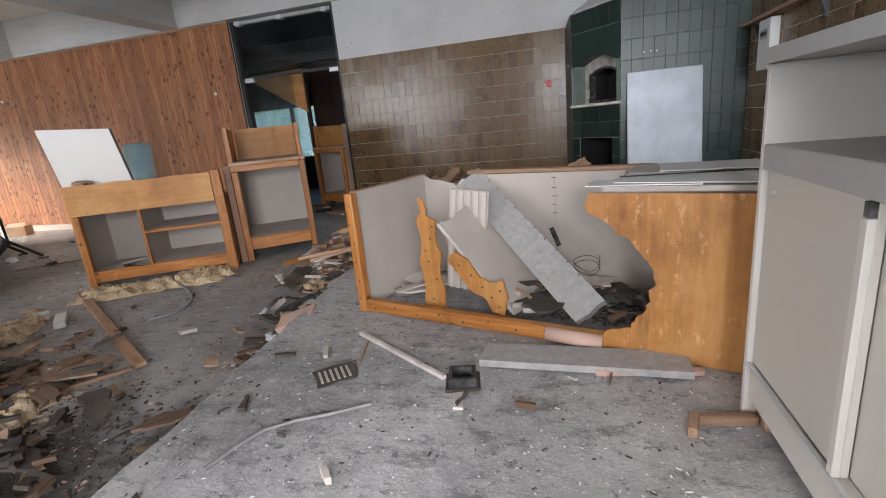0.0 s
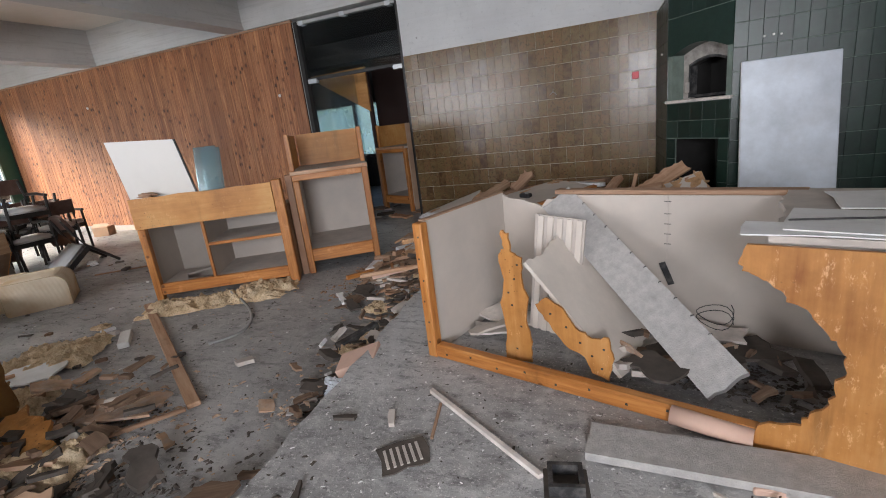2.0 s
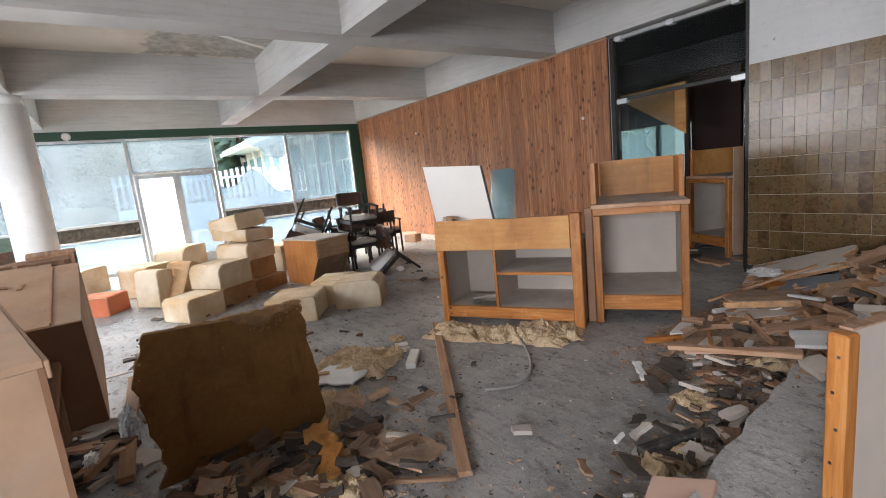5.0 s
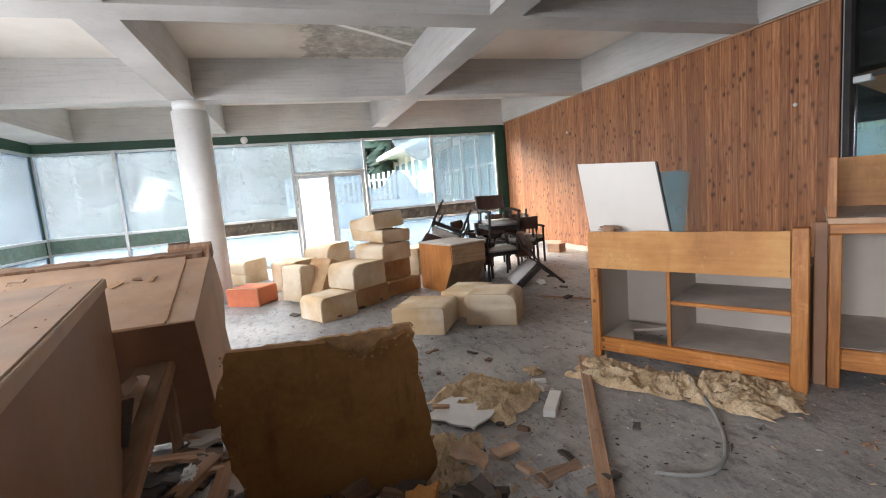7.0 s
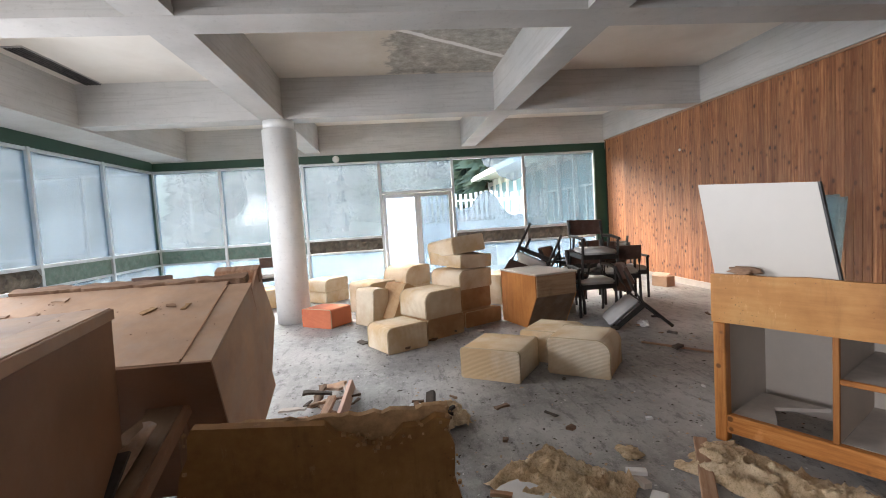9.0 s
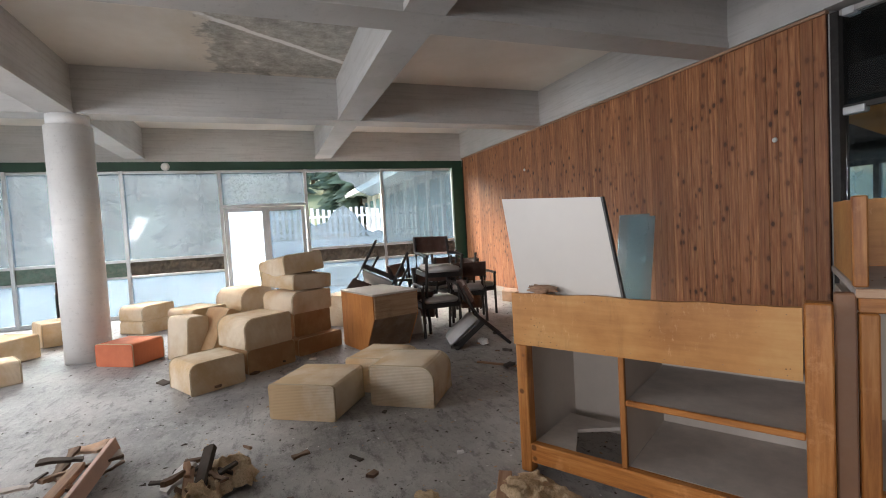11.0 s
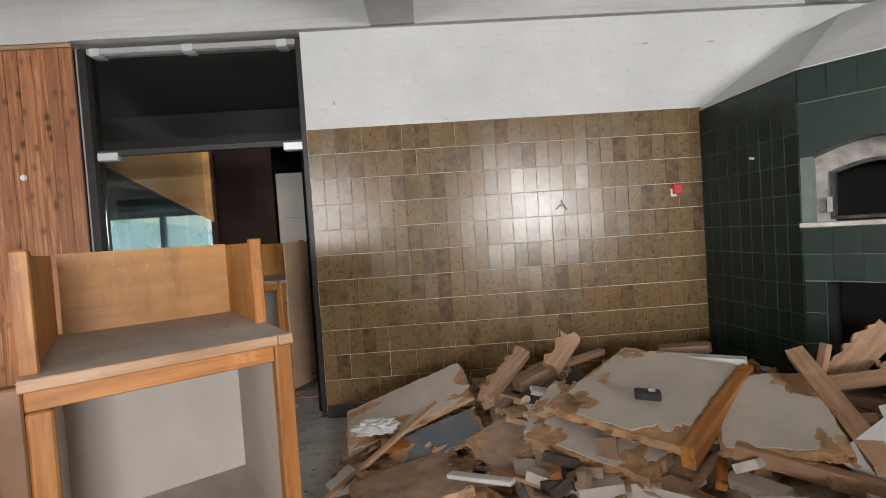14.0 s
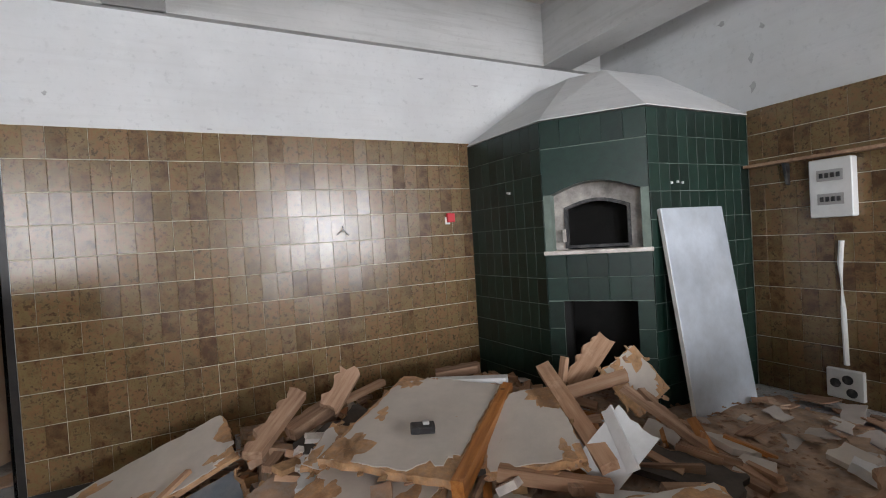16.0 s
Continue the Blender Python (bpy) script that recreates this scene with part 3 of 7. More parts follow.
def window(number, m, w, style):
    """One window bay, w wide, with a tall pane, an opaque strip and a low pane."""
    ob = thing(f"window_{number}", m, "aluminium-framed window bay with dirty glass", "window")
    ob["kind"] = "structure"
    f = 0.028
    part("window_frame", box(-f, f, -0.05, 0.05, 0.0, 2.72, 0.004), M_ALU, ob)
    part("window_frame", box(w - f - 0.002, w - f, -0.05, 0.05, 0.0, 2.72), M_ALU, ob)
    part("top_rail", box(f, w - f, -0.035, 0.035, 2.665, 2.715, 0.003), M_ALU, ob)
    part("bottom_rail", box(f, w - f, -0.035, 0.035, 0.0, 0.07, 0.003), M_ALU, ob)
    if style == "door":
        part("transom_rail", box(f, w - f, -0.035, 0.035, 1.985, 2.035, 0.003), M_ALU, ob)
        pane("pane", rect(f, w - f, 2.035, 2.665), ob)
        for a, mat in ((0.04, M_GLASSFROST), (0.80, M_GLASS)):
            leaf = part("door_leaf", box(a, a + 0.07, -0.025, 0.025, 0.07, 1.975, 0.004), M_ALU, ob)
            for q in (box(a + 0.69, a + 0.76, -0.025, 0.025, 0.07, 1.975, 0.004), box(a + 0.07, a + 0.69, -0.025, 0.025, 1.9, 1.975), box(a + 0.07, a + 0.69, -0.025, 0.025, 0.07, 0.2)):
                part("rail", q, M_ALU, leaf)
            pane("pane", rect(a + 0.07, a + 0.69, 0.2, 1.9), leaf, mat)
        part("door_handle", tube([(0.73, -0.03, 1.0), (0.73, -0.07, 1.0), (0.63, -0.07, 1.0)], 0.009), M_ALU, ob)
        return ob
    part("sill_rail", box(f, w - f, -0.045, 0.04, 1.04, 1.09, 0.003), M_ALU, ob)
    part("low_rail", box(f, w - f, -0.035, 0.035, 0.745, 0.785, 0.003), M_ALU, ob)
    if style in ("stone", "broken"):
        part("stone_strip", stone_strip(w), M_STONE, ob, "strip of dark rough stone facing", pose(0, 0.01, 0.787))
    else:
        part("green_strip", box(f, w - f, -0.012, 0.012, 0.785, 1.04), M_GREENPALE, ob, "flaking green painted panel strip")
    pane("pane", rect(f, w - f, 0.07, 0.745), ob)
    if style == "broken":
        jag = [(f, 1.09), (w - f, 1.09), (w - f, 1.35)]
        for i in range(12, 0, -1):
            x = f + (w - 2 * f) * i / 13
            jag.append((x, 1.5 + 0.42 * math.exp(-((x - 0.75) / 0.35) ** 2) + wrng.uniform(-0.07, 0.05) - 0.12 * (x > 1.1)))
        jag.append((f, 1.62))
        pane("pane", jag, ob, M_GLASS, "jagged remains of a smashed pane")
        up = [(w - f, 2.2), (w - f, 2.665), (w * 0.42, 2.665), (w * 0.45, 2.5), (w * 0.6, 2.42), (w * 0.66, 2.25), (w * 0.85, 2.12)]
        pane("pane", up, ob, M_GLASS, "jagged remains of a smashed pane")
    elif number == 6:
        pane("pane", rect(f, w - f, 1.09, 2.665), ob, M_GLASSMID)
    else:
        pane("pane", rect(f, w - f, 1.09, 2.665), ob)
    return ob


M_GLASSFROST = glass_material("milky_door_glass", 0.7, (0.36, 0.46, 0.53))
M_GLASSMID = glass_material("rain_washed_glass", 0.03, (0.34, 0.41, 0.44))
WEST_Y = (-3.37, -2.03, -0.33, 1.3, 2.91, 4.53, 6.2)
number = 1
for a, b, style in zip(WEST_Y, WEST_Y[1:], ("green", "green", "stone", "door", "broken", "stone")):
    window(number, pose(WEST, a, 0, 0, 0, 90), b - a, style)
    number += 1
for a, b in ((-12.27, -10.6), (-10.6, -8.93), (-8.93, -7.26), (-7.26, -5.6), (-5.6, -3.8), (-0.1, 1.0), (1.0, 2.1)):
    window(number, pose(b, SOUTH, 0, 0, 0, 180), b - a, "stone" if a in (-8.93,) else "green")
    number += 1
structure("trim_west", box(WEST - 0.06, WEST + 0.06, -3.46, NORTH, 2.72, 2.88), M_GREENPAINT, "dark green painted frame above the windows", None, "trim")
structure("trim_west", box(WEST - 0.06, WEST + 0.06, 6.2, NORTH + 0.02, 0.0, 2.72), M_GREENPAINT, "dark green painted window post", None, "trim")
structure("trim_west", box(WEST - 0.05, WEST + 0.07, -3.45, -3.37, 0.0, 2.72), M_GREENPAINT, "dark green painted corner post", None, "trim")
structure("trim_south", box(WEST + 0.062, 4.9, SOUTH - 0.06, SOUTH + 0.06, 2.72, 2.9), M_GREENPAINT, "dark green painted frame above the windows", None, "trim")
structure("wall_south", box(-3.77, -0.13, SOUTH - 0.1, SOUTH + 0.1, 0, 2.72), M_PLAIN, "plain grey wall between the windows")
structure("wall_south", box(2.13, 4.9, SOUTH - 0.1, SOUTH + 0.1, 0, 2.72), M_PLAIN, "plain grey wall beside the windows")
clock = thing("alarm_bell", pose(WEST + 0.062, 0.4, 2.79, 0, 90, 0), "round white alarm bell on the green frame", "bell")
dome = bmesh.new()
bmesh.ops.create_cone(dome, cap_ends=True, segments=24, radius1=0.075, radius2=0.05, depth=0.05, matrix=pose(0, 0, 0.025))
part("dome", dome, M_WHITEPLASTIC, clock)

# ---- outside ----


def terrace_material():
    k = Mat("pale_terrace_paving", 0.9)
    n = k.noise(0.6, 5, 0.65)
    k.color(k.ramp(n, (0.3, (0.3, 0.29, 0.28)), (0.7, (0.44, 0.43, 0.415))))
    return k.m


def ground_material():
    k = Mat("rough_grass_ground", 0.95)
    n = k.noise(0.08, 6, 0.7)
    k.color(k.ramp(n, (0.3, (0.05, 0.085, 0.03)), (0.7, (0.13, 0.15, 0.07))))
    return k.m


def leaf_material(name, a, b):
    k = Mat(name, 0.8)
    k.color(k.ramp(k.island(), (0.0, a), (1.0, b)))
    return k.m


M_TERRACE = terrace_material()
M_NEEDLE = leaf_material("conifer_needles", (0.05, 0.08, 0.055), (0.12, 0.16, 0.1))
M_BARK = simple("tree_bark", (0.12, 0.08, 0.05), 0.95, 0.4, 10, bump=0.8)
M_FACADE = simple("white_rendered_facade", (0.74, 0.74, 0.72), 0.8, 0.08, 1.0)
M_TEAL = simple("teal_window_glass", (0.2, 0.36, 0.4), 0.12, 0.15, 1.0)


def hill():
    bm = bmesh.new()
    nx, ny = 40, 46
    g = []
    for i in range(nx + 1):
        row = []
        for j in range(ny + 1):
            u, v = i / nx, j / ny
            x = 40 - 340 * u
            y = -200 + 400 * v
            d = max(0.0, math.hypot(min(0, x + 14), min(0.0, y + 8)) - 26)
            z = -0.12 + min(d * 0.24, 42) * (0.8 + 0.3 * noise.noise((x * 0.02, y * 0.02, 0)))
            row.append(bm.verts.new((x, y, max(-0.12, z))))
        g.append(row)
    for i in range(nx):
        for j in range(ny):
            bm.faces.new((g[i][j], g[i + 1][j], g[i + 1][j + 1], g[i][j + 1]))
    return bm


structure("ground", hill(), ground_material(), "grassy ground rising to a wooded slope", None, "ground", True)
structure("pavement_terrace", box(-30, -12.55, -14, 12, -0.11, -0.04), M_TERRACE, "pale dusty paved terrace outside the windows", None, "pavement")
structure("pavement_terrace", box(-12.55, 6, -14, -3.65, -0.11, -0.04), M_TERRACE, "pale dusty paved terrace outside the windows", None, "pavement")


def conifer(h, rng):
    """Needle clumps in whorls round a tapered trunk: two meshes."""
    trunk = bmesh.new()
    bmesh.ops.create_cone(trunk, cap_ends=True, segments=7, radius1=h * 0.018, radius2=h * 0.003, depth=h, matrix=pose(0, 0, h / 2))
    crown = bmesh.new()
    levels = 40
    for i in range(levels):
        f = i / levels
        z = h * (0.12 + 0.87 * f)
        reach = h * 0.17 * (1 - f) ** 0.8 * rng.uniform(0.7, 1.15) + 0.12
        for j in range(int(10 + 16 * (1 - f))):
            a = rng.uniform(0, 2 * math.pi)
            r1 = reach * rng.uniform(0.6, 1.1)
            tip = Vector((math.cos(a) * r1, math.sin(a) * r1, z - r1 * rng.uniform(0.25, 0.55)))
            root = Vector((math.cos(a) * r1 * 0.12, math.sin(a) * r1 * 0.12, z))
            side = Vector((-math.sin(a), math.cos(a), 0)) * r1 * rng.uniform(0.06, 0.13)
            mid = root.lerp(tip, 0.55)
            drop = Vector((0, 0, -r1 * 0.16))
            v = [crown.verts.new(p) for p in (root, mid + side + drop, tip, mid - side + drop, mid + Vector((0, 0, r1 * 0.05)))]
            crown.faces.new((v[0], v[1], v[4]))
            crown.faces.new((v[1], v[2], v[4]))
            crown.faces.new((v[2], v[3], v[4]))
            crown.faces.new((v[3], v[0], v[4]))
    return trunk, crown


trng = random.Random(3)
models = []
for i in range(4):
    h = (13, 16, 19, 10)[i]
    tb, cb = conifer(h, trng)
    models.append((link("trunk", tb, M_BARK), link("crown", cb, M_NEEDLE)))


def slope(x, y):
    d = max(0.0, math.hypot(min(0, x + 14), min(0.0, y + 8)) - 26)
    return max(-0.12, -0.12 + min(d * 0.24, 42) * (0.8 + 0.3 * noise.noise((x * 0.02, y * 0.02, 0))))


for i in range(150):
    if i < 100:
        x, y = -38 - 75 * trng.random() ** 1.3, trng.uniform(-70, 60)
    else:
        x, y = trng.uniform(-40, 14), -34 - 50 * trng.random()
    mt, mc = models[i % 4]
    tree = thing("conifer_tree", pose(x, y, slope(x, y) - 0.3, 0, 0, trng.uniform(0, 360)) @ Matrix.Scale(trng.uniform(0.75, 1.25), 4), "dark green conifer on the wooded slope", "tree", "trees on the slope")
    for nm, me in (("trunk", mt), ("crown", mc)):
        o = new(nm, me)
        o.parent = tree

bush_rng = random.Random(8)
bush = thing("broadleaf_tree", pose(-26.5, 1.6, -0.15), "yellow-green broadleaf tree beyond the terrace", "tree")
limb = bmesh.new()
tube([(0, 0, 0), (0.05, 0, 1.2), (0.0, 0.1, 2.4), (0.1, 0, 4.2)], 0.1, 7, limb)
for a in range(7):
    c, s_ = math.cos(a * 0.9), math.sin(a * 0.9)
    tube([(0.03, 0.05, 1.2 + a * 0.3), (c * 0.8, s_ * 0.8, 2.0 + a * 0.35), (c * 1.6, s_ * 1.6, 2.6 + a * 0.4)], 0.035, 5, limb)
part("trunk", limb, M_BARK, bush)
verts, faces = [], []
clumps = [(bush_rng.gauss(0, 0.95), bush_rng.gauss(0, 1.0), bush_rng.uniform(1.3, 5.2)) for _ in range(46)]
for cx, cy, cz in clumps:
    for _ in range(130):
        p = Vector((bush_rng.gauss(cx, 0.3), bush_rng.gauss(cy, 0.3), bush_rng.gauss(cz, 0.26)))
        u = Vector((bush_rng.uniform(-1, 1), bush_rng.uniform(-1, 1), bush_rng.uniform(-1, 0.4))).normalized() * 0.09
        v = Vector((bush_rng.uniform(-1, 1), bush_rng.uniform(-1, 1), bush_rng.uniform(-1, 1))).normalized() * 0.05
        n = len(verts)
        verts += [tuple(p - u), tuple(p + v), tuple(p + u), tuple(p - v)]
        faces.append((n, n + 1, n + 2, n + 3))
me = bpy.data.meshes.new("crown")
me.from_pydata(verts, [], faces)
me.materials.append(leaf_material("broad_leaves", (0.06, 0.1, 0.03), (0.16, 0.19, 0.06)))
crown = new("crown", me)
crown.parent = bush

house = thing("annexe_building", pose(-12.6, 9.2, 0), "low white annexe with tall teal windows and a flat overhanging roof", "building")
part("wall", box(-28, 0.2, 0.25, 5, -0.1, 4.0), M_FACADE, house)
part("roof", box(-29, 0.8, -1.3, 5.4, 4.0, 4.35), M_FACADE, house, "flat white overhanging roof slab")
part("base_wall", box(-28, 0.2, -0.05, 0.24, -0.1, 0.9), M_FACADE, house)
for i in range(14):
    x = -27.3 + i * 1.9
    wdw = part("window", box(x, x + 0.16, -0.06, 0.24, 0.9, 4.0), M_FACADE, house)
    part("pane", box(x + 0.16, x + 1.9, 0.1, 0.14, 0.9, 3.55), M_TEAL, wdw)
    part("window_frame", box(x + 0.16, x + 1.9, 0.05, 0.1, 2.3, 2.38), M_FACADE, wdw)
    part("window_frame", box(x + 0.98, x + 1.08, 0.04, 0.1, 0.9, 2.3), M_FACADE, wdw)

fence = thing("picket_fence", pose(-24, 1.0, -0.1), "white picket railing on a low white wall", "fence")
part("base_wall", box(-0.1, 0.1, 0, 8, 0.0, 1.25), M_FACADE, fence)
for z in (1.45, 2.2):
    part("fence_rail", box(-0.03, 0.03, 0, 8, z, z + 0.09), M_WHITEBIT, fence)
for i in range(32):
    part("picket", box(0.032, 0.06, i * 0.25, i * 0.25 + 0.13, 1.3, 2.6 + 0.06 * math.sin(i * 0.7), 0.004), M_WHITEBIT, fence)
planter = thing("planter_box", pose(-15.2, 3.5, -0.04), "pale concrete planter box on the terrace", "planter")
part("trough", box(-0.35, 0.35, -0.9, 0.9, 0, 0.5, 0.02), M_FACADE, planter)
part("soil", box(-0.3, 0.3, -0.85, 0.85, 0.5, 0.52), M_RUBBLE, planter)

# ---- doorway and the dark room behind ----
# the dim room's shade is put into its wall, ceiling and beam colour
structure("wall_corridor", box(-9.2, -9.0, NORTH + 0.22, 10.6, 0, 3.5), M_DARKROOM, "back room wall, its gloom put into the dark grey")
structure("wall_corridor", box(-1.2, -1.0, NORTH + 0.2, 10.6, 0, 3.5), M_DARKROOM, "back room wall, its gloom put into the dark grey")
structure("ceiling_corridor", box(-9.2, -1.0, NORTH + 0.3, 10.6, 2.93, 3.1), M_DARKROOM, "concrete ceiling, the room's gloom put into its dark grey", None, "ceiling")
structure("beam", box(-9.0, -1.2, 8.4, 8.75, 2.55, 2.93), M_DARKROOM, "concrete beam in the back room, gloom put into its dark grey", None, "beam")
structure("wall_corridor", box(-9.0, -7.6, 10.4, 10.6, 0, 2.93), M_DARKROOM, "back room wall, its gloom put into the dark grey")
structure("wall_corridor", box(-5.2, -1.2, 10.4, 10.6, 0, 2.93), M_DARKROOM, "back room wall, its gloom put into the dark grey")
structure("wall_corridor", box(-7.6, -5.2, 10.4, 10.6, 0, 0.7), M_DARKROOM, "back room wall under a window, its gloom put into the dark grey")
structure("wall_corridor", box(-7.6, -5.2, 10.4, 10.6, 2.0, 2.93), M_DARKROOM, "back room wall over a window, its gloom put into the dark grey")
bw = thing("window_20", pose(-5.2, 10.5, 0.7, 0, 0, 180), "dark-framed window of the back room", "window")
bw["kind"] = "structure"
for q in (box(0, 0.07, -0.05, 0.05, 0, 1.3), box(2.33, 2.4, -0.05, 0.05, 0, 1.3), box(1.1, 1.17, -0.05, 0.05, 0, 1.3), box(0.07, 2.33, -0.05, 0.05, 1.22, 1.3), box(0.07, 2.33, -0.05, 0.05, 0, 0.07)):
    part("window_frame", q, M_BLACKPLASTIC, bw)
pane("pane", rect(0.07, 1.1, 0.07, 1.22), bw, M_GLASSBACK)
pane("pane", rect(1.17, 2.33, 0.07, 1.22), bw, M_GLASSBACK)

door = thing("door_1", pose(-4.65, NORTH + 0.08, 0), "frameless glass double door in a black frame, one leaf open", "door")
door["kind"] = "structure"
part("door_frame", box(0.0, 0.06, -0.06, 0.06, 0, 2.9, 0.003), M_BLACKWOOD, door)
part("door_frame", box(1.605, 1.65, -0.06, 0.06, 0, 2.9, 0.003), M_BLACKWOOD, door)
part("top_channel", box(0.06, 1.605, -0.045, 0.045, 2.86, 2.9), M_SHELFGREY, door)
part("transom_bar", box(0.06, 1.605, -0.02, 0.02, 2.105, 2.15, 0.003), M_BLACKWOOD, door)
pane("transom_pane", rect(0.06, 1.605, 2.15, 2.86), door, M_GLASSCLEAN)
pane("left_leaf", rect(0.07, 0.82, 0.02, 2.1), door, M_GLASSCLEAN)
leaf = part("right_leaf", box(-0.008, 0.008, 0.0, 0.75, 0.02, 2.1), M_GLASSCLEAN, door, "clear glass leaf standing open", pose(1.57, 0.03, 0, 0, 0, 8))
leaf.visible_shadow = False
for x, z in ((0.12, 2.845), (0.8, 2.845), (1.5, 2.845)):
    part("clamp", box(x - 0.04, x + 0.04, -0.05, 0.05, z, z + 0.06, 0.004), M_ALU, door, "small aluminium clamp")
for x in (0.14, 1.53):
    part("hinge_fitting", box(x - 0.075, x + 0.075, -0.035, 0.035, 2.07, 2.13, 0.004), M_ALU, door, "brushed aluminium corner fitting")
part("door_handle", tube([(0.74, -0.05, 0.85), (0.74, -0.05, 1.25)], 0.014), M_ALU, door)

stair = thing("plywood_sheet", pose(-5.35, 7.55, 0), "varnished plywood sheet cut on a slant", "board")
part("sheet", prism([(0.0, 2.3), (1.12, 2.32), (1.12, 1.62)], 0.03, "Y"), M_PLY, stair)
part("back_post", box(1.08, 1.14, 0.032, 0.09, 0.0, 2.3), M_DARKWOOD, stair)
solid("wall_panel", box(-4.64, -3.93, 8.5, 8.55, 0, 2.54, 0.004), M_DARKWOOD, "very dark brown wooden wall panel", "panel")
locker = thing("tall_cupboard", pose(-3.9, 8.52, 0), "tall grey-white cupboard standing in the dark room", "cupboard")
part("body", box(0, 0.62, 0, 0.5, 0, 2.2, 0.004), M_LAMINATE, locker)
for i in range(4):
    part("door", box(0.02, 0.6, -0.02, -0.001, 0.03 + i * 0.545, 0.56 + i * 0.545, 0.004), M_LAMINATE, locker)

# ---- wooden counters in the middle of the room ----


def counter_shelf():
    """The low counter: plank front over two open bays."""
    m = pose(-4.40, 3.31, 0, 0, 0, 29.8)
    ob = thing("bar_counter", m, "open-fronted orange pine bar counter with a plank front and dusty shelves", "counter")
    w, d = 1.33, 0.68
    part("post", box(0, 0.065, 0, 0.07, 0.0, 0.7, 0.006), M_ORANGE_Z, ob)
    part("post", box(1.245, w, -0.01, 0.07, 0.0, 1.0, 0.006), M_ORANGE_Z, ob)
    part("front_panel", prism(torn(1.24, 0.275, 0.004, random.Random(2), "t", 0.06), 0.028, "Y"), M_PLY, ob, "varnished plywood front with nail heads", pose(0, -0.012, 0.705))
    part("bottom_rail", box(0.065, 1.245, 0, 0.05, 0.06, 0.165, 0.006), M_ORANGE_X, ob)
    part("divider", box(0.547, 0.57, 0.04, d - 0.02, 0.165, 0.705), M_LAMINATE, ob)
    part("divider_edge", box(0.545, 0.572, 0.014, 0.039, 0.165, 0.705, 0.003), M_ORANGE_Z, ob, "orange pine edge strip")
    part("shelf", box(0.574, 1.243, 0.03, d - 0.02, 0.472, 0.492), M_DUSTTOP, ob, "shelf board thick with dust")
    part("shelf_edge", box(0.574, 1.243, 0.012, 0.03, 0.468, 0.496, 0.004), M_ORANGE_X, ob)
    part("floor_board", box(0.572, 1.245, 0.05, d - 0.02, 0.14, 0.165), M_DUSTTOP, ob)
    part("floor_board", prism([(0.07, 0.05), (0.30, 0.05), (0.2, 0.3), (0.42, 0.48), (0.07, 0.5)], 0.02), M_DUSTTOP, ob, "broken dusty floor board", pose(0, 0, 0.14))
    part("back_panel", box(0.02, w - 0.02, d - 0.02, d, 0.02, 0.70), M_LAMINATE, ob)
    part("side_panel", box(0.01, 0.03, 0.07, d - 0.02, 0.02, 0.7), M_LAMINATE, ob)
    part("side_panel", box(w - 0.03, w - 0.01, 0.07, d - 0.02, 0.02, 0.735), M_HARDBOARD, ob)
    part("deck", box(0.02, w - 0.03, 0.02, d - 0.02, 0.705, 0.722), M_DUSTTOP, ob)
    for i in range(11):
        for z in (0.725, 0.958):
            part("nail", box(0.03 + i * 0.118 + 0.02 * math.sin(i * 2.3 + z), 0.0335 + i * 0.118 + 0.02 * math.sin(i * 2.3 + z), -0.0145, -0.012, z + 0.006 * math.sin(i * 1.7), z + 0.0035 + 0.006 * math.sin(i * 1.7)), M_OLIVE, ob)
    return ob


counter_shelf()

hutch_m = pose(-3.27, 4.165, 0, 0, 0, 34)


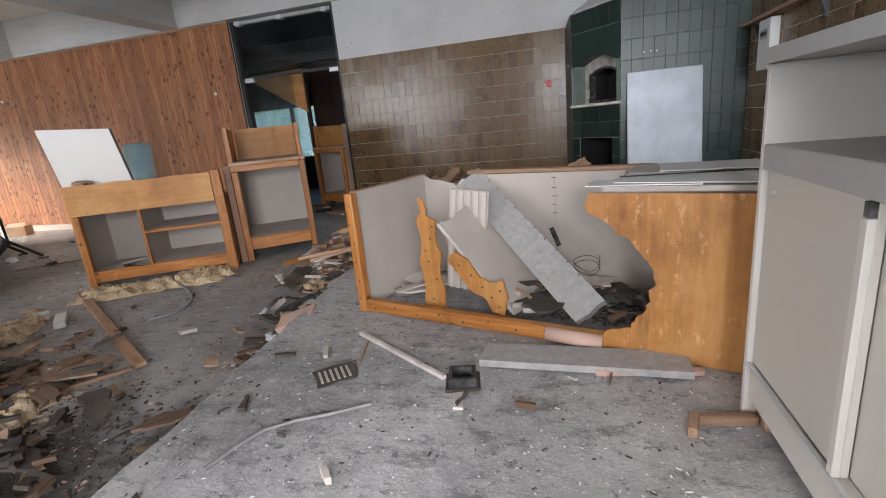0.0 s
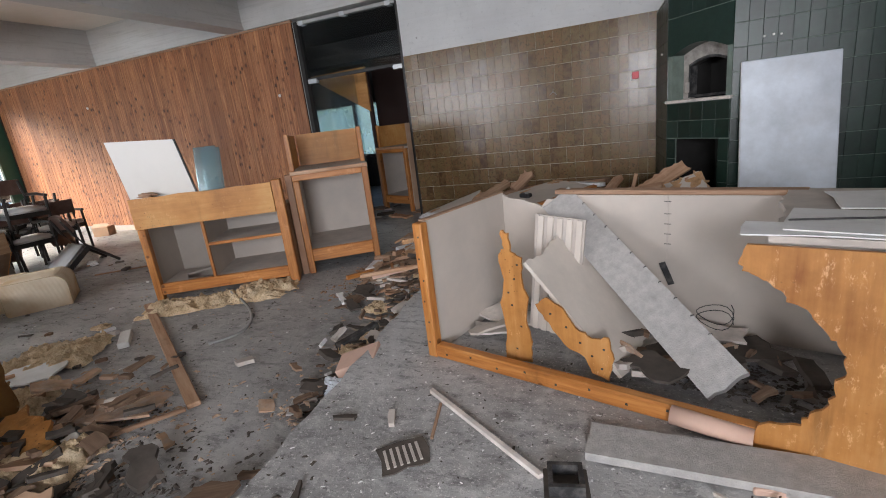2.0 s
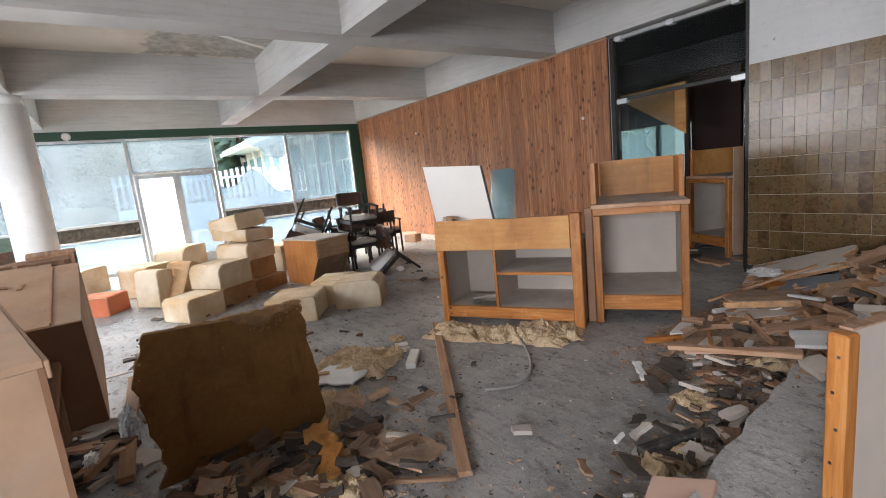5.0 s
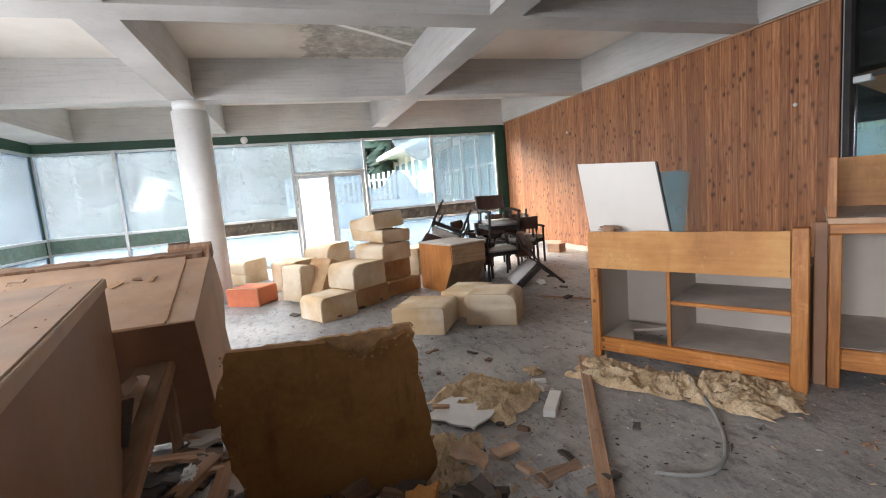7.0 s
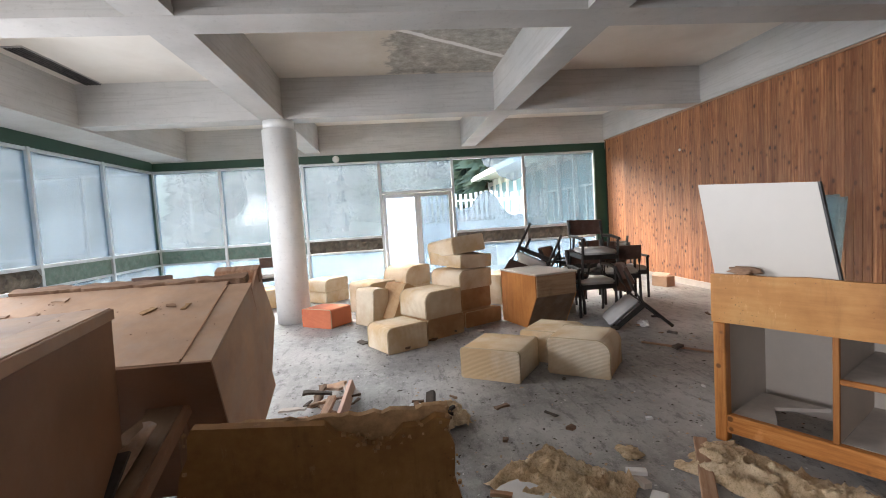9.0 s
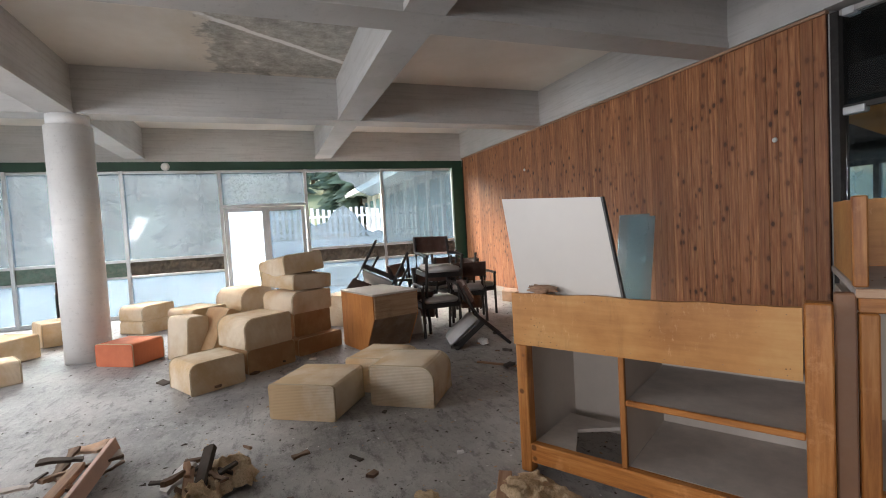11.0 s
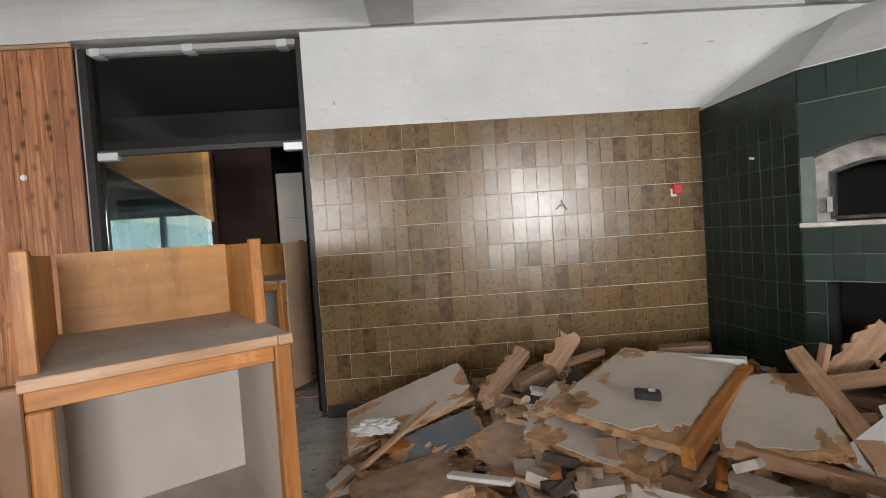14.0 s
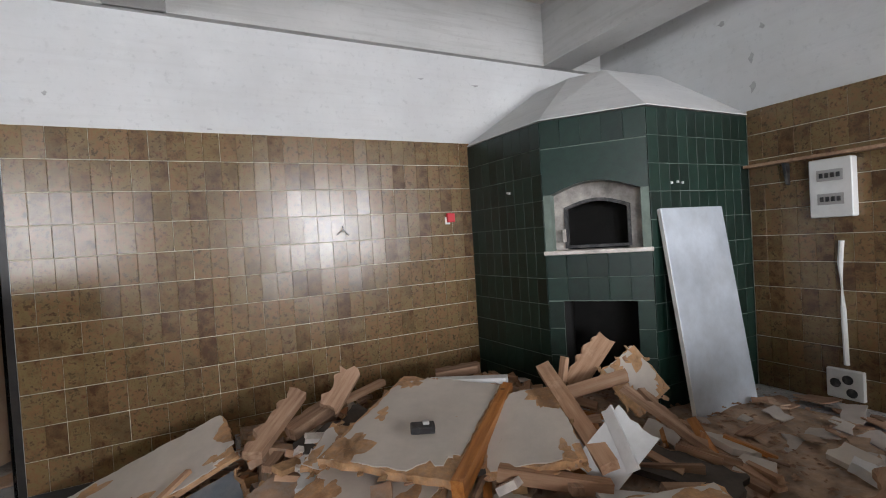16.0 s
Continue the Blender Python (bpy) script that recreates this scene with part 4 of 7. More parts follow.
def counter_hutch(m, label):
    ob = thing("bar_counter", m, label, "counter")
    w, d, t = 0.73, 0.86, 1.02
    part("post", box(0, 0.06, 0, 0.06, 0, t - 0.082, 0.006), M_ORANGE_Z, ob)
    part("post", box(w - 0.06, w, 0, 0.06, 0, t - 0.022, 0.006), M_ORANGE_Z, ob)
    part("post", box(-0.07, -0.004, 0.02, 0.08, 0, t - 0.01, 0.006), M_OLIVE, ob, "dark worn side post")
    part("top_rail", box(0, w - 0.062, 0.002, 0.05, t - 0.08, t - 0.022, 0.004), M_ORANGE_X, ob)
    part("bottom_rail", box(0.06, w - 0.06, 0.005, 0.05, 0.12, 0.245, 0.006), M_ORANGE_X, ob)
    part("side_panel", box(0.0, 0.02, 0.062, d, 0.08, t - 0.08), M_LAMINATE, ob)
    part("side_panel", box(w - 0.02, w, 0.062, d, 0.08, t - 0.08), M_LAMINATE, ob)
    part("back_panel", box(0.02, w - 0.02, d - 0.02, d, 0.08, t - 0.02), M_LAMINATE, ob)
    part("floor_board", box(0.02, w - 0.02, 0.05, d - 0.02, 0.225, 0.246), M_DUSTTOP, ob, "bottom board thick with dust")
    part("worktop", box(-0.01, w + 0.004, 0.0, d + 0.03, t - 0.02, t + 0.012, 0.005), M_DUSTTOP, ob)
    part("worktop_edge", box(-0.01, w - 0.05, -0.014, -0.001, t - 0.022, t + 0.014, 0.004), M_RAW, ob)
    part("worktop_corner", box(w - 0.048, w + 0.004, -0.014, -0.001, t - 0.022, t + 0.014, 0.004), M_RAW, ob)
    part("back_board", box(0.04, w - 0.03, d - 0.0, d + 0.02, t + 0.012, t + 0.355), M_PLY, ob, "varnished upright back board")
    for x, f in ((0.0, 0.06), (w - 0.03, 0.33)):
        fin = part("side_board", box(x, x + 0.022, f + 0.03, d + 0.02, t + 0.012, t + 0.35, 0.003), M_PLY, ob)
        part("side_post", box(x - 0.012, x + 0.035, f - 0.015, f + 0.03, t + 0.012, t + 0.365, 0.005), M_ORANGE_Z, fin)
    return ob


counter_hutch(hutch_m, "tall orange pine bar counter with open bay and raised back")
rear_hutch = counter_hutch(pose(-4.15, 7.42, 0, 0, 0, -25), "orange pine bar counter in the dark back room")
part("outer_panel", box(0.731, 0.742, 0.062, 0.88, 0.02, 1.37, 0.003), M_HARDBOARD, rear_hutch, "brown hardboard outer side")

brd = thing("leaning_board", pose(-4.51, 3.40, 1.027, 0, 0, 20.8), "cream laminated board stuck upright in the counter", "board")
part("sheet", prism([(0.046, -0.27), (0.666, -0.27), (0.54, 0.43), (-0.08, 0.47)], 0.018, "Y"), M_WHITELAM, brd)
part("edge_strip", prism([(0.667, -0.27), (0.677, -0.27), (0.551, 0.43), (0.541, 0.43)], 0.02, "Y"), M_BLACKPLASTIC, brd)

for i, (x, z, w) in enumerate(((-7.02, 1.39, 0.5), (-6.82, 1.36, 0.42))):
    g = thing("glass_sheet", pose(x, 6.2 - i * 0.03, 0.0, -7, 0, 0), "loose greenish glass sheet leaning against the pine wall", "glass", "loose glass sheets")
    pane("pane", rect(0, w, 0.0, z), g, M_GLASSGREEN)

roll = bmesh.new()
bmesh.ops.create_icosphere(roll, subdivisions=3, radius=1.0)
for v in roll.verts:
    v.co = Vector((v.co.x * 0.075, v.co.y * 0.045, v.co.z * 0.022)) * (1 + 0.6 * noise.noise(v.co * 2.5) + 0.35 * noise.noise(v.co * 6))
solid("torn_rag", roll, M_OLDWOOD, "crumpled brown rag on the counter's corner", "rag", "", pose(-4.28, 3.42, 1.0, 0, 0, 30), smooth=True)

# ---- broken bar box on the platform ----


def bar_box():
    ob = thing("broken_bar_box", pose(-1.175, 2.485, PLAT, 0, 0, -16.6), "smashed laminate bar unit with an orange plywood front torn away", "bar unit")
    rng = random.Random(8)
    L, D, H = 2.1, 0.775, 0.70
    part("front_post", box(-0.02, 0.035, -0.025, 0.03, 0.0, 0.7, 0.006), M_ORANGE_Z, ob)
    part("bottom_rail", box(0.035, 1.40, -0.025, 0.03, 0.005, 0.075, 0.008), M_ORANGE_X, ob)
    part("side_panel", box(-0.02, 0.012, 0.031, D, 0.005, H, 0.003), M_LAMINATE, ob)
    part("side_cap", box(-0.022, 0.014, 0.031, D, H, H + 0.006), M_OLDWOOD, ob)
    for i in range(9):
        part("nail_hole", box(0.1 + i * 0.145, 0.109 + i * 0.145, -0.0275, -0.024, 0.03 + 0.02 * (i % 2), 0.039 + 0.02 * (i % 2)), M_BLACKPLASTIC, ob)
    for i in range(6):
        part("nail_hole", box(-0.002 + 0.012 * (i % 2), 0.006 + 0.012 * (i % 2), -0.0275, -0.024, 0.08 + i * 0.11, 0.088 + i * 0.11), M_BLACKPLASTIC, ob)
    outline = [(0.0, 0.01), (L, 0.01), (L, H - 0.005), (0.42, H - 0.01)]
    x = 0.40
    while x > 0.03:
        outline.append((x, H - 0.03 - rng.uniform(0, 0.05)))
        x -= rng.uniform(0.03, 0.06)
    outline.append((0.0, H - 0.01))
    part("back_panel", prism(outline, 0.022, "Y"), M_LAMINATE, ob, "beige laminate back panel with a split joint", pose(0.014, D - 0.02, 0))
    part("back_cap", box(0.36, 1.46, D - 0.04, D + 0.03, H - 0.004, H + 0.02, 0.004), M_OLDWOOD, ob)
    part("joint_strip", box(0.925, 0.932, D - 0.0235, D - 0.0205, 0.12, H - 0.01), M_DUSTTOP, ob)
    for z in (0.66, 0.6, 0.55, 0.5, 0.45):
        part("staple", box(0.915, 0.945, D - 0.025, D - 0.0215, z, z + 0.003), M_BLACKPLASTIC, ob)
    tear = [(L, 0.0), (L, 0.688), (1.335, 0.688), (1.31, 0.63), (1.345, 0.6), (1.40, 0.575), (1.44, 0.53), (1.5, 0.5), (1.535, 0.44), (1.575, 0.4), (1.59, 0.33), (1.565, 0.29), (1.56, 0.22), (1.51, 0.18), (1.5, 0.13), (1.40, 0.1), (1.36, 0.03), (1.38, 0.0)]
    fine = []
    for a, b in zip(tear, tear[1:]):
        n = 1 if a[0] == L else 4
        for i in range(n):
            f = i / n
            fine.append((a[0] + (b[0] - a[0]) * f + rng.uniform(-0.008, 0.008) * (n > 1), a[1] + (b[1] - a[1]) * f + rng.uniform(-0.006, 0.006) * (n > 1)))
    fine.append(tear[-1])
    part("front_panel", prism(fine, 0.014, "Y"), M_PLYDARK, ob, "stained orange plywood front, torn in a ragged curve", pose(0, -0.03, 0.005))
    part("top_board", prism(torn(0.72, D, 0.012, rng, "l"), 0.02), M_DUSTTOP, ob, "dust-covered grey top board", pose(1.38, 0, H))
    return ob


bar_box()
BARM = pose(-1.175, 2.485, PLAT, 0, 0, -16.6)


def plank(name, p0, p1, w, t, mat, label, category="plank", roll=0.0, rough=0.0, group="", seed=1, end_mat=None):
    """A board from p0 to p1, w wide, with broken ends if rough."""
    L = math.dist(p0, p1)
    rng = random.Random(seed)
    if rough:
        bm = prism(torn(L, w, rough, rng, "lr" if rough < 0.02 else "lrt", 0.03), t)
        ob = part(name, bm, mat, None, label, along(p0, p1, roll) @ pose(0, -w / 2, -t / 2))
    else:
        ob = part(name, box(0, L, -w / 2, w / 2, -t / 2, t / 2, min(0.004, t / 5)), mat, None, label, along(p0, p1, roll))
    return tagged(ob, "", category, group)


def in_bar(x, y, z):
    return tuple(BARM @ Vector((x, y, z)))


beam_plank = plank("fallen_plank", in_bar(0.36, 0.76, 0.665), in_bar(1.28, 0.20, 0.07), 0.175, 0.05, M_MOTTLED, "thick grey dusty plank fallen across the bar box", roll=42, rough=0.006, seed=4)
for i in range(11):
    u = 0.06 + i * 0.098
    part("nail", tube([(u, 0.165, 0.045), (u + 0.004, 0.168, 0.062), (u + 0.012, 0.176, 0.07)], 0.0022, 5), M_BLACKPLASTIC, beam_plank, "bent rusty nail")
for outline, y in (
    ([(0.36, 0.02), (0.50, 0.02), (0.505, 0.12), (0.485, 0.24), (0.50, 0.34), (0.475, 0.44), (0.485, 0.53), (0.43, 0.56), (0.42, 0.64), (0.385, 0.655), (0.395, 0.57), (0.365, 0.54), (0.385, 0.42), (0.36, 0.3), (0.38, 0.16)], 0.11),
    ([(0.55, 0.33), (0.60, 0.37), (0.68, 0.33), (0.73, 0.25), (0.80, 0.22), (0.87, 0.235), (0.885, 0.14), (0.87, 0.04), (0.80, 0.06), (0.77, 0.13), (0.68, 0.16), (0.61, 0.25)], 0.09),
):
    srng = random.Random(len(outline))
    rag = []
    for (ax, az), (bx, bz) in zip(outline, outline[1:] + outline[:1]):
        for f in (0, 0.25, 0.5, 0.75):
            rag.append((ax + (bx - ax) * f + srng.uniform(-0.005, 0.005), az + (bz - az) * f + srng.uniform(-0.005, 0.005)))
    shard = solid("plywood_shard", prism(rag, 0.012, "Y"), M_PLYDARK, "ragged splinter of orange plywood with nail holes", "shard", "shards in the bar box", BARM @ pose(0, y, 0))
    for hx, hz in (((0.43, 0.08), (0.46, 0.2), (0.42, 0.3), (0.44, 0.43), (0.46, 0.5), (0.405, 0.36)) if y > 0.1 else ((0.62, 0.3), (0.69, 0.25), (0.75, 0.19), (0.8, 0.14), (0.85, 0.18), (0.84, 0.09))):
        part("nail_hole", box(hx - 0.005, hx + 0.005, -0.002, 0.001, hz - 0.005, hz + 0.004, 0.001), M_BLACKPLASTIC, shard)
plank("grey_sheet", in_bar(0.50, 0.32, 0.53), in_bar(0.90, 0.36, 0.05), 0.42, 0.018, M_FACE, "grey panel slid down inside the bar box", "sheet", roll=8, rough=0.012, seed=9)
ribs = thing("slatted_panel", BARM @ pose(0.62, 0.44, 0.36, 4, -5, 180), "pale slatted panel standing in the bar box", "panel")
part("board", box(0, 0.26, -0.012, 0.0, -0.34, 0.27), M_DUSTTOP, ribs)
for i in range(5):
    part("slat", box(0.01 + i * 0.05, 0.04 + i * 0.05, 0.001, 0.012, -0.34, 0.265, 0.002), M_FACE, ribs)
plank("metal_strip", in_bar(0.91, 0.735, 0.36), in_bar(0.955, 0.735, 0.25), 0.03, 0.006, M_BLACKPLASTIC, "bent black metal strip", "strip", roll=90)
for i, (x, y, w, h, yaw, mat) in enumerate(((1.05, 0.45, 0.4, 0.22, 10, M_GREYBOARD), (1.2, 0.3, 0.34, 0.2, 60, M_CHIPDARK), (1.0, 0.26, 0.24, 0.12, -25, M_CHIPDARK), (1.35, 0.42, 0.35, 0.25, 35, M_CHIPDARK), (0.2, 0.3, 0.26, 0.13, 20, M_GREYBOARD), (0.16, 0.5, 0.3, 0.15, -15, M_GREYBOARD), (0.3, 0.2, 0.22, 0.1, 65, M_LAMINATE), (1.15, 0.6, 0.3, 0.16, 5, M_GREYBOARD))):
    bm = prism(torn(w, h, 0.02, random.Random(40 + i)), 0.012)
    solid("board_fragment", bm, mat, "broken dusty fragment lying in the bar box", "fragment", "fragments in the bar box", BARM @ pose(x - w / 2, y - h / 2, 0.03 + 0.022 * (i % 4), 6 * ((i % 3) - 1), 5 * ((i % 2) - 0.5), yaw))
wire = [in_bar(1.18 + 0.07 * math.cos(a), 0.5 + 0.02 * math.sin(2 * a), 0.19 + 0.05 * math.sin(a) + 0.004 * a) for a in [k * 0.4 for k in range(34)]]
solid("wire_loop", tube(wire, 0.0019, 5), M_BLACKPLASTIC, "thin dark wire curled in the bar box", "wire")
for i, (x, y, w, h, yaw) in enumerate(((1.36, 0.06, 0.42, 0.16, 3), (1.46, 0.12, 0.5, 0.3, -4), (1.6, 0.4, 0.42, 0.3, 8))):
    solid("paper_sheet", prism(torn(w, h, 0.008, random.Random(60 + i), "lrtb", 0.08), 0.004), M_WHITEBIT, "dusty white sheet on the bar box", "sheet", "sheets on the bar box", BARM @ pose(x - 0.05, y - 0.07, 0.7215 + 0.005 * i, 0, 0, yaw))
solid("thin_strip", tube([in_bar(1.42, 0.12, 0.742), in_bar(1.58, 0.16, 0.744), in_bar(1.86, 0.24, 0.742)], 0.0035, 6), M_BLACKPLASTIC, "thin dark strip lying on the bar box", "strip")

# ---- white cupboard ----


def white_cupboard():
    ob = thing("white_cupboard", pose(0.56, 1.66, PLAT), "white laminate sideboard with sliding doors and an open top shelf", "cupboard")
    L, D = 2.4, 0.62
    part("end_panel", box(-0.012, D, -0.022, 0.0, 0.0, 1.1, 0.002), M_WHITELAM, ob)
    part("end_panel", box(0.0, D, -L, -L + 0.02, 0.08, 1.1), M_WHITELAM, ob)
    part("top_board", box(-0.03, D, -L, 0.01, 1.1, 1.135, 0.004), M_SHELFGREY, ob, "grey top board with a metal edge")
    part("top_edge", box(-0.036, -0.03, -L, 0.01, 1.098, 1.137), M_ALU, ob)
    part("shelf", box(-0.012, D, -L + 0.02, -0.022, 0.815, 0.885, 0.003), M_SHELFGREY, ob, "grey shelf board")
    part("back_panel", box(D - 0.012, D, -L + 0.02, -0.022, 0.08, 1.1), M_WHITELAM, ob)
    part("base_rail", box(0.0, 0.03, -L + 0.02, -0.022, 0.08, 0.2, 0.003), M_WHITELAM, ob)
    part("track", box(-0.012, 0.0, -L + 0.02, -0.022, 0.196, 0.204), M_ALU, ob)
    part("bottom_board", box(0.03, D - 0.012, -L + 0.02, -0.022, 0.18, 0.2), M_WHITELAM, ob)
    for y0, y1, x in ((-0.535, -0.024, 0.004), (-1.26, -0.525, 0.024), (-1.86, -1.25, 0.004), (-2.37, -1.85, 0.024)):
        d = part("door", box(x, x + 0.016, y0, y1, 0.206, 0.812, 0.002), M_SHELFDOOR, ob)
        part("edge_strip", box(x - 0.016, x, y0, y0 + 0.024, 0.206, 0.78, 0.002), M_WHITELAM, d, "white edge strip")
        part("strip_cap", box(x - 0.014, x, y0 + 0.004, y0 + 0.022, 0.782, 0.811), M_BLACKPLASTIC, d, "black plastic strip end")
    lock = bmesh.new()
    bmesh.ops.create_cone(lock, cap_ends=True, segments=16, radius1=0.011, radius2=0.009, depth=0.01, matrix=pose(-0.001, -0.075, 0.755, 0, 90, 0))
    part("lock", lock, M_ALU, ob, "small round chrome lock")
    part("foot", box(0.03, 0.08, -0.1, -0.03, 0.0, 0.08, 0.004), M_RAW, ob)
    part("foot", box(0.03, 0.08, -L + 0.05, -L + 0.1, 0.0, 0.08, 0.004), M_RAW, ob)
    return ob


M_SHELFDOOR = simple("cream_laminate_door", (0.54, 0.51, 0.455), 0.45, 0.06, 1.0, dust=0.12)
white_cupboard()

# ---- overturned counters by the windows ----


def tipped_counter():
    """A counter lying tipped back, its foot raised."""
    m = pose(-4.16, 0.63, 0.805, 0, -20.7, 180)
    ob = thing("tipped_counter", m, "brown hardboard bar counter tipped over on its edge", "counter")
    W = 1.45
    part("top_panel", box(0.0, 0.76, 0, 0.14, -0.02, 0.0, 0.002), M_HARDBOARD, ob)
    part("top_panel", box(0.0, 0.80, 0.146, W, -0.02, 0.004, 0.003), M_HARDBOARD, ob, "panel lifting along a split joint")
    part("split_edge", box(0.02, 0.74, 0.139, 0.147, -0.015, 0.0055), M_RAW, ob)
    part("front_panel", box(-0.014, 0.0, 0, W, -0.84, 0.0, 0.002), M_OLIVE, ob)
    part("side_panel", prism([(0.0, -0.02), (0.72, -0.02), (0.80, -0.83), (0.0, -0.84)], 0.016, "Y"), M_HARDBOARD, ob)
    part("side_flap", prism([(0.73, -0.12), (1.02, -0.02), (1.18, -0.52), (0.80, -0.83)], 0.014, "Y"), M_HARDBOARD, ob, "loose flap of the side panel", pose(0, 0.03, 0))
    part("flap_batten", box(0.99, 1.06, 0.02, 0.3, -0.12, -0.02, 0.004), M_OLDWOOD, ob)
    part("inner_batten", box(0.04, 0.09, 0.05, W - 0.05, -0.09, -0.04), M_RAW, ob)
    part("back_panel", box(0.79, 0.80, 0.02, W, -0.82, -0.02), M_OLIVE, ob)
    rng = random.Random(31)
    part("torn_rear_rail", prism(torn(W - 0.1, 0.06, 0.012, rng, "tb", 0.03), 0.05), M_OLDWOOD, ob, "splintered brown rail along the rear", pose(0.86, 0.05, -0.03, 0, 0, 90))
    for _ in range(9):
        s = rng.uniform(0.03, 0.09)
        part("paper_scrap", prism(torn(s, s * 0.6, 0.01, rng, "lrtb", 0.02), 0.006), rng.choice((M_HARDBOARD, M_OLDWOOD, M_TORN)), ob, "", pose(rng.uniform(0.4, 0.7), rng.uniform(0.2, W - 0.15), 0.006, rng.uniform(-8, 8), rng.uniform(-8, 8), rng.uniform(0, 360)))
    return ob


tipped_counter()


def long_counter():
    ob = thing("long_counter", pose(-4.05, 0.28, 0, 0, 0, 12.6), "long brown hardboard bar counter with an open broken back", "counter")
    L, D, H = 1.9, 0.7, 1.10
    part("top_panel", box(0.0, L, -0.14, 0.0, H - 0.02, H, 0.002), M_HARDBOARD, ob)
    part("top_panel", box(0.0, L, -D, -0.144, H - 0.02, H - 0.002, 0.002), M_HARDBOARD, ob)
    part("face_panel", prism([(0.0, H - 0.02), (L, H - 0.02), (L, 0.0), (0.16, 0.0), (0.13, 0.2), (0.04, 0.55)], 0.014, "Y"), M_OLIVE, ob, "", pose(0, -0.014, 0))
    part("edge_strip", box(0.0, L, 0.0, 0.012, H - 0.05, H - 0.004, 0.003), M_HARDBOARD, ob)
    part("far_panel", box(0.02, L, -D, -D + 0.014, 0, H - 0.02), M_HARDBOARD, ob)
    part("end_panel", box(L - 0.014, L, -D + 0.014, -0.014, 0, H - 0.02), M_HARDBOARD, ob)
    part("end_post", box(0.0, 0.035, -0.055, -0.014, 0, H - 0.02), M_OLDWOOD, ob)
    part("end_post", box(0.0, 0.035, -D + 0.014, -D + 0.055, 0, H - 0.02), M_OLDWOOD, ob)
    part("inner_shelf", box(0.04, L - 0.014, -D + 0.02, -0.06, 0.1, 0.12), M_OLDWOOD, ob)
    return ob


long_counter()


def standing_panel():
    rng = random.Random(21)
    ob = thing("chipboard_sheet", pose(-3.45, 0.80, 0.0, 0, 9.5, 0), "torn orange-brown chipboard panel standing on edge", "panel")
    pts = [(0.03, 0.0), (0.9, 0.0)]
    for i in range(1, 15):
        z = 0.82 * i / 15
        pts.append((0.93 - 0.09 * z / 0.82 + rng.uniform(-0.014, 0.014), z))
    pts += [(0.845, 0.80), (0.8, 0.815), (0.76, 0.79), (0.70, 0.79), (0.66, 0.75), (0.6, 0.74), (0.55, 0.77), (0.5, 0.785), (0.47, 0.825), (0.1, 0.855), (0.085, 0.83)]
    for i in range(14, 0, -1):
        z = 0.82 * i / 15
        pts.append((0.05 + 0.03 * math.sin(z * 9) + rng.uniform(-0.015, 0.015), z))
    part("board", prism(pts, 0.028, "X"), M_PANEL, ob)
    top = bmesh.new()
    for i in range(60):
        y = rng.uniform(0.47, 0.84)
        zc = 0.80 - 0.05 * math.exp(-((y - 0.63) / 0.1) ** 2)
        s = rng.uniform(0.004, 0.012)
        bmesh.ops.create_cube(top, size=s, matrix=pose(rng.uniform(0.0, 0.034), y, zc - rng.uniform(-0.004, 0.03), rng.uniform(0, 90), rng.uniform(0, 90), 0))
    for i in range(90):
        z = rng.uniform(0.02, 0.84)
        side = rng.random() < 0.6
        y = (0.05 + 0.03 * math.sin(z * 9) + rng.uniform(-0.008, 0.02)) if side else 0.93 - 0.09 * z / 0.82 + rng.uniform(-0.02, 0.008)
        bmesh.ops.create_cube(top, size=rng.uniform(0.003, 0.011), matrix=pose(rng.uniform(0.002, 0.032), y, z, rng.uniform(0, 90), rng.uniform(0, 90), 0))
    tagged(part("torn_edge", top, M_TORN, ob, "frayed chipboard crumbs along the tear"), "", "", "", "stuff")
    part("rear_strip", prism(torn(0.75, 0.135, 0.008, rng, "tb", 0.025), 0.021, "X"), M_TORN, ob, "pulpy core showing in the tear", pose(-0.022, 0.09, 0.695))
    part("prop", box(-0.3, -0.001, 0.5, 0.55, 0.04, 0.09), M_OLDWOOD, ob)
    return ob


M_PANEL = sheet_material("orange_brown_chipboard", (0.19, 0.088, 0.026), (0.29, 0.145, 0.045), (0.37, 0.2, 0.072), 0.35, 0.7)
standing_panel()

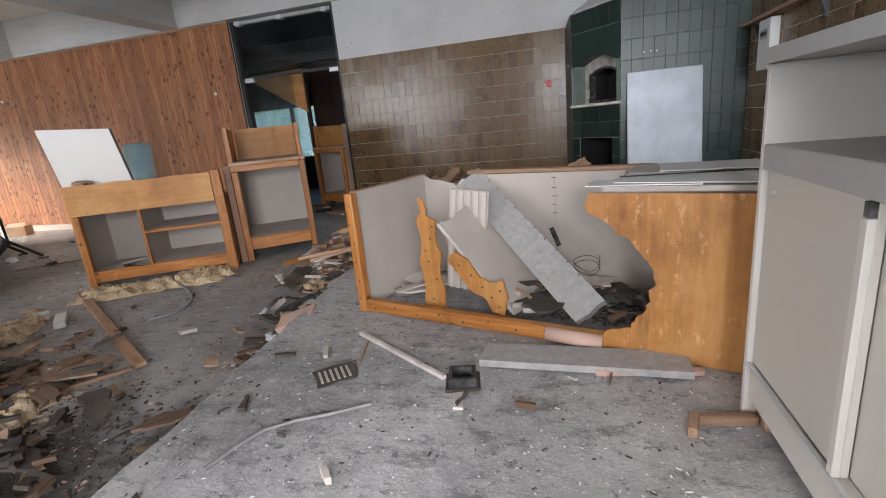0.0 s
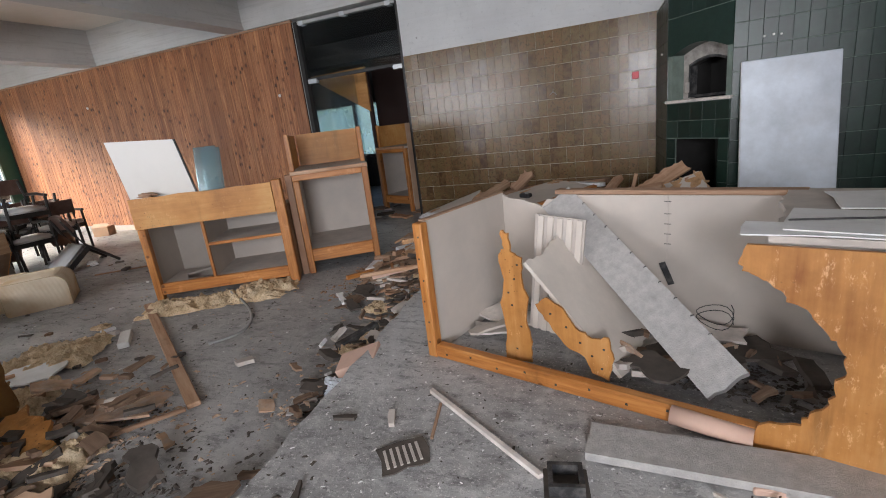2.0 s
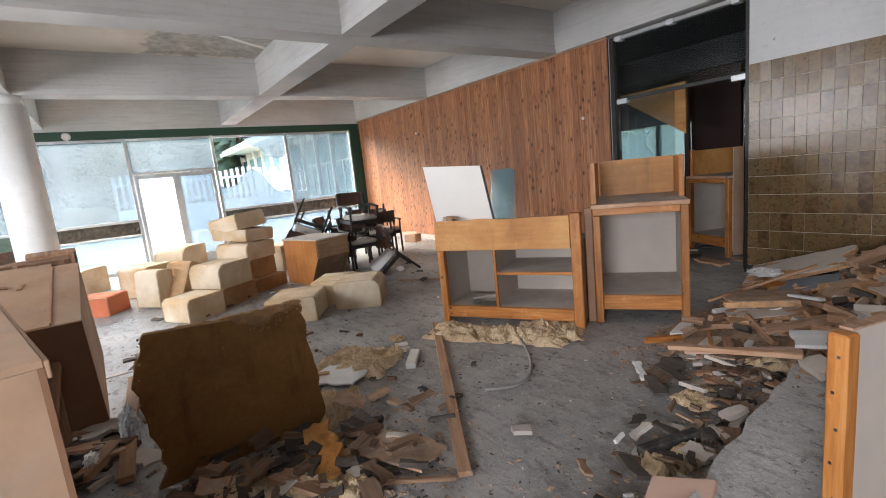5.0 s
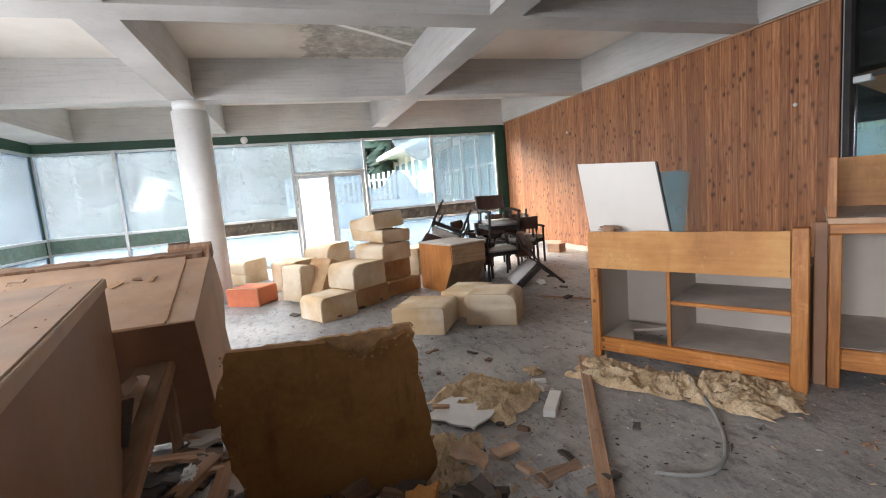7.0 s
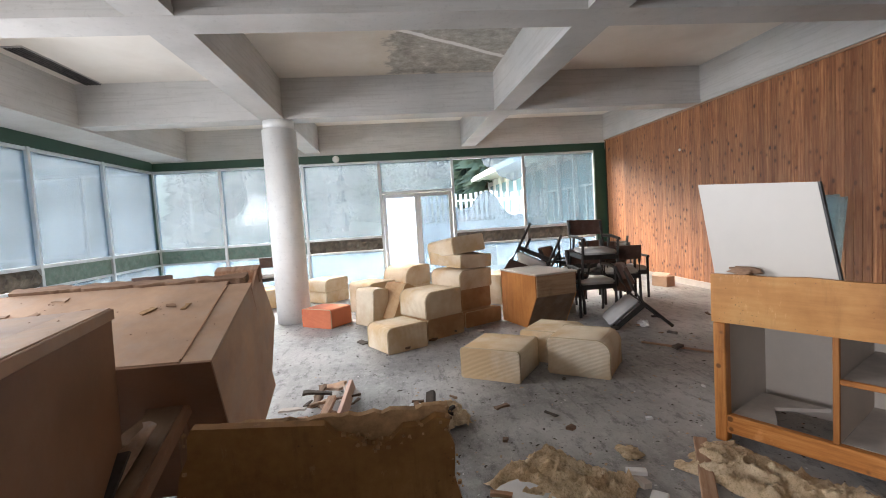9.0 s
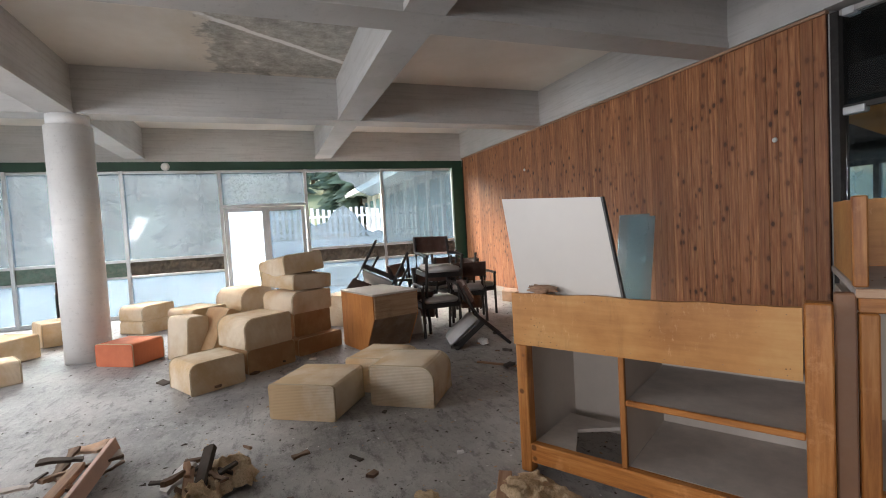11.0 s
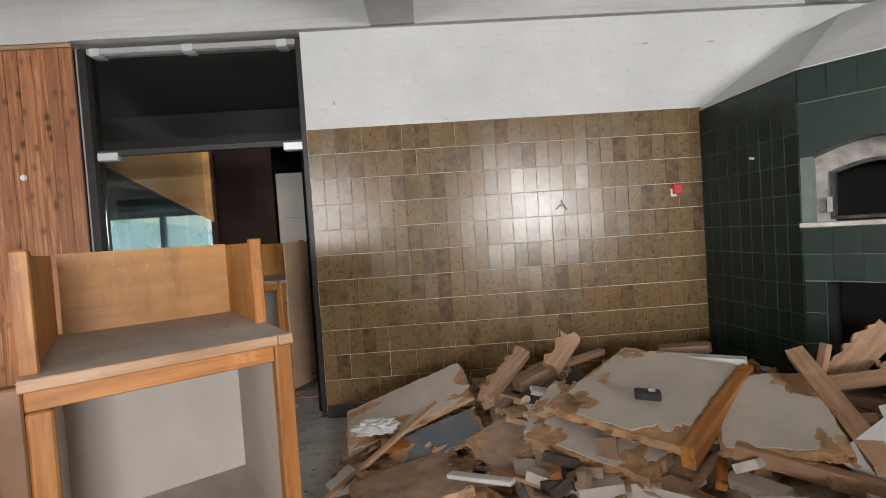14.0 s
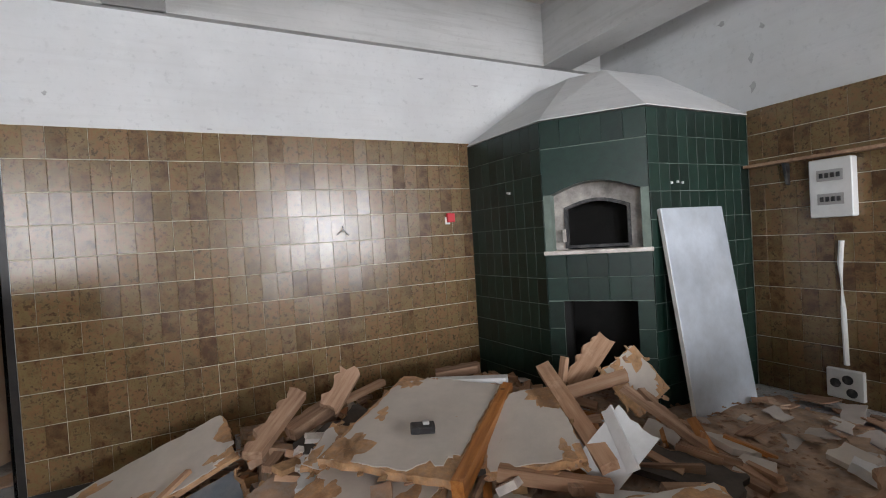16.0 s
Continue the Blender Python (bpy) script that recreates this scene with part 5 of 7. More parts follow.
# ---- cushions, pedestal and chairs ----


def cushion(m, w, d, h, r, mat, label):
    """An upholstered block: flat end faces, soft edges, a rolled upper front edge, piping round the ends."""
    ob = thing("sofa_cushion", m, label, "cushion", "sofa cushions")
    e = 0.022
    prof = []
    for cy, cz, rr, a0 in ((e, e, e, 180), (d - e, e, e, 270), (d - r, h - r, r, 0), (0.03, h - 0.03, 0.03, 90)):
        n = 7 if rr > 0.05 else 3
        prof += [(cy + rr * math.cos(math.radians(a0 + 90 * i / n)), cz + rr * math.sin(math.radians(a0 + 90 * i / n))) for i in range(n + 1)]
    bm = bmesh.new()
    stations = (0.0, 0.02, w * 0.25, w * 0.5, w * 0.75, w - 0.02, w)
    rings = []
    for x in stations:
        swell = 1.0 if 0 < x < w else 0.985
        puff = 0.016 * math.sin(math.pi * x / w)
        ring = []
        for y, z in prof:
            lift = puff * max(0.0, math.sin(math.pi * min(1.0, max(0.0, y / d)))) if z > h * 0.55 else 0.0
            ring.append(bm.verts.new((x, d / 2 + (y - d / 2) * swell, h / 2 + (z - h / 2) * swell + lift)))
        rings.append(ring)
    n = len(prof)
    for p, q in zip(rings, rings[1:]):
        for i in range(n):
            bm.faces.new((p[i], p[(i + 1) % n], q[(i + 1) % n], q[i]))
    bm.faces.new(rings[0][::-1])
    bm.faces.new(rings[-1])
    cover = part("cover", bm, mat, ob, smooth=True)
    for poly in cover.data.polygons:
        poly.use_smooth = len(poly.vertices) == 4
    for x in (0.012, w - 0.012):
        part("piping", tube([(x, y, z) for y, z in prof[4:] + prof[:1]], 0.006, 6), M_SEAM, ob)
    return ob


CREAM_L = "cream ribbed sofa cushion lying on the dusty floor"
WORN_L = "browned cream sofa cushion in the tumbled heap"
STACK_L = "cream sofa cushion in a leaning stack"
for x, y, z, yaw, w, d, h, r, mat, label in (
    (-6.967, 1.81, 0.0, -150.4, 0.476, 0.49, 0.275, 0.07, M_CREAM, CREAM_L),
    (-6.29, 2.31, 0.0, -34.5, 0.52, 0.54, 0.265, 0.03, M_CREAM, "square cream ribbed sofa block standing on the floor"),
    (-6.144, 3.052, 0.0, -37.0, 0.486, 0.52, 0.315, 0.11, M_CREAM, CREAM_L),
    (-6.55, 2.95, 0.0, -40.0, 0.48, 0.5, 0.29, 0.12, M_CREAM, CREAM_L),
    (-7.43, 2.29, 0.0, -147.6, 0.52, 0.54, 0.245, 0.04, M_CREAMWORN, WORN_L),
    (-7.42, 2.27, 0.247, -147.6, 0.54, 0.53, 0.305, 0.11, M_CREAM, "cream sofa cushion with a brown stain on another one"),
    (-7.9, 2.86, 0.0, -150.0, 0.58, 0.6, 0.19, 0.03, M_CREAMWORN, WORN_L),
    (-8.0, 2.75, 0.192, -150.0, 0.58, 0.5, 0.27, 0.04, M_CREAMWORN, WORN_L),
    (-7.97, 2.77, 0.464, -149.0, 0.62, 0.54, 0.24, 0.09, M_CREAM, STACK_L),
    (-10.7, 0.62, 0.0, -130.0, 0.5, 0.55, 0.2, 0.05, M_CREAM, CREAM_L),
    (-10.7, 0.62, 0.202, -130.0, 0.5, 0.55, 0.22, 0.1, M_CREAM, "cream sofa cushion stacked on another one"),
    (-9.25, 1.5, 0.0, -140.0, 0.55, 0.5, 0.47, 0.06, M_CREAM, CREAM_L),
    (-9.9, 2.1, 0.0, -140.0, 0.6, 0.55, 0.3, 0.06, M_CREAM, CREAM_L),
    (-9.9, 2.1, 0.302, -140.0, 0.6, 0.55, 0.32, 0.2, M_CREAM, "cream sofa cushion stacked on another one"),
    (-8.9, 3.1, 0.0, 130.0, 0.6, 0.6, 0.45, 0.16, M_CREAM, CREAM_L),
    (-9.0, -1.0, 0.0, 150.0, 0.6, 0.6, 0.3, 0.08, M_CREAM, CREAM_L),
    (-10.1, -0.9, 0.0, 120.0, 0.6, 0.6, 0.33, 0.08, M_CREAM, CREAM_L),
    (-7.95, -0.75, 0.0, 120.0, 0.45, 0.45, 0.24, 0.1, M_CREAM, CREAM_L),
    (-8.859, 0.419, 0.0, -35.1, 0.43, 0.53, 0.255, 0.03, M_SALMON, "salmon-red sofa block beside the column"),
):
    cushion(pose(x, y, z, 0, 0, yaw), w, d, h, r, mat, label)
cushion(pose(-8.0, 2.78, 0.71, 3, -3, -147), 0.64, 0.54, 0.17, 0.03, M_CREAM, STACK_L)
cushion(pose(-8.02, 2.72, 0.945, -3, 8, -152), 0.6, 0.52, 0.22, 0.06, M_CREAM, "cream sofa cushion on top of a leaning stack")
cushion(pose(-8.12, 1.37, 0.0, 4, 0, -142), 0.42, 0.24, 0.5, 0.05, M_CREAM, "cream sofa cushion propped upright on its side")
cushion(pose(-7.96, 1.60, 0.02, 27, 0, -146), 0.44, 0.22, 0.52, 0.05, M_CREAMWORN, "browned sofa cushion tilted against the others")


def pedestal():
    ob = thing("pedestal_counter", pose(-7.15, 3.12, 0, 0, 0, 106), "orange veneered pedestal counter with a cut-back foot", "counter")
    w, d, h, k = 0.55, 0.80, 0.65, 0.26
    bm = bmesh.new()
    prof = [(0.0, h - k), (0.0, h), (d, h), (d, 0.0), (0.22, 0.0)]
    prism(prof, w, "X", bm)
    part("body", bm, M_PEDBACK, ob)
    part("side_veneer", prism(prof, 0.012, "X"), M_PEDSIDE, ob, "orange veneered side", pose(w + 0.001, 0, 0))
    part("side_veneer", prism(prof, 0.012, "X"), M_PEDSIDE, ob, "orange veneered side", pose(-0.013, 0, 0))
    part("front_board", box(0.0, w, -0.014, -0.001, h - k + 0.01, h - 0.004, 0.002), M_PEDFRONT, ob)
    part("top_board", box(-0.02, w + 0.02, -0.025, d + 0.01, h + 0.001, h + 0.022, 0.004), M_LAMINATE, ob, "dusty pale top board")
    return ob


M_PEDFRONT = wood_material("faded_veneer", (0.36, 0.21, 0.11), (0.47, 0.3, 0.17), (0.55, 0.38, 0.24), 0.55, 0.25, "X")
pedestal()


def chair(m, label, whole=True):
    """A black wooden chair with a padded seat and a curved padded back."""
    ob = thing("dining_chair", m, label, "chair", "heap of black chairs")
    hw, d = 0.235, 0.42
    for sx in (-1, 1):
        part("leg", tube([(sx * hw, -d / 2, 0.0 if whole else 0.36), (sx * hw, -d / 2 + 0.01, 0.4), (sx * hw, -d / 2 + 0.01, 0.62 if whole else 0.44)], 0.019, 8), M_BLACKWOOD, ob)
        part("leg", tube([(sx * hw, d / 2 + 0.06, 0.0), (sx * hw, d / 2, 0.42), (sx * (hw - 0.005), d / 2 + 0.03, 0.62), (sx * (hw - 0.01), d / 2 + 0.1, 0.82)], 0.019, 8), M_BLACKWOOD, ob)
        if whole:
            part("armrest", tube([(sx * hw, -d / 2 - 0.02, 0.625), (sx * (hw + 0.012), 0.0, 0.64), (sx * hw, d / 2 + 0.035, 0.63)], 0.021, 8), M_BLACKWOOD, ob)
        part("side_rail", box(sx * hw - 0.012, sx * hw + 0.012, -d / 2, d / 2, 0.36, 0.42, 0.004), M_BLACKWOOD, ob)
    part("front_rail", box(-hw, hw, -d / 2 - 0.012, -d / 2 + 0.012, 0.36, 0.42, 0.004), M_BLACKWOOD, ob)
    part("back_rail", box(-hw, hw, d / 2 - 0.012, d / 2 + 0.012, 0.36, 0.42, 0.004), M_BLACKWOOD, ob)
    sb = box(-hw + 0.015, hw - 0.015, -d / 2 - 0.02, d / 2 - 0.02, 0.421, 0.485)
    bmesh.ops.bevel(sb, geom=list(sb.edges), offset=0.022, segments=3, affect="EDGES")
    part("seat", sb, M_SEAT, ob, "grey-white worn padded seat", smooth=True)
    bb = bmesh.new()
    n = 8
    rows = []
    for i in range(n + 1):
        u = -1 + 2 * i / n
        cy = d / 2 + 0.07 + 0.035 * (1 - u * u)
        rows.append([bb.verts.new((u * (hw + 0.01), cy + dy + (0.05 if z > 0.75 else 0), z)) for dy, z in ((-0.018, 0.64), (-0.018, 0.84), (0.018, 0.84), (0.018, 0.64))])
    for a, b in zip(rows, rows[1:]):
        for k in range(4):
            bb.faces.new((a[k], a[(k + 1) % 4], b[(k + 1) % 4], b[k]))
    bb.faces.new(rows[0])
    bb.faces.new(rows[-1][::-1])
    part("backrest", bb, M_BROWNVINYL, ob, "dark brown curved padded backrest")
    return ob


CH = "black wooden dining chair with grey padded seat, in a heap"
c0 = chair(pose(-7.8, 4.08, 0, 0, 0, 86), "black wooden dining chair standing upright in the heap")
for m, lab in (
    (pose(-7.88, 4.13, 0.385, 3, 2, 90), "black wooden dining chair stacked on another one"),
    (pose(-8.75, 4.1, 0, 0, 0, 140), CH),
    (pose(-8.9, 4.75, 0, 0, 0, 20), CH),
    (pose(-8.55, 3.72, 1.0, 146, 24, 60), "black wooden dining chair upside down on the heap"),
    (pose(-9.3, 4.95, 0.0, 0, 0, 100), CH),
    (pose(-8.35, 4.75, 0.02, 0, 0, 250), CH),
    (pose(-8.75, 5.05, 0, 0, 0, 95), CH),
    (pose(-8.75, 4.35, 0.95, 180, 3, 40), "black wooden dining chair upside down on the heap"),
    (pose(-8.8, 4.72, 0.95, 174, 8, 120), "black wooden dining chair upside down on the heap"),
    (pose(-8.4, 3.62, 0.03, 78, 0, 100), "black wooden dining chair lying on its back"),
    (pose(-9.05, -1.92, 0, 0, 0, 285), "brown-backed wooden chair standing by the windows"),
    (pose(-11.55, -0.95, 0, 0, 0, 290), "brown-backed wooden chair standing by the windows"),
):
    tagged(copy_thing(c0, m), lab)
chair(pose(-7.05, 4.41, -0.15, 40, 0, -14), "black wooden dining chair with snapped front legs tipped forward", False)
ctn = thing("small_carton", pose(-9.5, 5.9, 0, 0, 0, 20), "small brown carton on the floor beside the chairs", "carton")
part("body", box(0, 0.3, 0, 0.2, 0.0, 0.17, 0.004), M_HARDBOARD, ctn)
for y0, y1, tilt in ((0.0, 0.098, 35), (0.102, 0.2, -20)):
    part("flap", box(0, 0.3, 0.0, y1 - y0, 0.0, 0.004), M_HARDBOARD, ctn, "", pose(0, y0, 0.172, tilt if y0 == 0.0 else 0, 0, 0))

# ---- corner oven ----
A_, B_, C_, D_ = (0.02, NORTH), (0.08, 5.57), (0.51, 5.06), (EAST, 5.06)
OVEN_TOP = 2.17


def tile_field(parent, m, width, z0, z1, tw, th, mat, keep=None, jitter=0.003, seed=1, tilt=0.3, limit=None):
    """Single tiles on a face: m puts x along the face and -y out of it. All share one mesh."""
    rng = random.Random(seed)
    cols, rows = int(round(width / tw)), int(round((z1 - z0) / th))
    tw, th = width / cols, (z1 - z0) / rows
    me = link("tile", box(0.0006, tw - 0.0006, -0.009, 0.0, 0.0022, th - 0.0022, 0.0012), mat)
    rest = []
    for r in range(rows):
        for c in range(cols):
            x, z = c * tw, z0 + r * th
            if keep and not keep(x, x + tw, z, z + th):
                continue
            q = m @ pose(x + rng.uniform(-jitter, jitter) * 0.3, 0, z, rng.uniform(-tilt, tilt), 0, rng.uniform(-tilt, tilt))
            if limit and not limit(r, c):
                rest.append(q)
                continue
            o = new("tile", me)
            o.parent = parent
            o.matrix_basis = q
    if rest:
        verts, faces = [], []
        src = [v.co.copy() for v in me.vertices]
        fsrc = [tuple(p.vertices) for p in me.polygons]
        for q in rest:
            n = len(verts)
            verts += [tuple(q @ v) for v in src]
            faces += [tuple(n + i for i in f) for f in fsrc]
        rm = bpy.data.meshes.new("tile_field")
        rm.from_pydata(verts, [], faces)
        rm.materials.append(M_TILE_REST if mat == M_TILE else mat)
        o = new("tile_field", rm)
        o.parent = parent
        tagged(o, "", "", "", "stuff")


oven = thing("corner_oven", pose(0, 0, 0), "dark green tiled corner oven with a white plaster hood", "oven")
OV = pose(B_[0], B_[1], 0, 0, 0, math.degrees(math.atan2(C_[1] - B_[1], C_[0] - B_[0])))
F = math.dist(B_, C_)


def at_oven(x, y):
    p = OV @ Vector((x, y, 0))
    return (p.x, p.y)


part("core", prism([A_, B_, at_oven(0.05, 0), at_oven(0.05, 0.6), (0.55, NORTH)], OVEN_TOP - 0.02), M_GROUTDARK, oven, "", pose(0, 0, 0.01))
part("core", prism([at_oven(F - 0.05, 0), C_, D_, (EAST, NORTH), (0.56, NORTH), at_oven(F - 0.05, 0.6)], OVEN_TOP - 0.02), M_GROUTDARK, oven, "", pose(0, 0, 0.01))
part("front_core", box(0.05, F - 0.05, 0.0, 0.5, 0.93, 1.245), M_GROUTDARK, oven, "", OV)
part("front_core", box(0.05, 0.1, 0.0, 0.5, PLAT, 0.93), M_GROUTDARK, oven, "", OV)
part("front_core", box(F - 0.1, F - 0.05, 0.0, 0.5, PLAT, 0.93), M_GROUTDARK, oven, "", OV)
part("fuel_hole", box(0.1, F - 0.1, 0.48, 0.5, PLAT, 0.93), M_SOOT, oven, "sooty fuel hole", OV)
part("fuel_hole", box(0.1, 0.104, 0.01, 0.48, PLAT, 0.93), M_SOOT, oven, "", OV)
part("fuel_hole", box(F - 0.104, F - 0.1, 0.01, 0.48, PLAT, 0.93), M_SOOT, oven, "", OV)
arch = [(0.0, OVEN_TOP - 0.2), (0.0, 1.66)]
for i in range(11):
    u = i / 10
    arch.append((0.05 + (F - 0.1) * u, 1.66 + 0.075 * math.sin(math.pi * u)))
arch += [(F, 1.66), (F, OVEN_TOP - 0.2)]
part("arch_lintel", prism(arch, 0.3, "Y"), M_GREEN, oven, "green tiled flat arch", OV @ pose(0, -0.008, 0))
part("front_core", box(0.05, F - 0.05, 0.0, 0.5, OVEN_TOP - 0.2, OVEN_TOP - 0.02), M_GROUTDARK, oven, "", OV)
face = [(0.03, 1.25), (0.03, 1.70), (0.15, 1.735), (F / 2, 1.755), (F - 0.15, 1.735), (F - 0.03, 1.70), (F - 0.03, 1.25), (F - 0.13, 1.25)]
for i in range(9):
    u = 1 - i / 8
    face.append((0.13 + (F - 0.26) * u, 1.56 + 0.06 * math.sin(math.pi * u)))
face.append((0.13, 1.25))
part("fire_surround", prism(face, 0.06, "Y"), M_REFRACT, oven, "soot-stained white plaster round the oven mouth", OV @ pose(0, 0.13, 0))
mouth = [(0.115, 1.285), (0.115, 1.565)] + [(0.115 + (F - 0.23) * i / 8, 1.57 + 0.055 * math.sin(math.pi * i / 8)) for i in range(9)] + [(F - 0.115, 1.285)]
inner = [(F / 2 + (x - F / 2) * 0.9, 1.45 + (z - 1.45) * 0.88) for x, z in mouth]
ring = bmesh.new()
for (p, q), (s, t) in zip(zip(mouth, inner), zip(mouth[1:] + mouth[:1], inner[1:] + inner[:1])):
    v = [ring.verts.new((x, y, z)) for (x, z), y in ((p, 0.122), (q, 0.122), (t, 0.122), (s, 0.122), (q, 0.2), (t, 0.2))]
    ring.faces.new(v[:4])
    ring.faces.new((v[1], v[4], v[5], v[2]))
part("mouth_frame", ring, M_BLACKPLASTIC, oven, "black iron frame of the oven mouth", OV)
part("oven_chamber", box(0.05, F - 0.05, 0.44, 0.46, 1.25, 1.9), M_SOOT, oven, "black sooty baking chamber", OV)
for x in (0.06, F - 0.064):
    part("oven_chamber", box(x, x + 0.004, 0.195, 0.44, 1.25, 1.8), M_SOOT, oven, "", OV)
part("oven_chamber", box(0.06, F - 0.06, 0.195, 0.44, 1.246, 1.252), M_SOOT, oven, "", OV)
part("ledge", box(-0.012, F + 0.012, -0.03, 0.2, 1.248, 1.275, 0.004), M_GREYBOARD, oven, "chipped white stone ledge", OV)
part("oven_door_hinge", box(0.1, 0.125, 0.095, 0.125, 1.33, 1.42, 0.003), M_REFRACT, oven, "", OV)
hood0 = [(A_[0] - 0.01, NORTH), (B_[0] - 0.015, B_[1] - 0.012), (C_[0] - 0.01, C_[1] - 0.02), (EAST, C_[1] - 0.02), (EAST, NORTH)]
hood1 = [(0.80, NORTH), (0.82, 6.05), (0.98, 5.80), (EAST, 5.76), (EAST, NORTH)]
hb = bmesh.new()
lo = [hb.verts.new((x, y, OVEN_TOP)) for x, y in hood0]
lip = [hb.verts.new((x, y, OVEN_TOP + 0.006)) for x, y in hood0]
hi = [hb.verts.new((x, y, 2.70)) for x, y in hood1]
for i in range(5):
    j = (i + 1) % 5
    hb.faces.new((lo[i], lo[j], lip[j], lip[i]))
    hb.faces.new((lip[i], lip[j], hi[j], hi[i]))
hb.faces.new(lo[::-1])
hb.faces.new(hi)
part("hood", hb, M_WHITEWALL, oven, "sloping white plaster hood")


yawL = math.degrees(math.atan2(B_[1] - A_[1], B_[0] - A_[0]))
tile_field(oven, pose(A_[0], A_[1], 0, 0, 0, yawL), math.dist(A_, B_), PLAT, OVEN_TOP - 0.005, 0.1, 0.18, M_GREEN, seed=31)
tile_field(oven, OV, F, 0.935, 1.245, 0.133, 0.155, M_GREEN, None, seed=32, tilt=0.5)
for x0, wd in ((0.0, 0.1), (F - 0.1, 0.1)):
    tile_field(oven, OV @ pose(x0, 0, 0), wd, PLAT, 0.93, 0.1, 0.185, M_GREEN, None, seed=36, tilt=0.5)
tile_field(oven, OV, F, 1.975, OVEN_TOP - 0.005, 0.133, 0.19, M_GREEN, None, seed=37, tilt=0.5)
tile_field(oven, pose(C_[0], C_[1], 0), EAST - C_[0] - 0.012, PLAT, OVEN_TOP - 0.005, 0.1, 0.18, M_GREEN, seed=33)
for y, z in ((0.42, 1.72), (0.44, 1.715)):
    p = pose(A_[0], A_[1], 0, 0, 0, yawL) @ pose(y + 0.1, -0.012, z)
    part("hook", box(-0.008, 0.008, -0.012, 0.003, -0.008, 0.008, 0.003), M_WHITEPLASTIC, oven, "tiny white wall plug", p)
for x, z in ((0.2, 1.68), (0.26, 1.685), (0.31, 1.68), (0.56, 1.5), (0.6, 1.505)):
    part("hook", box(-0.008, 0.008, -0.022, -0.008, -0.008, 0.008, 0.003), M_WHITEPLASTIC, oven, "tiny white wall plug", pose(C_[0] + x, C_[1], z))

slab = thing("steel_slab", pose(0.57, 4.845, PLAT + 0.003, -7.8, 0, 0.8), "pale steel-faced slab leaning against the oven", "slab")
part("sheet", box(0, 0.64, 0, 0.03, 0, 1.335, 0.004), M_STEEL, slab)
part("edge", box(-0.004, 0.0, 0.002, 0.028, 0.0, 1.33), M_WHITEPLASTIC, slab)

# ---- fittings on the tiled walls ----
rail = thing("wall_shelf", pose(EAST - 0.012, 5.02, 1.775), "narrow dark wooden wall shelf on a bracket", "shelf")
part("board", box(-0.09, 0, -1.9, 0.02, 0.0, 0.022, 0.004), M_OLDWOOD, rail)
for y in (-0.24, -1.3):
    part("bracket", prism([(-0.06, 0.0), (0.0, 0.0), (0.0, -0.15), (-0.02, -0.14)], 0.02, "Y"), M_BLACKPLASTIC, rail, "", pose(0, y, 0))
fuse = thing("fuse_box", pose(EAST - 0.012, 4.525, 1.39), "white plastic fuse box with two switch windows", "fuse box")
part("case", box(-0.07, 0, -0.115, 0.115, 0, 0.37, 0.006), M_WHITEPLASTIC, fuse)
for z in (0.08, 0.23):
    w_ = part("switch_window", box(-0.073, -0.0705, -0.07, 0.07, z, z + 0.07, 0.001), M_SHELFGREY, fuse)
    for i in range(4):
        part("switch", box(-0.078, -0.0735, -0.055 + i * 0.03, -0.035 + i * 0.03, z + 0.02, z + 0.05, 0.001), M_BLACKPLASTIC, w_)
pipe = thing("cable_conduit", pose(EAST - 0.03, 4.5, 0), "white plastic cable conduit on the tiled wall", "conduit")
part("tube", tube([(0, 0.0, 1.24), (0, 0.012, 1.1), (0, 0.005, 0.8), (0, 0.0, 0.45)], 0.016), M_WHITEPLASTIC, pipe)
sock = thing("socket_plate", pose(EAST - 0.012, 4.51, 0.23), "broken white socket plate hanging on the wall", "socket")
part("plate", box(-0.03, 0, -0.1, 0.1, 0, 0.19, 0.006), M_WHITEPLASTIC, sock)
for y, z in ((-0.04, 0.05), (0.045, 0.1), (-0.02, 0.13)):
    sb = bmesh.new()
    bmesh.ops.create_cone(sb, cap_ends=True, segments=12, radius1=0.03, radius2=0.024, depth=0.014, matrix=pose(-0.037, y, z, 0, 90, 0))
    part("socket", sb, M_BLACKPLASTIC, sock)
red = thing("alarm_button", pose(-0.2, NORTH - 0.012, 1.56), "small red alarm button on the brown tiles", "button")
part("case", box(-0.032, 0.036, -0.035, 0.0, -0.02, 0.055, 0.005), M_RED, red)
part("base_plate", box(-0.045, 0.0, -0.012, -0.001, -0.035, 0.025, 0.002), M_WHITEPLASTIC, red)
hook = thing("wall_hook", pose(-1.1, NORTH - 0.012, 1.5), "dark bent wall hook on the brown tiles", "hook")
part("arm", tube([(0, -0.006, 0.05), (0, -0.03, 0.02), (0.04, -0.02, -0.02)], 0.0045, 6), M_SHELFGREY, hook)
part("arm", tube([(0, -0.03, 0.02), (-0.045, -0.02, -0.015)], 0.0045, 6), M_SHELFGREY, hook)
for x, z in ((-5.08, 1.97), (-9.42, 2.29)):
    k = thing("wall_button", pose(x, NORTH - 0.018, z), "small round white plug on the pine wall", "plug", "plugs on the pine wall")
    db = bmesh.new()
    bmesh.ops.create_cone(db, cap_ends=True, segments=14, radius1=0.024, radius2=0.018, depth=0.014, matrix=pose(0, -0.006, 0, 90, 0, 0))
    part("cap", db, M_WHITEPLASTIC, k)
vent = thing("ceiling_vent", pose(-8.2, -2.38, 3.492), "long dark ceiling ventilation slot", "vent")
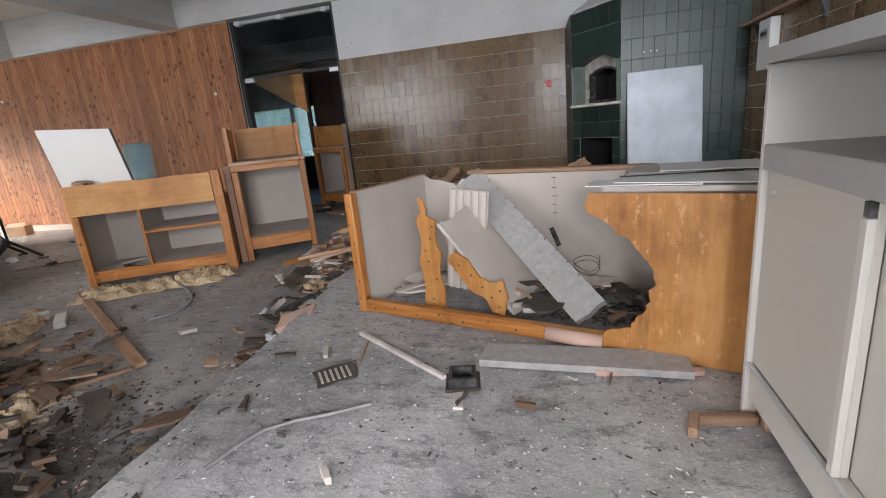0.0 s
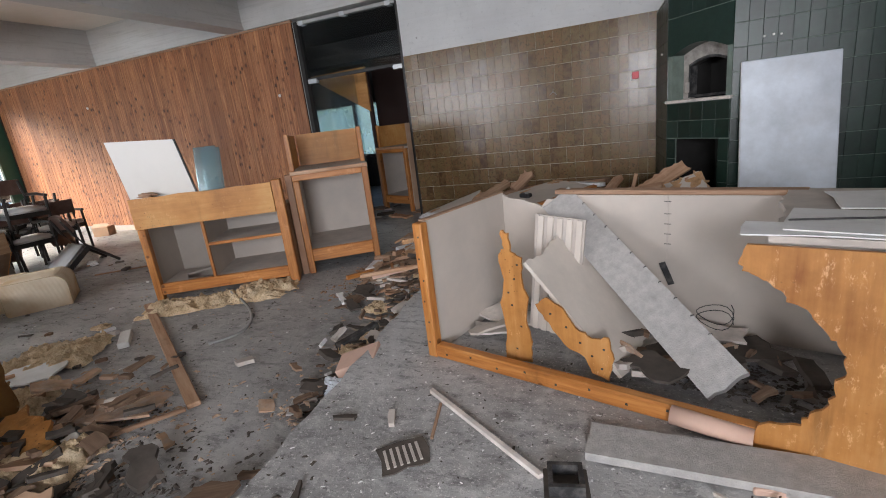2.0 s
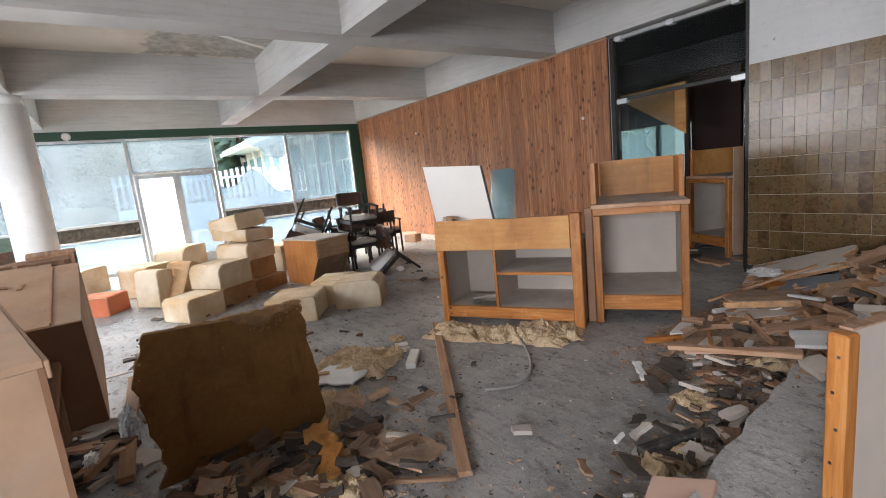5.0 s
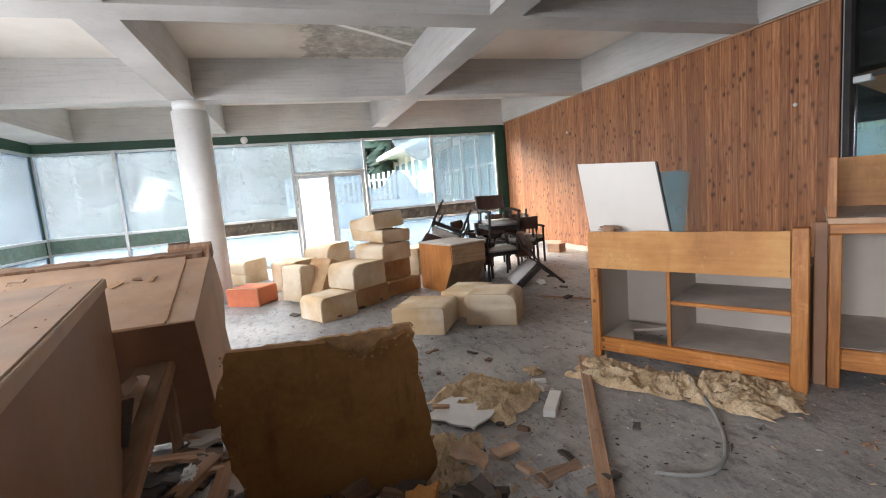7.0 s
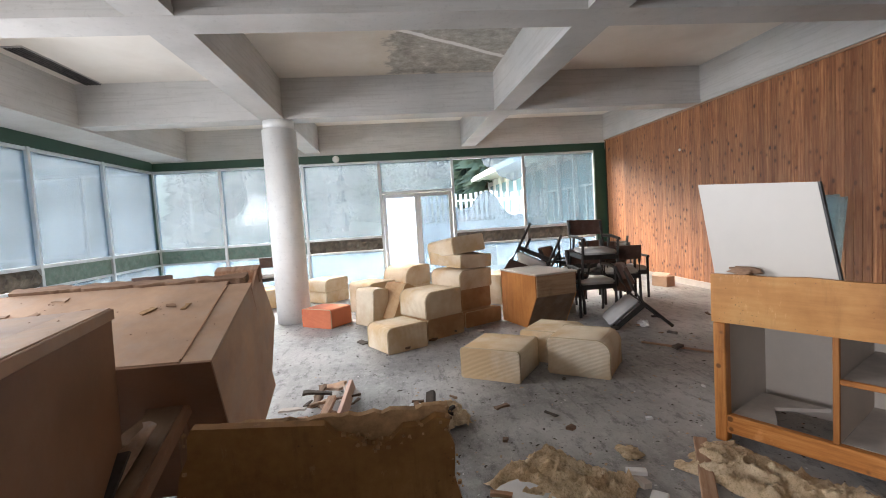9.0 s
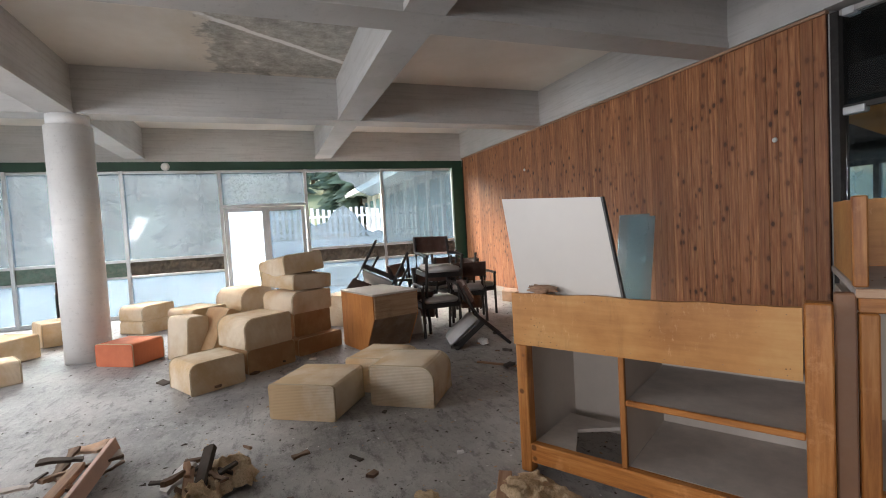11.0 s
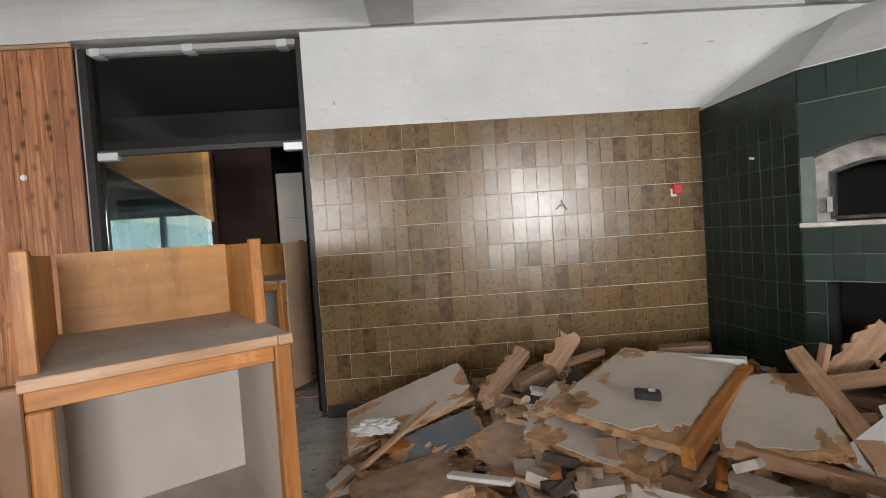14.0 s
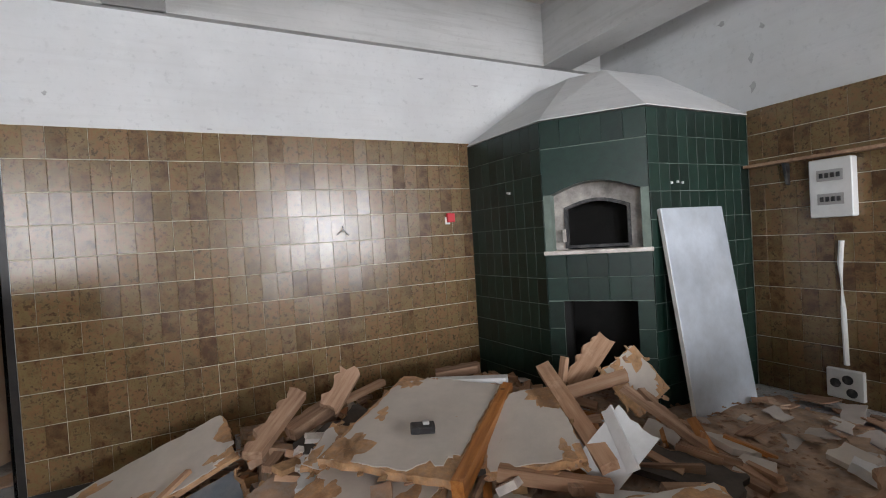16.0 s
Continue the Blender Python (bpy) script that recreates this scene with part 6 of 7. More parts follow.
part("frame", box(-0.75, 0.75, -0.11, 0.11, 0, 0.008), M_SHELFGREY, vent)
for i in range(5):
    part("slat", box(-0.72, 0.72, -0.09 + i * 0.04, -0.068 + i * 0.04, -0.012, -0.001), M_BLACKPLASTIC, vent)

# ---- rubble heap before the tiled wall ----


def heap(x, y):
    """Height of the rubble at a place."""
    base = PLAT if x > edge_x(y) else 0.0
    f = math.exp(-((x + 0.75) / 1.05) ** 2 - ((y - 5.25) / 0.95) ** 2)
    g = 0.55 * math.exp(-((x + 2.1) / 0.6) ** 2 - ((y - 5.55) / 0.7) ** 2)
    e = max(0.0, min(1.0, (x + 2.9) / 0.5, (y - 3.42 + 0.28 * (x + 1.0)) / 0.45, (1.5 - x) / 0.6))
    lump = 0.75 + 0.5 * noise.noise((x * 2.3, y * 2.3, 1.0)) + 0.3 * noise.noise((x * 6, y * 6, 4.0))
    return base + (0.30 * max(f, 0.14) + 0.2 * g * (1 - f)) * e * lump


hp = bmesh.new()
nx, ny = 84, 60
gr = [[hp.verts.new((-2.95 + 4.5 * i / nx, 3.3 + 3.13 * j / ny, heap(-2.95 + 4.5 * i / nx, 3.3 + 3.13 * j / ny) - 0.012)) for j in range(ny + 1)] for i in range(nx + 1)]
for i in range(nx):
    for j in range(ny):
        hp.faces.new((gr[i][j], gr[i + 1][j], gr[i + 1][j + 1], gr[i][j + 1]))
solid("rubble_heap", hp, M_RUBBLE, "heap of brown dirt and splinters under broken boards", "rubble", "", None, "stuff")

SG = "broken boards in the heap"
LAB = {
    "G": (M_FACE, "broken board with a dusty grey face"), "R": (M_RAW, "split raw pine batten"), "O": (M_OLDWOOD, "dirty brown batten"),
    "W": (M_WHITEBIT, "broken white laminated board"), "H": (M_OLDSHEET, "broken weathered brown sheet"), "D": (M_CHIPDARK, "dark burnt-looking board"),
    "P": (M_ORANGE_X, "splintered orange batten"), "B": (M_BLUEGREY, "buckled blue-grey sheet"),
}
KEYBOARDS = (
    ("G", (-1.44, 4.84, 0.465), (-0.78, 5.44, 0.56), 0.62, 0.035, 2, 0.011),
    ("P", (-1.22, 4.585, 0.445), (-0.56, 5.185, 0.545), 0.05, 0.085, 0, 0.006),
    ("G", (-1.57, 4.78, 0.365), (-1.18, 5.12, 0.42), 0.58, 0.05, 0, 0.011),
    ("G", (-2.72, 5.78, 0.15), (-1.96, 5.86, 0.40), 0.46, 0.02, 11, 0.012),
    ("R", (-2.66, 5.58, 0.09), (-1.98, 5.66, 0.34), 0.03, 0.03, 0, 0.0),
    ("B", (-2.42, 5.40, 0.14), (-1.92, 5.46, 0.29), 0.30, 0.012, 8, 0.025),
    ("H", (-1.95, 5.10, 0.24), (-1.58, 5.28, 0.33), 0.34, 0.02, 10, 0.011),
    ("H", (-2.55, 4.95, 0.14), (-2.08, 5.1, 0.2), 0.44, 0.045, -4, 0.011),
    ("W", (-2.12, 5.0, 0.24), (-1.86, 4.78, 0.3), 0.05, 0.02, 0, 0.0),
    ("G", (-0.86, 4.56, 0.43), (-0.6, 5.08, 0.545), 0.42, 0.04, -6, 0.011),
    ("R", (-0.35, 5.13, 0.645), (-0.6, 4.42, 0.43), 0.08, 0.05, 20, 0.006),
    ("R", (-1.0, 4.65, 0.43), (-0.62, 4.40, 0.36), 0.05, 0.06, 0, 0.012),
    ("W", (-0.62, 4.5, 0.36), (-0.42, 4.42, 0.58), 0.2, 0.015, 50, 0.012),
    ("W", (-0.72, 4.36, 0.36), (-0.28, 4.1, 0.3), 0.22, 0.015, -8, 0.012),
    ("W", (-0.50, 4.52, 0.62), (-0.53, 4.36, 0.42), 0.06, 0.012, 70, 0.006),
    ("D", (-0.35, 4.74, 0.34), (-0.05, 4.2, 0.27), 0.26, 0.03, 0, 0.01),
    ("O", (0.18, 4.66, 0.25), (0.15, 4.2, 0.22), 0.14, 0.03, 4, 0.008),
    ("R", (-0.16, 5.12, 0.5), (0.2, 5.2, 0.72), 0.13, 0.025, 48, 0.02),
    ("G", (0.06, 4.97, 0.45), (0.37, 5.0, 0.55), 0.32, 0.012, 55, 0.012),
    ("O", (-0.12, 4.78, 0.58), (0.13, 4.5, 0.3), 0.05, 0.035, 20, 0.012),
    ("O", (0.05, 4.82, 0.52), (0.12, 4.52, 0.28), 0.05, 0.035, 0, 0.012),
    ("R", (-0.32, 5.0, 0.52), (0.0, 4.85, 0.6), 0.07, 0.02, 60, 0.012),
    ("R", (-0.25, 5.12, 0.45), (-0.2, 5.12, 0.68), 0.05, 0.03, 0, 0.0),
    ("O", (-1.87, 5.48, 0.42), (-1.58, 5.84, 0.56), 0.09, 0.05, 15, 0.008),
    ("O", (-1.68, 5.62, 0.42), (-1.34, 5.78, 0.5), 0.1, 0.06, 0, 0.012),
    ("O", (-1.48, 5.6, 0.5), (-1.3, 5.72, 0.66), 0.12, 0.04, 30, 0.018),
    ("R", (-1.42, 5.72, 0.48), (-1.06, 5.86, 0.52), 0.05, 0.035, 0, 0.008),
    ("D", (-1.66, 5.4, 0.4), (-1.25, 5.6, 0.46), 0.14, 0.03, 8, 0.02),
    ("G", (-1.62, 5.18, 0.38), (-1.42, 5.38, 0.47), 0.18, 0.03, 10, 0.011),
    ("W", (-0.86, 5.58, 0.55), (-0.5, 5.28, 0.57), 0.07, 0.035, 0, 0.006),
    ("O", (-0.72, 5.78, 0.52), (-0.48, 5.66, 0.55), 0.1, 0.05, 0, 0.01),
    ("R", (-2.80, 5.14, 0.04), (-2.16, 5.68, 0.33), 0.03, 0.02, 0, 0.006),
    ("O", (-2.05, 4.35, 0.16), (-1.16, 5.0, 0.4), 0.12, 0.02, 5, 0.01),
    ("G", (-2.45, 4.72, 0.06), (-1.98, 5.02, 0.16), 0.36, 0.03, -3, 0.011),
    ("W", (-1.75, 3.92, 0.3), (-1.45, 4.05, 0.32), 0.2, 0.02, 5, 0.011),
    ("H", (-1.5, 3.95, 0.34), (-0.9, 3.75, 0.4), 0.25, 0.02, -4, 0.011),
    ("G", (-1.2, 4.2, 0.4), (-0.45, 3.95, 0.42), 0.34, 0.025, 4, 0.011),
    ("O", (-0.6, 3.6, 0.34), (0.3, 3.8, 0.4), 0.15, 0.03, 0, 0.01),
    ("D", (-0.1, 3.5, 0.32), (0.6, 3.3, 0.34), 0.2, 0.03, 8, 0.02),
)


def slab(p, q, w, t, mat, label, roll, seed):
    """A broken board: a ragged brown core under a facing that has split away from its edges."""
    rng = random.Random(seed)
    L = math.dist(p, q)
    ob = thing("broken_board", along(p, q, roll) @ pose(0, -w / 2, -t / 2), label, "board", SG)
    part("core", prism(torn(L, w, 0.011, rng, rng.choice(("lr", "lrb", "lrt", "lrtb")), 0.03), t), M_CORE, ob)
    a, b, c, d = (rng.choice((0.003, 0.006, 0.02)) for _ in range(4))
    fl, fw = L - a - b, w - c - d
    bites = [(rng.choice((0.0, fl)), rng.choice((0.0, fw, fw * rng.random())), rng.uniform(0.06, 0.17)) for _ in range(2 if L * w > 0.1 else 1)]
    skin = []
    for x, y in torn(fl, fw, 0.006, rng, "lrbt", 0.022):
        for bx, by, br in bites:
            far = math.hypot(x - bx, y - by)
            if far < br:
                into = math.sqrt(br * br - far * far) * rng.uniform(0.6, 1.0) * 0.8
                cx, cy = fl / 2 - x, fw / 2 - y
                away = math.hypot(cx, cy) or 1.0
                x, y = x + cx / away * into, y + cy / away * into
        skin.append((x, y))
    part("facing", prism(skin, 0.005), mat, ob, "dusty grey facing peeled off at the corners", pose(a, c, t + 0.0005))
    for _ in range(0 if mat != M_FACE else 4 if L * w > 0.2 else 2):
        n, rad = 26, rng.uniform(0.035, 0.1) * min(1.0, w / 0.35)
        ph = rng.uniform(0, 6)
        blob = []
        for i in range(n):
            ang = 2 * math.pi * i / n
            rr = rad * (0.75 + 0.3 * math.sin(2 * ang + ph) + 0.2 * math.sin(5 * ang + 2 * ph) + rng.uniform(-0.12, 0.12))
            blob.append((rr * 1.7 * math.cos(ang), rr * math.sin(ang)))
        pu, pv = rng.choice((rng.uniform(0.1, 0.9) * L, 0.12 * L, 0.88 * L)), rng.choice((0.16, 0.84)) * w
        blob = [(min(L - 0.006, max(0.006, pu + x)), min(w - 0.006, max(0.006, pv + y))) for x, y in blob]
        part("peeled_patch", prism(blob, 0.0012), M_CORE, ob, "bare brown patch where the facing has peeled", pose(0, 0, t + 0.0052))
    for _ in range(26):
        u, v = rng.choice(((rng.uniform(0, L), rng.choice((0.0, w))), (rng.choice((0.0, L)), rng.uniform(0, w))))
        s = rng.uniform(0.012, 0.045)
        part("splinter", prism(torn(s, s * 0.5, 0.006, rng, "lrtb", 0.012), 0.006), rng.choice((M_TORN, M_CORE, M_RAW)), ob, "", pose(u - s / 2, v - s / 4, t * rng.uniform(0.1, 0.95), rng.uniform(-25, 25), rng.uniform(-25, 25), rng.uniform(0, 360)))


M_CORE = simple("brown_board_core", (0.5, 0.29, 0.145), 0.95, 0.5, 14, dust=0.25, bump=0.9)
for i, (k, p, q, w, t, rl, rg) in enumerate(KEYBOARDS):
    mat, lab = LAB[k]
    lift = max(0.0, max(heap(*p[:2]) - p[2], heap(*q[:2]) - q[2])) * 0.6
    p, q = (p[0], p[1], p[2] + lift), (q[0], q[1], q[2] + lift)
    if k in "GBH" and w > 0.15:
        slab(p, q, w, t, mat, lab + ", brown core torn open", rl, 200 + i)
    else:
        plank("broken_board", p, q, w, t, mat, lab + " lying in the rubble heap", "board", rl, max(rg, 0.022) if k in "OD" else rg, SG, 200 + i)

hrng = random.Random(77)
kinds = "RROGPOROWGORGPHR"
n = 0
while n < 330:
    x, y = hrng.uniform(-2.7, 1.3 if n % 3 else -0.9), hrng.uniform(3.55, 6.3)
    d = ((x + 0.8) / 1.7) ** 2 + ((y - 5.2) / 1.1) ** 2
    if d > 1 and hrng.random() < 0.72 or (x > -0.05 and y > 5.0) or (x > 0.0 and y > 5.0 - x) or y < 3.55 - 0.28 * (x + 1.0):
        continue
    z = heap(x, y)
    k = kinds[n % len(kinds)]
    mat, lab = LAB[k]
    L = hrng.uniform(0.07, 0.42) * (0.7 if k in "GHW" else 1)
    w = hrng.uniform(0.02, 0.06) if k in "RPO" else hrng.uniform(0.07, 0.2)
    a, up = hrng.uniform(0, math.pi), hrng.uniform(-0.16, 0.22)
    dx, dy = math.cos(a) * L / 2, math.sin(a) * L / 2
    t = hrng.uniform(0.012, 0.05)
    zz = max(z, (heap(x - dx, y - dy) + heap(x + dx, y + dy)) / 2) + t / 2 + 0.004
    plank("wood_scrap", (x - dx, y - dy, zz - up * L / 2), (x + dx, y + dy, zz + up * L / 2), w, t, mat, lab + " among the rubble", "scrap", hrng.uniform(-25, 25), 0.014, "scraps in the heap", 300 + n)
    n += 1
for i in range(150):
    x, y = hrng.uniform(-2.3, -0.9), hrng.uniform(4.5, 6.15)
    L, a = hrng.uniform(0.04, 0.15), hrng.uniform(0, math.pi)
    t = hrng.uniform(0.015, 0.04)
    dx, dy = math.cos(a) * L / 2, math.sin(a) * L / 2
    zz = heap(x, y) + t / 2 + hrng.uniform(0.0, 0.07)
    plank("wood_chunk", (x - dx, y - dy, zz - hrng.uniform(-0.03, 0.03)), (x + dx, y + dy, zz + hrng.uniform(-0.03, 0.03)), hrng.uniform(0.03, 0.09), t, hrng.choice((M_OLDWOOD, M_CORE, M_TORN, M_OLDSHEET, M_GREYBOARD, M_CHIPDARK)), "small splintered chunk of wood among the rubble", "chunk", hrng.uniform(-40, 40), 0.012, "chunks in the heap", 700 + i)
for i in range(46):
    x, y = hrng.uniform(0.35, 1.45), hrng.uniform(3.6, 4.85)
    w = hrng.uniform(0.06, 0.24)
    bm = prism(torn(w, w * hrng.uniform(0.4, 0.8), 0.02, hrng), 0.008)
    solid("veneer_flake", bm, (M_OLDWOOD, M_RUBBLE, M_DUSTTOP)[i % 3], "curled brown flake on the platform", "flake", "flakes by the oven", pose(x, y, heap(x, y) + 0.012, hrng.uniform(-14, 14), hrng.uniform(-14, 14), hrng.uniform(0, 360)))
toy = thing("broken_switch", pose(-1.19, 4.96, 0.54, 3, -7, 70), "black broken electrical switch on a grey board", "switch")
part("case", box(-0.03, 0.03, -0.055, 0.055, 0, 0.035, 0.005), M_BLACKPLASTIC, toy)
part("lever", box(-0.012, 0.012, -0.03, 0.0, 0.036, 0.052, 0.003), M_SHELFGREY, toy)

# ---- litter on the floor ----


def wool(cx, cy, lx, ly, h, yaw, z, seed, label="torn lump of yellow mineral wool on the floor"):
    """A torn lumpy mat of mineral wool."""
    bm = bmesh.new()
    n, k = max(10, int(lx / 0.012)), max(8, int(ly / 0.012))
    g = []
    for i in range(n + 1):
        row = []
        for j in range(k + 1):
            u, v = i / n, j / k
            edge = min(u, 1 - u, v, 1 - v)
            rag = 0.06 * noise.noise((u * 7 + seed, v * 7, seed))
            e = max(0.0, min(1.0, (edge + rag) * 9))
            x, y = (u - 0.5) * lx + 0.05 * noise.noise((u * 5, v * 5, seed + 9)), (v - 0.5) * ly + 0.05 * noise.noise((u * 5, v * 5, seed + 19))
            q = Vector((x * 16, y * 16, seed))
            hh = 0.72 * h * e * (0.85 - 0.9 * abs(noise.noise(q * 0.6)) - 0.5 * abs(noise.noise(q * 1.3 + Vector((3, 7, 1)))) + 0.24 * noise.noise(q * 3.1) + 0.07 * noise.noise(q * 6.5) + 0.35 * noise.noise(q * 0.3))
            row.append(bm.verts.new((x, y, max(0.0, hh))))
        g.append(row)
    for i in range(n):
        for j in range(k):
            bm.faces.new((g[i][j], g[i + 1][j], g[i + 1][j + 1], g[i][j + 1]))
    dead = [f for f in bm.faces if all(v.co.z < 0.002 for v in f.verts)]
    bmesh.ops.delete(bm, geom=dead, context="FACES")
    return solid("mineral_wool", bm, M_WOOL, label, "insulation", "mineral wool", pose(cx, cy, z, 0, 0, yaw), smooth=True)


wool(-3.72, 3.36, 1.25, 0.34, 0.12, 30, 0.004, 1, "torn strip of yellow mineral wool before the counter")
wool(-3.42, 3.72, 0.55, 0.4, 0.13, 40, 0.004, 2)
wool(-4.15, 3.28, 0.4, 0.25, 0.06, 10, 0.004, 3)
wool(-3.42, 1.74, 0.2, 0.16, 0.16, 20, 0.004, 14)
wool(-4.82, 1.66, 0.22, 0.15, 0.14, 60, 0.03, 15)
wool(-4.12, 2.27, 0.62, 0.5, 0.14, 35, 0.004, 4)
wool(-3.62, 1.86, 0.3, 0.2, 0.14, 60, 0.004, 5)
wool(-2.78, 1.42, 0.5, 0.34, 0.16, 20, 0.01, 6)
wool(-3.02, 1.18, 0.4, 0.3, 0.14, 70, 0.01, 7)
wool(-5.05, 1.80, 0.36, 0.24, 0.12, 15, 0.02, 8)
wool(-2.02, 3.42, 0.3, 0.2, 0.08, 80, 0.02, 9)
wool(-1.84, 2.78, 0.3, 0.16, 0.1, 75, 0.01, 10)
wool(-1.9, 4.1, 0.3, 0.25, 0.1, 15, 0.05, 11)
wool(-4.35, 2.75, 0.14, 0.1, 0.05, 0, 0.003, 12)
wool(-2.42, 0.95, 0.4, 0.4, 0.15, 0, 0.01, 13)

plank("floor_batten", (-4.38, 3.20, 0.02), (-2.42, 2.02, 0.025), 0.07, 0.028, M_RAW, "long brown batten with nail holes lying on the floor", "batten")
plank("floor_batten", (-2.98, 1.22, 0.05), (-2.42, 1.97, 0.035), 0.028, 0.02, M_OLDWOOD, "narrow brown batten lying in the rubble", "batten")
plank("floor_batten", (-2.36, 3.70, 0.16), (-1.66, 3.80, 0.26), 0.05, 0.03, M_RAW, "pale pine batten lying on broken boards", "batten")
plank("floor_batten", (-2.30, 3.78, 0.12), (-1.72, 3.98, 0.22), 0.04, 0.03, M_PINK, "pinkish pine batten lying on broken boards", "batten")
plank("floor_batten", (-4.95, 1.06, 0.06), (-5.66, 1.10, 0.1), 0.09, 0.035, M_PINK, "pale pine batten beside the tipped counter", "batten", roll=75)
plank("floor_batten", (-4.8, 0.92, 0.05), (-5.5, 0.96, 0.07), 0.06, 0.04, M_OLDWOOD, "brown batten beside the tipped counter", "batten")
plank("floor_batten", (-3.6, 0.70, 0.03), (-5.2, 0.79, 0.05), 0.08, 0.04, M_RAW, "long nailed batten behind the torn panel", "batten")
plank("floor_batten", (-3.5, 0.42, 0.2), (-4.3, 0.46, 0.58), 0.05, 0.05, M_OLIVE, "slanting reddish batten beside the long counter", "batten")
plank("torn_board", (-3.45, 0.3, 0.22), (-4.3, 0.36, 0.6), 0.2, 0.014, M_PEDBACK, "stained board sagging between the two counters", "board", rough=0.02, seed=12)
plank("torn_board", (-3.8, 0.33, 0.42), (-4.1, 0.36, 0.56), 0.08, 0.008, M_OLDSHEET, "pale torn sheet on the sagging board", "board", roll=6, rough=0.024, seed=13)
plank("torn_board", (-3.7, 0.36, 0.37), (-3.95, 0.33, 0.5), 0.05, 0.012, M_CHIPDARK, "dark splinter on the sagging board", "board", roll=-12, rough=0.014, seed=16)
plank("floor_batten", (-4.28, 0.42, 0.0), (-4.3, 0.42, 0.58), 0.05, 0.05, M_OLDWOOD, "upright batten holding the sagging board", "batten")
plank("floor_batten", (-3.52, 0.38, 0.0), (-3.5, 0.38, 0.19), 0.06, 0.05, M_OLDWOOD, "short upright batten under the sagging board", "batten")
plank("floor_batten", (-3.75, 0.5, 0.04), (-4.05, 0.66, 0.05), 0.08, 0.05, M_OLDWOOD, "reddish batten on the floor", "batten")
plank("floor_batten", (-3.22, 0.95, 0.04), (-3.0, 1.62, 0.05), 0.05, 0.035, M_OLDWOOD, "brown batten along the foot of the torn panel", "batten", rough=0.012)
plank("torn_board", (-3.2, 1.6, 0.13), (-2.8, 1.48, 0.06), 0.16, 0.022, M_PLYDARK, "torn orange-brown board on the scraps", "board", roll=14, rough=0.02, seed=5)
plank("torn_board", (-3.02, 1.78, 0.05), (-2.62, 1.97, 0.045), 0.26, 0.014, M_OLDSHEET, "broken greyish hardboard sheet on the floor", "board", roll=-3, rough=0.024, seed=6)
plank("torn_board", (-3.24, 1.76, 0.03), (-3.12, 1.96, 0.05), 0.05, 0.03, M_CHIPDARK, "dark split board beside the torn panel", "board", rough=0.015, seed=7)
plank("torn_board", (-2.95, 1.3, 0.1), (-2.62, 1.5, 0.07), 0.13, 0.02, M_OLDWOOD, "dirty brown board end on the scraps", "board", roll=-18, rough=0.02, seed=8)
plank("torn_board", (-2.75, 1.05, 0.09), (-2.4, 1.3, 0.06), 0.12, 0.02, M_HARDBOARD, "torn hardboard strip on the scraps", "board", roll=12, rough=0.022, seed=9)
plank("torn_board", (-5.16, 1.7, 0.16), (-4.86, 1.66, 0.04), 0.06, 0.035, M_CHIPDARK, "dark split plank in the small heap", "board", roll=20, rough=0.014, seed=10)
plank("torn_board", (-5.06, 1.6, 0.1), (-4.72, 1.62, 0.03), 0.05, 0.03, M_OLDWOOD, "brown split plank in the small heap", "board", roll=-15, rough=0.014, seed=11)
plank("white_block", (-3.92, 2.68, 0.025), (-3.70, 2.50, 0.025), 0.075, 0.045, M_WHITEPLASTIC, "white foam block on the floor", "block")
plank("black_pipe", (-1.95, 2.70, 0.05), (-1.83, 3.0, 0.07), 0.05, 0.05, M_BLACKPLASTIC, "short black pipe at the platform edge", "pipe")
plank("platform_board", (-0.37, 1.955, PLAT + 0.025), (0.46, 1.925, PLAT + 0.025), 0.165, 0.03, M_MOTTLED, "grey dusty shelf board lying on the platform", "board", rough=0.004)
plank("platform_stick", (-1.05, 2.15, PLAT + 0.014), (-0.5, 1.76, PLAT + 0.014), 0.019, 0.018, M_GREYBOARD, "thin pale stick on the platform", "stick", rough=0.006)
plank("platform_stick", (0.1, 1.86, PLAT + 0.014), (0.5, 1.90, PLAT + 0.014), 0.03, 0.024, M_PINK, "thin pinkish strip on the platform", "stick")
solid("cardboard_tube", tube([(-0.1, 2.13, PLAT + 0.05), (0.14, 2.06, PLAT + 0.04)], 0.034, 14), M_PINK, "pale pink cardboard tube beside the bar box", "tube", smooth=True)
solid("bent_strip", tube([(-1.16, 1.14, PLAT + 0.008), (-1.13, 1.25, PLAT + 0.008), (-1.08, 1.35, PLAT + 0.01), (-0.99, 1.42, PLAT + 0.009), (-0.88, 1.47, PLAT + 0.01), (-0.74, 1.55, PLAT + 0.012)], 0.007, 6), M_GREYPIPE, "bent dusty grey strip lying on the platform", "strip")
plank("thin_lath", (-0.98, 2.08, PLAT + 0.006), (-0.93, 1.86, PLAT + 0.006), 0.012, 0.01, M_OLDWOOD, "thin lath on the platform", "lath")
plank("wood_block", (-1.72, 2.41, 0.10), (-1.5, 2.47, 0.17), 0.16, 0.07, M_PINK, "pale wooden block under the platform edge", "block", roll=8)
plank("wall_bracket", (0.40, 1.58, PLAT + 0.02), (0.58, 1.60, PLAT + 0.02), 0.03, 0.035, M_OLDWOOD, "rusty angle bracket on the platform", "bracket")
plank("wall_bracket", (0.40, 1.60, PLAT + 0.02), (0.37, 1.50, PLAT + 0.02), 0.03, 0.035, M_OLDWOOD, "rusty angle bracket on the platform", "bracket")

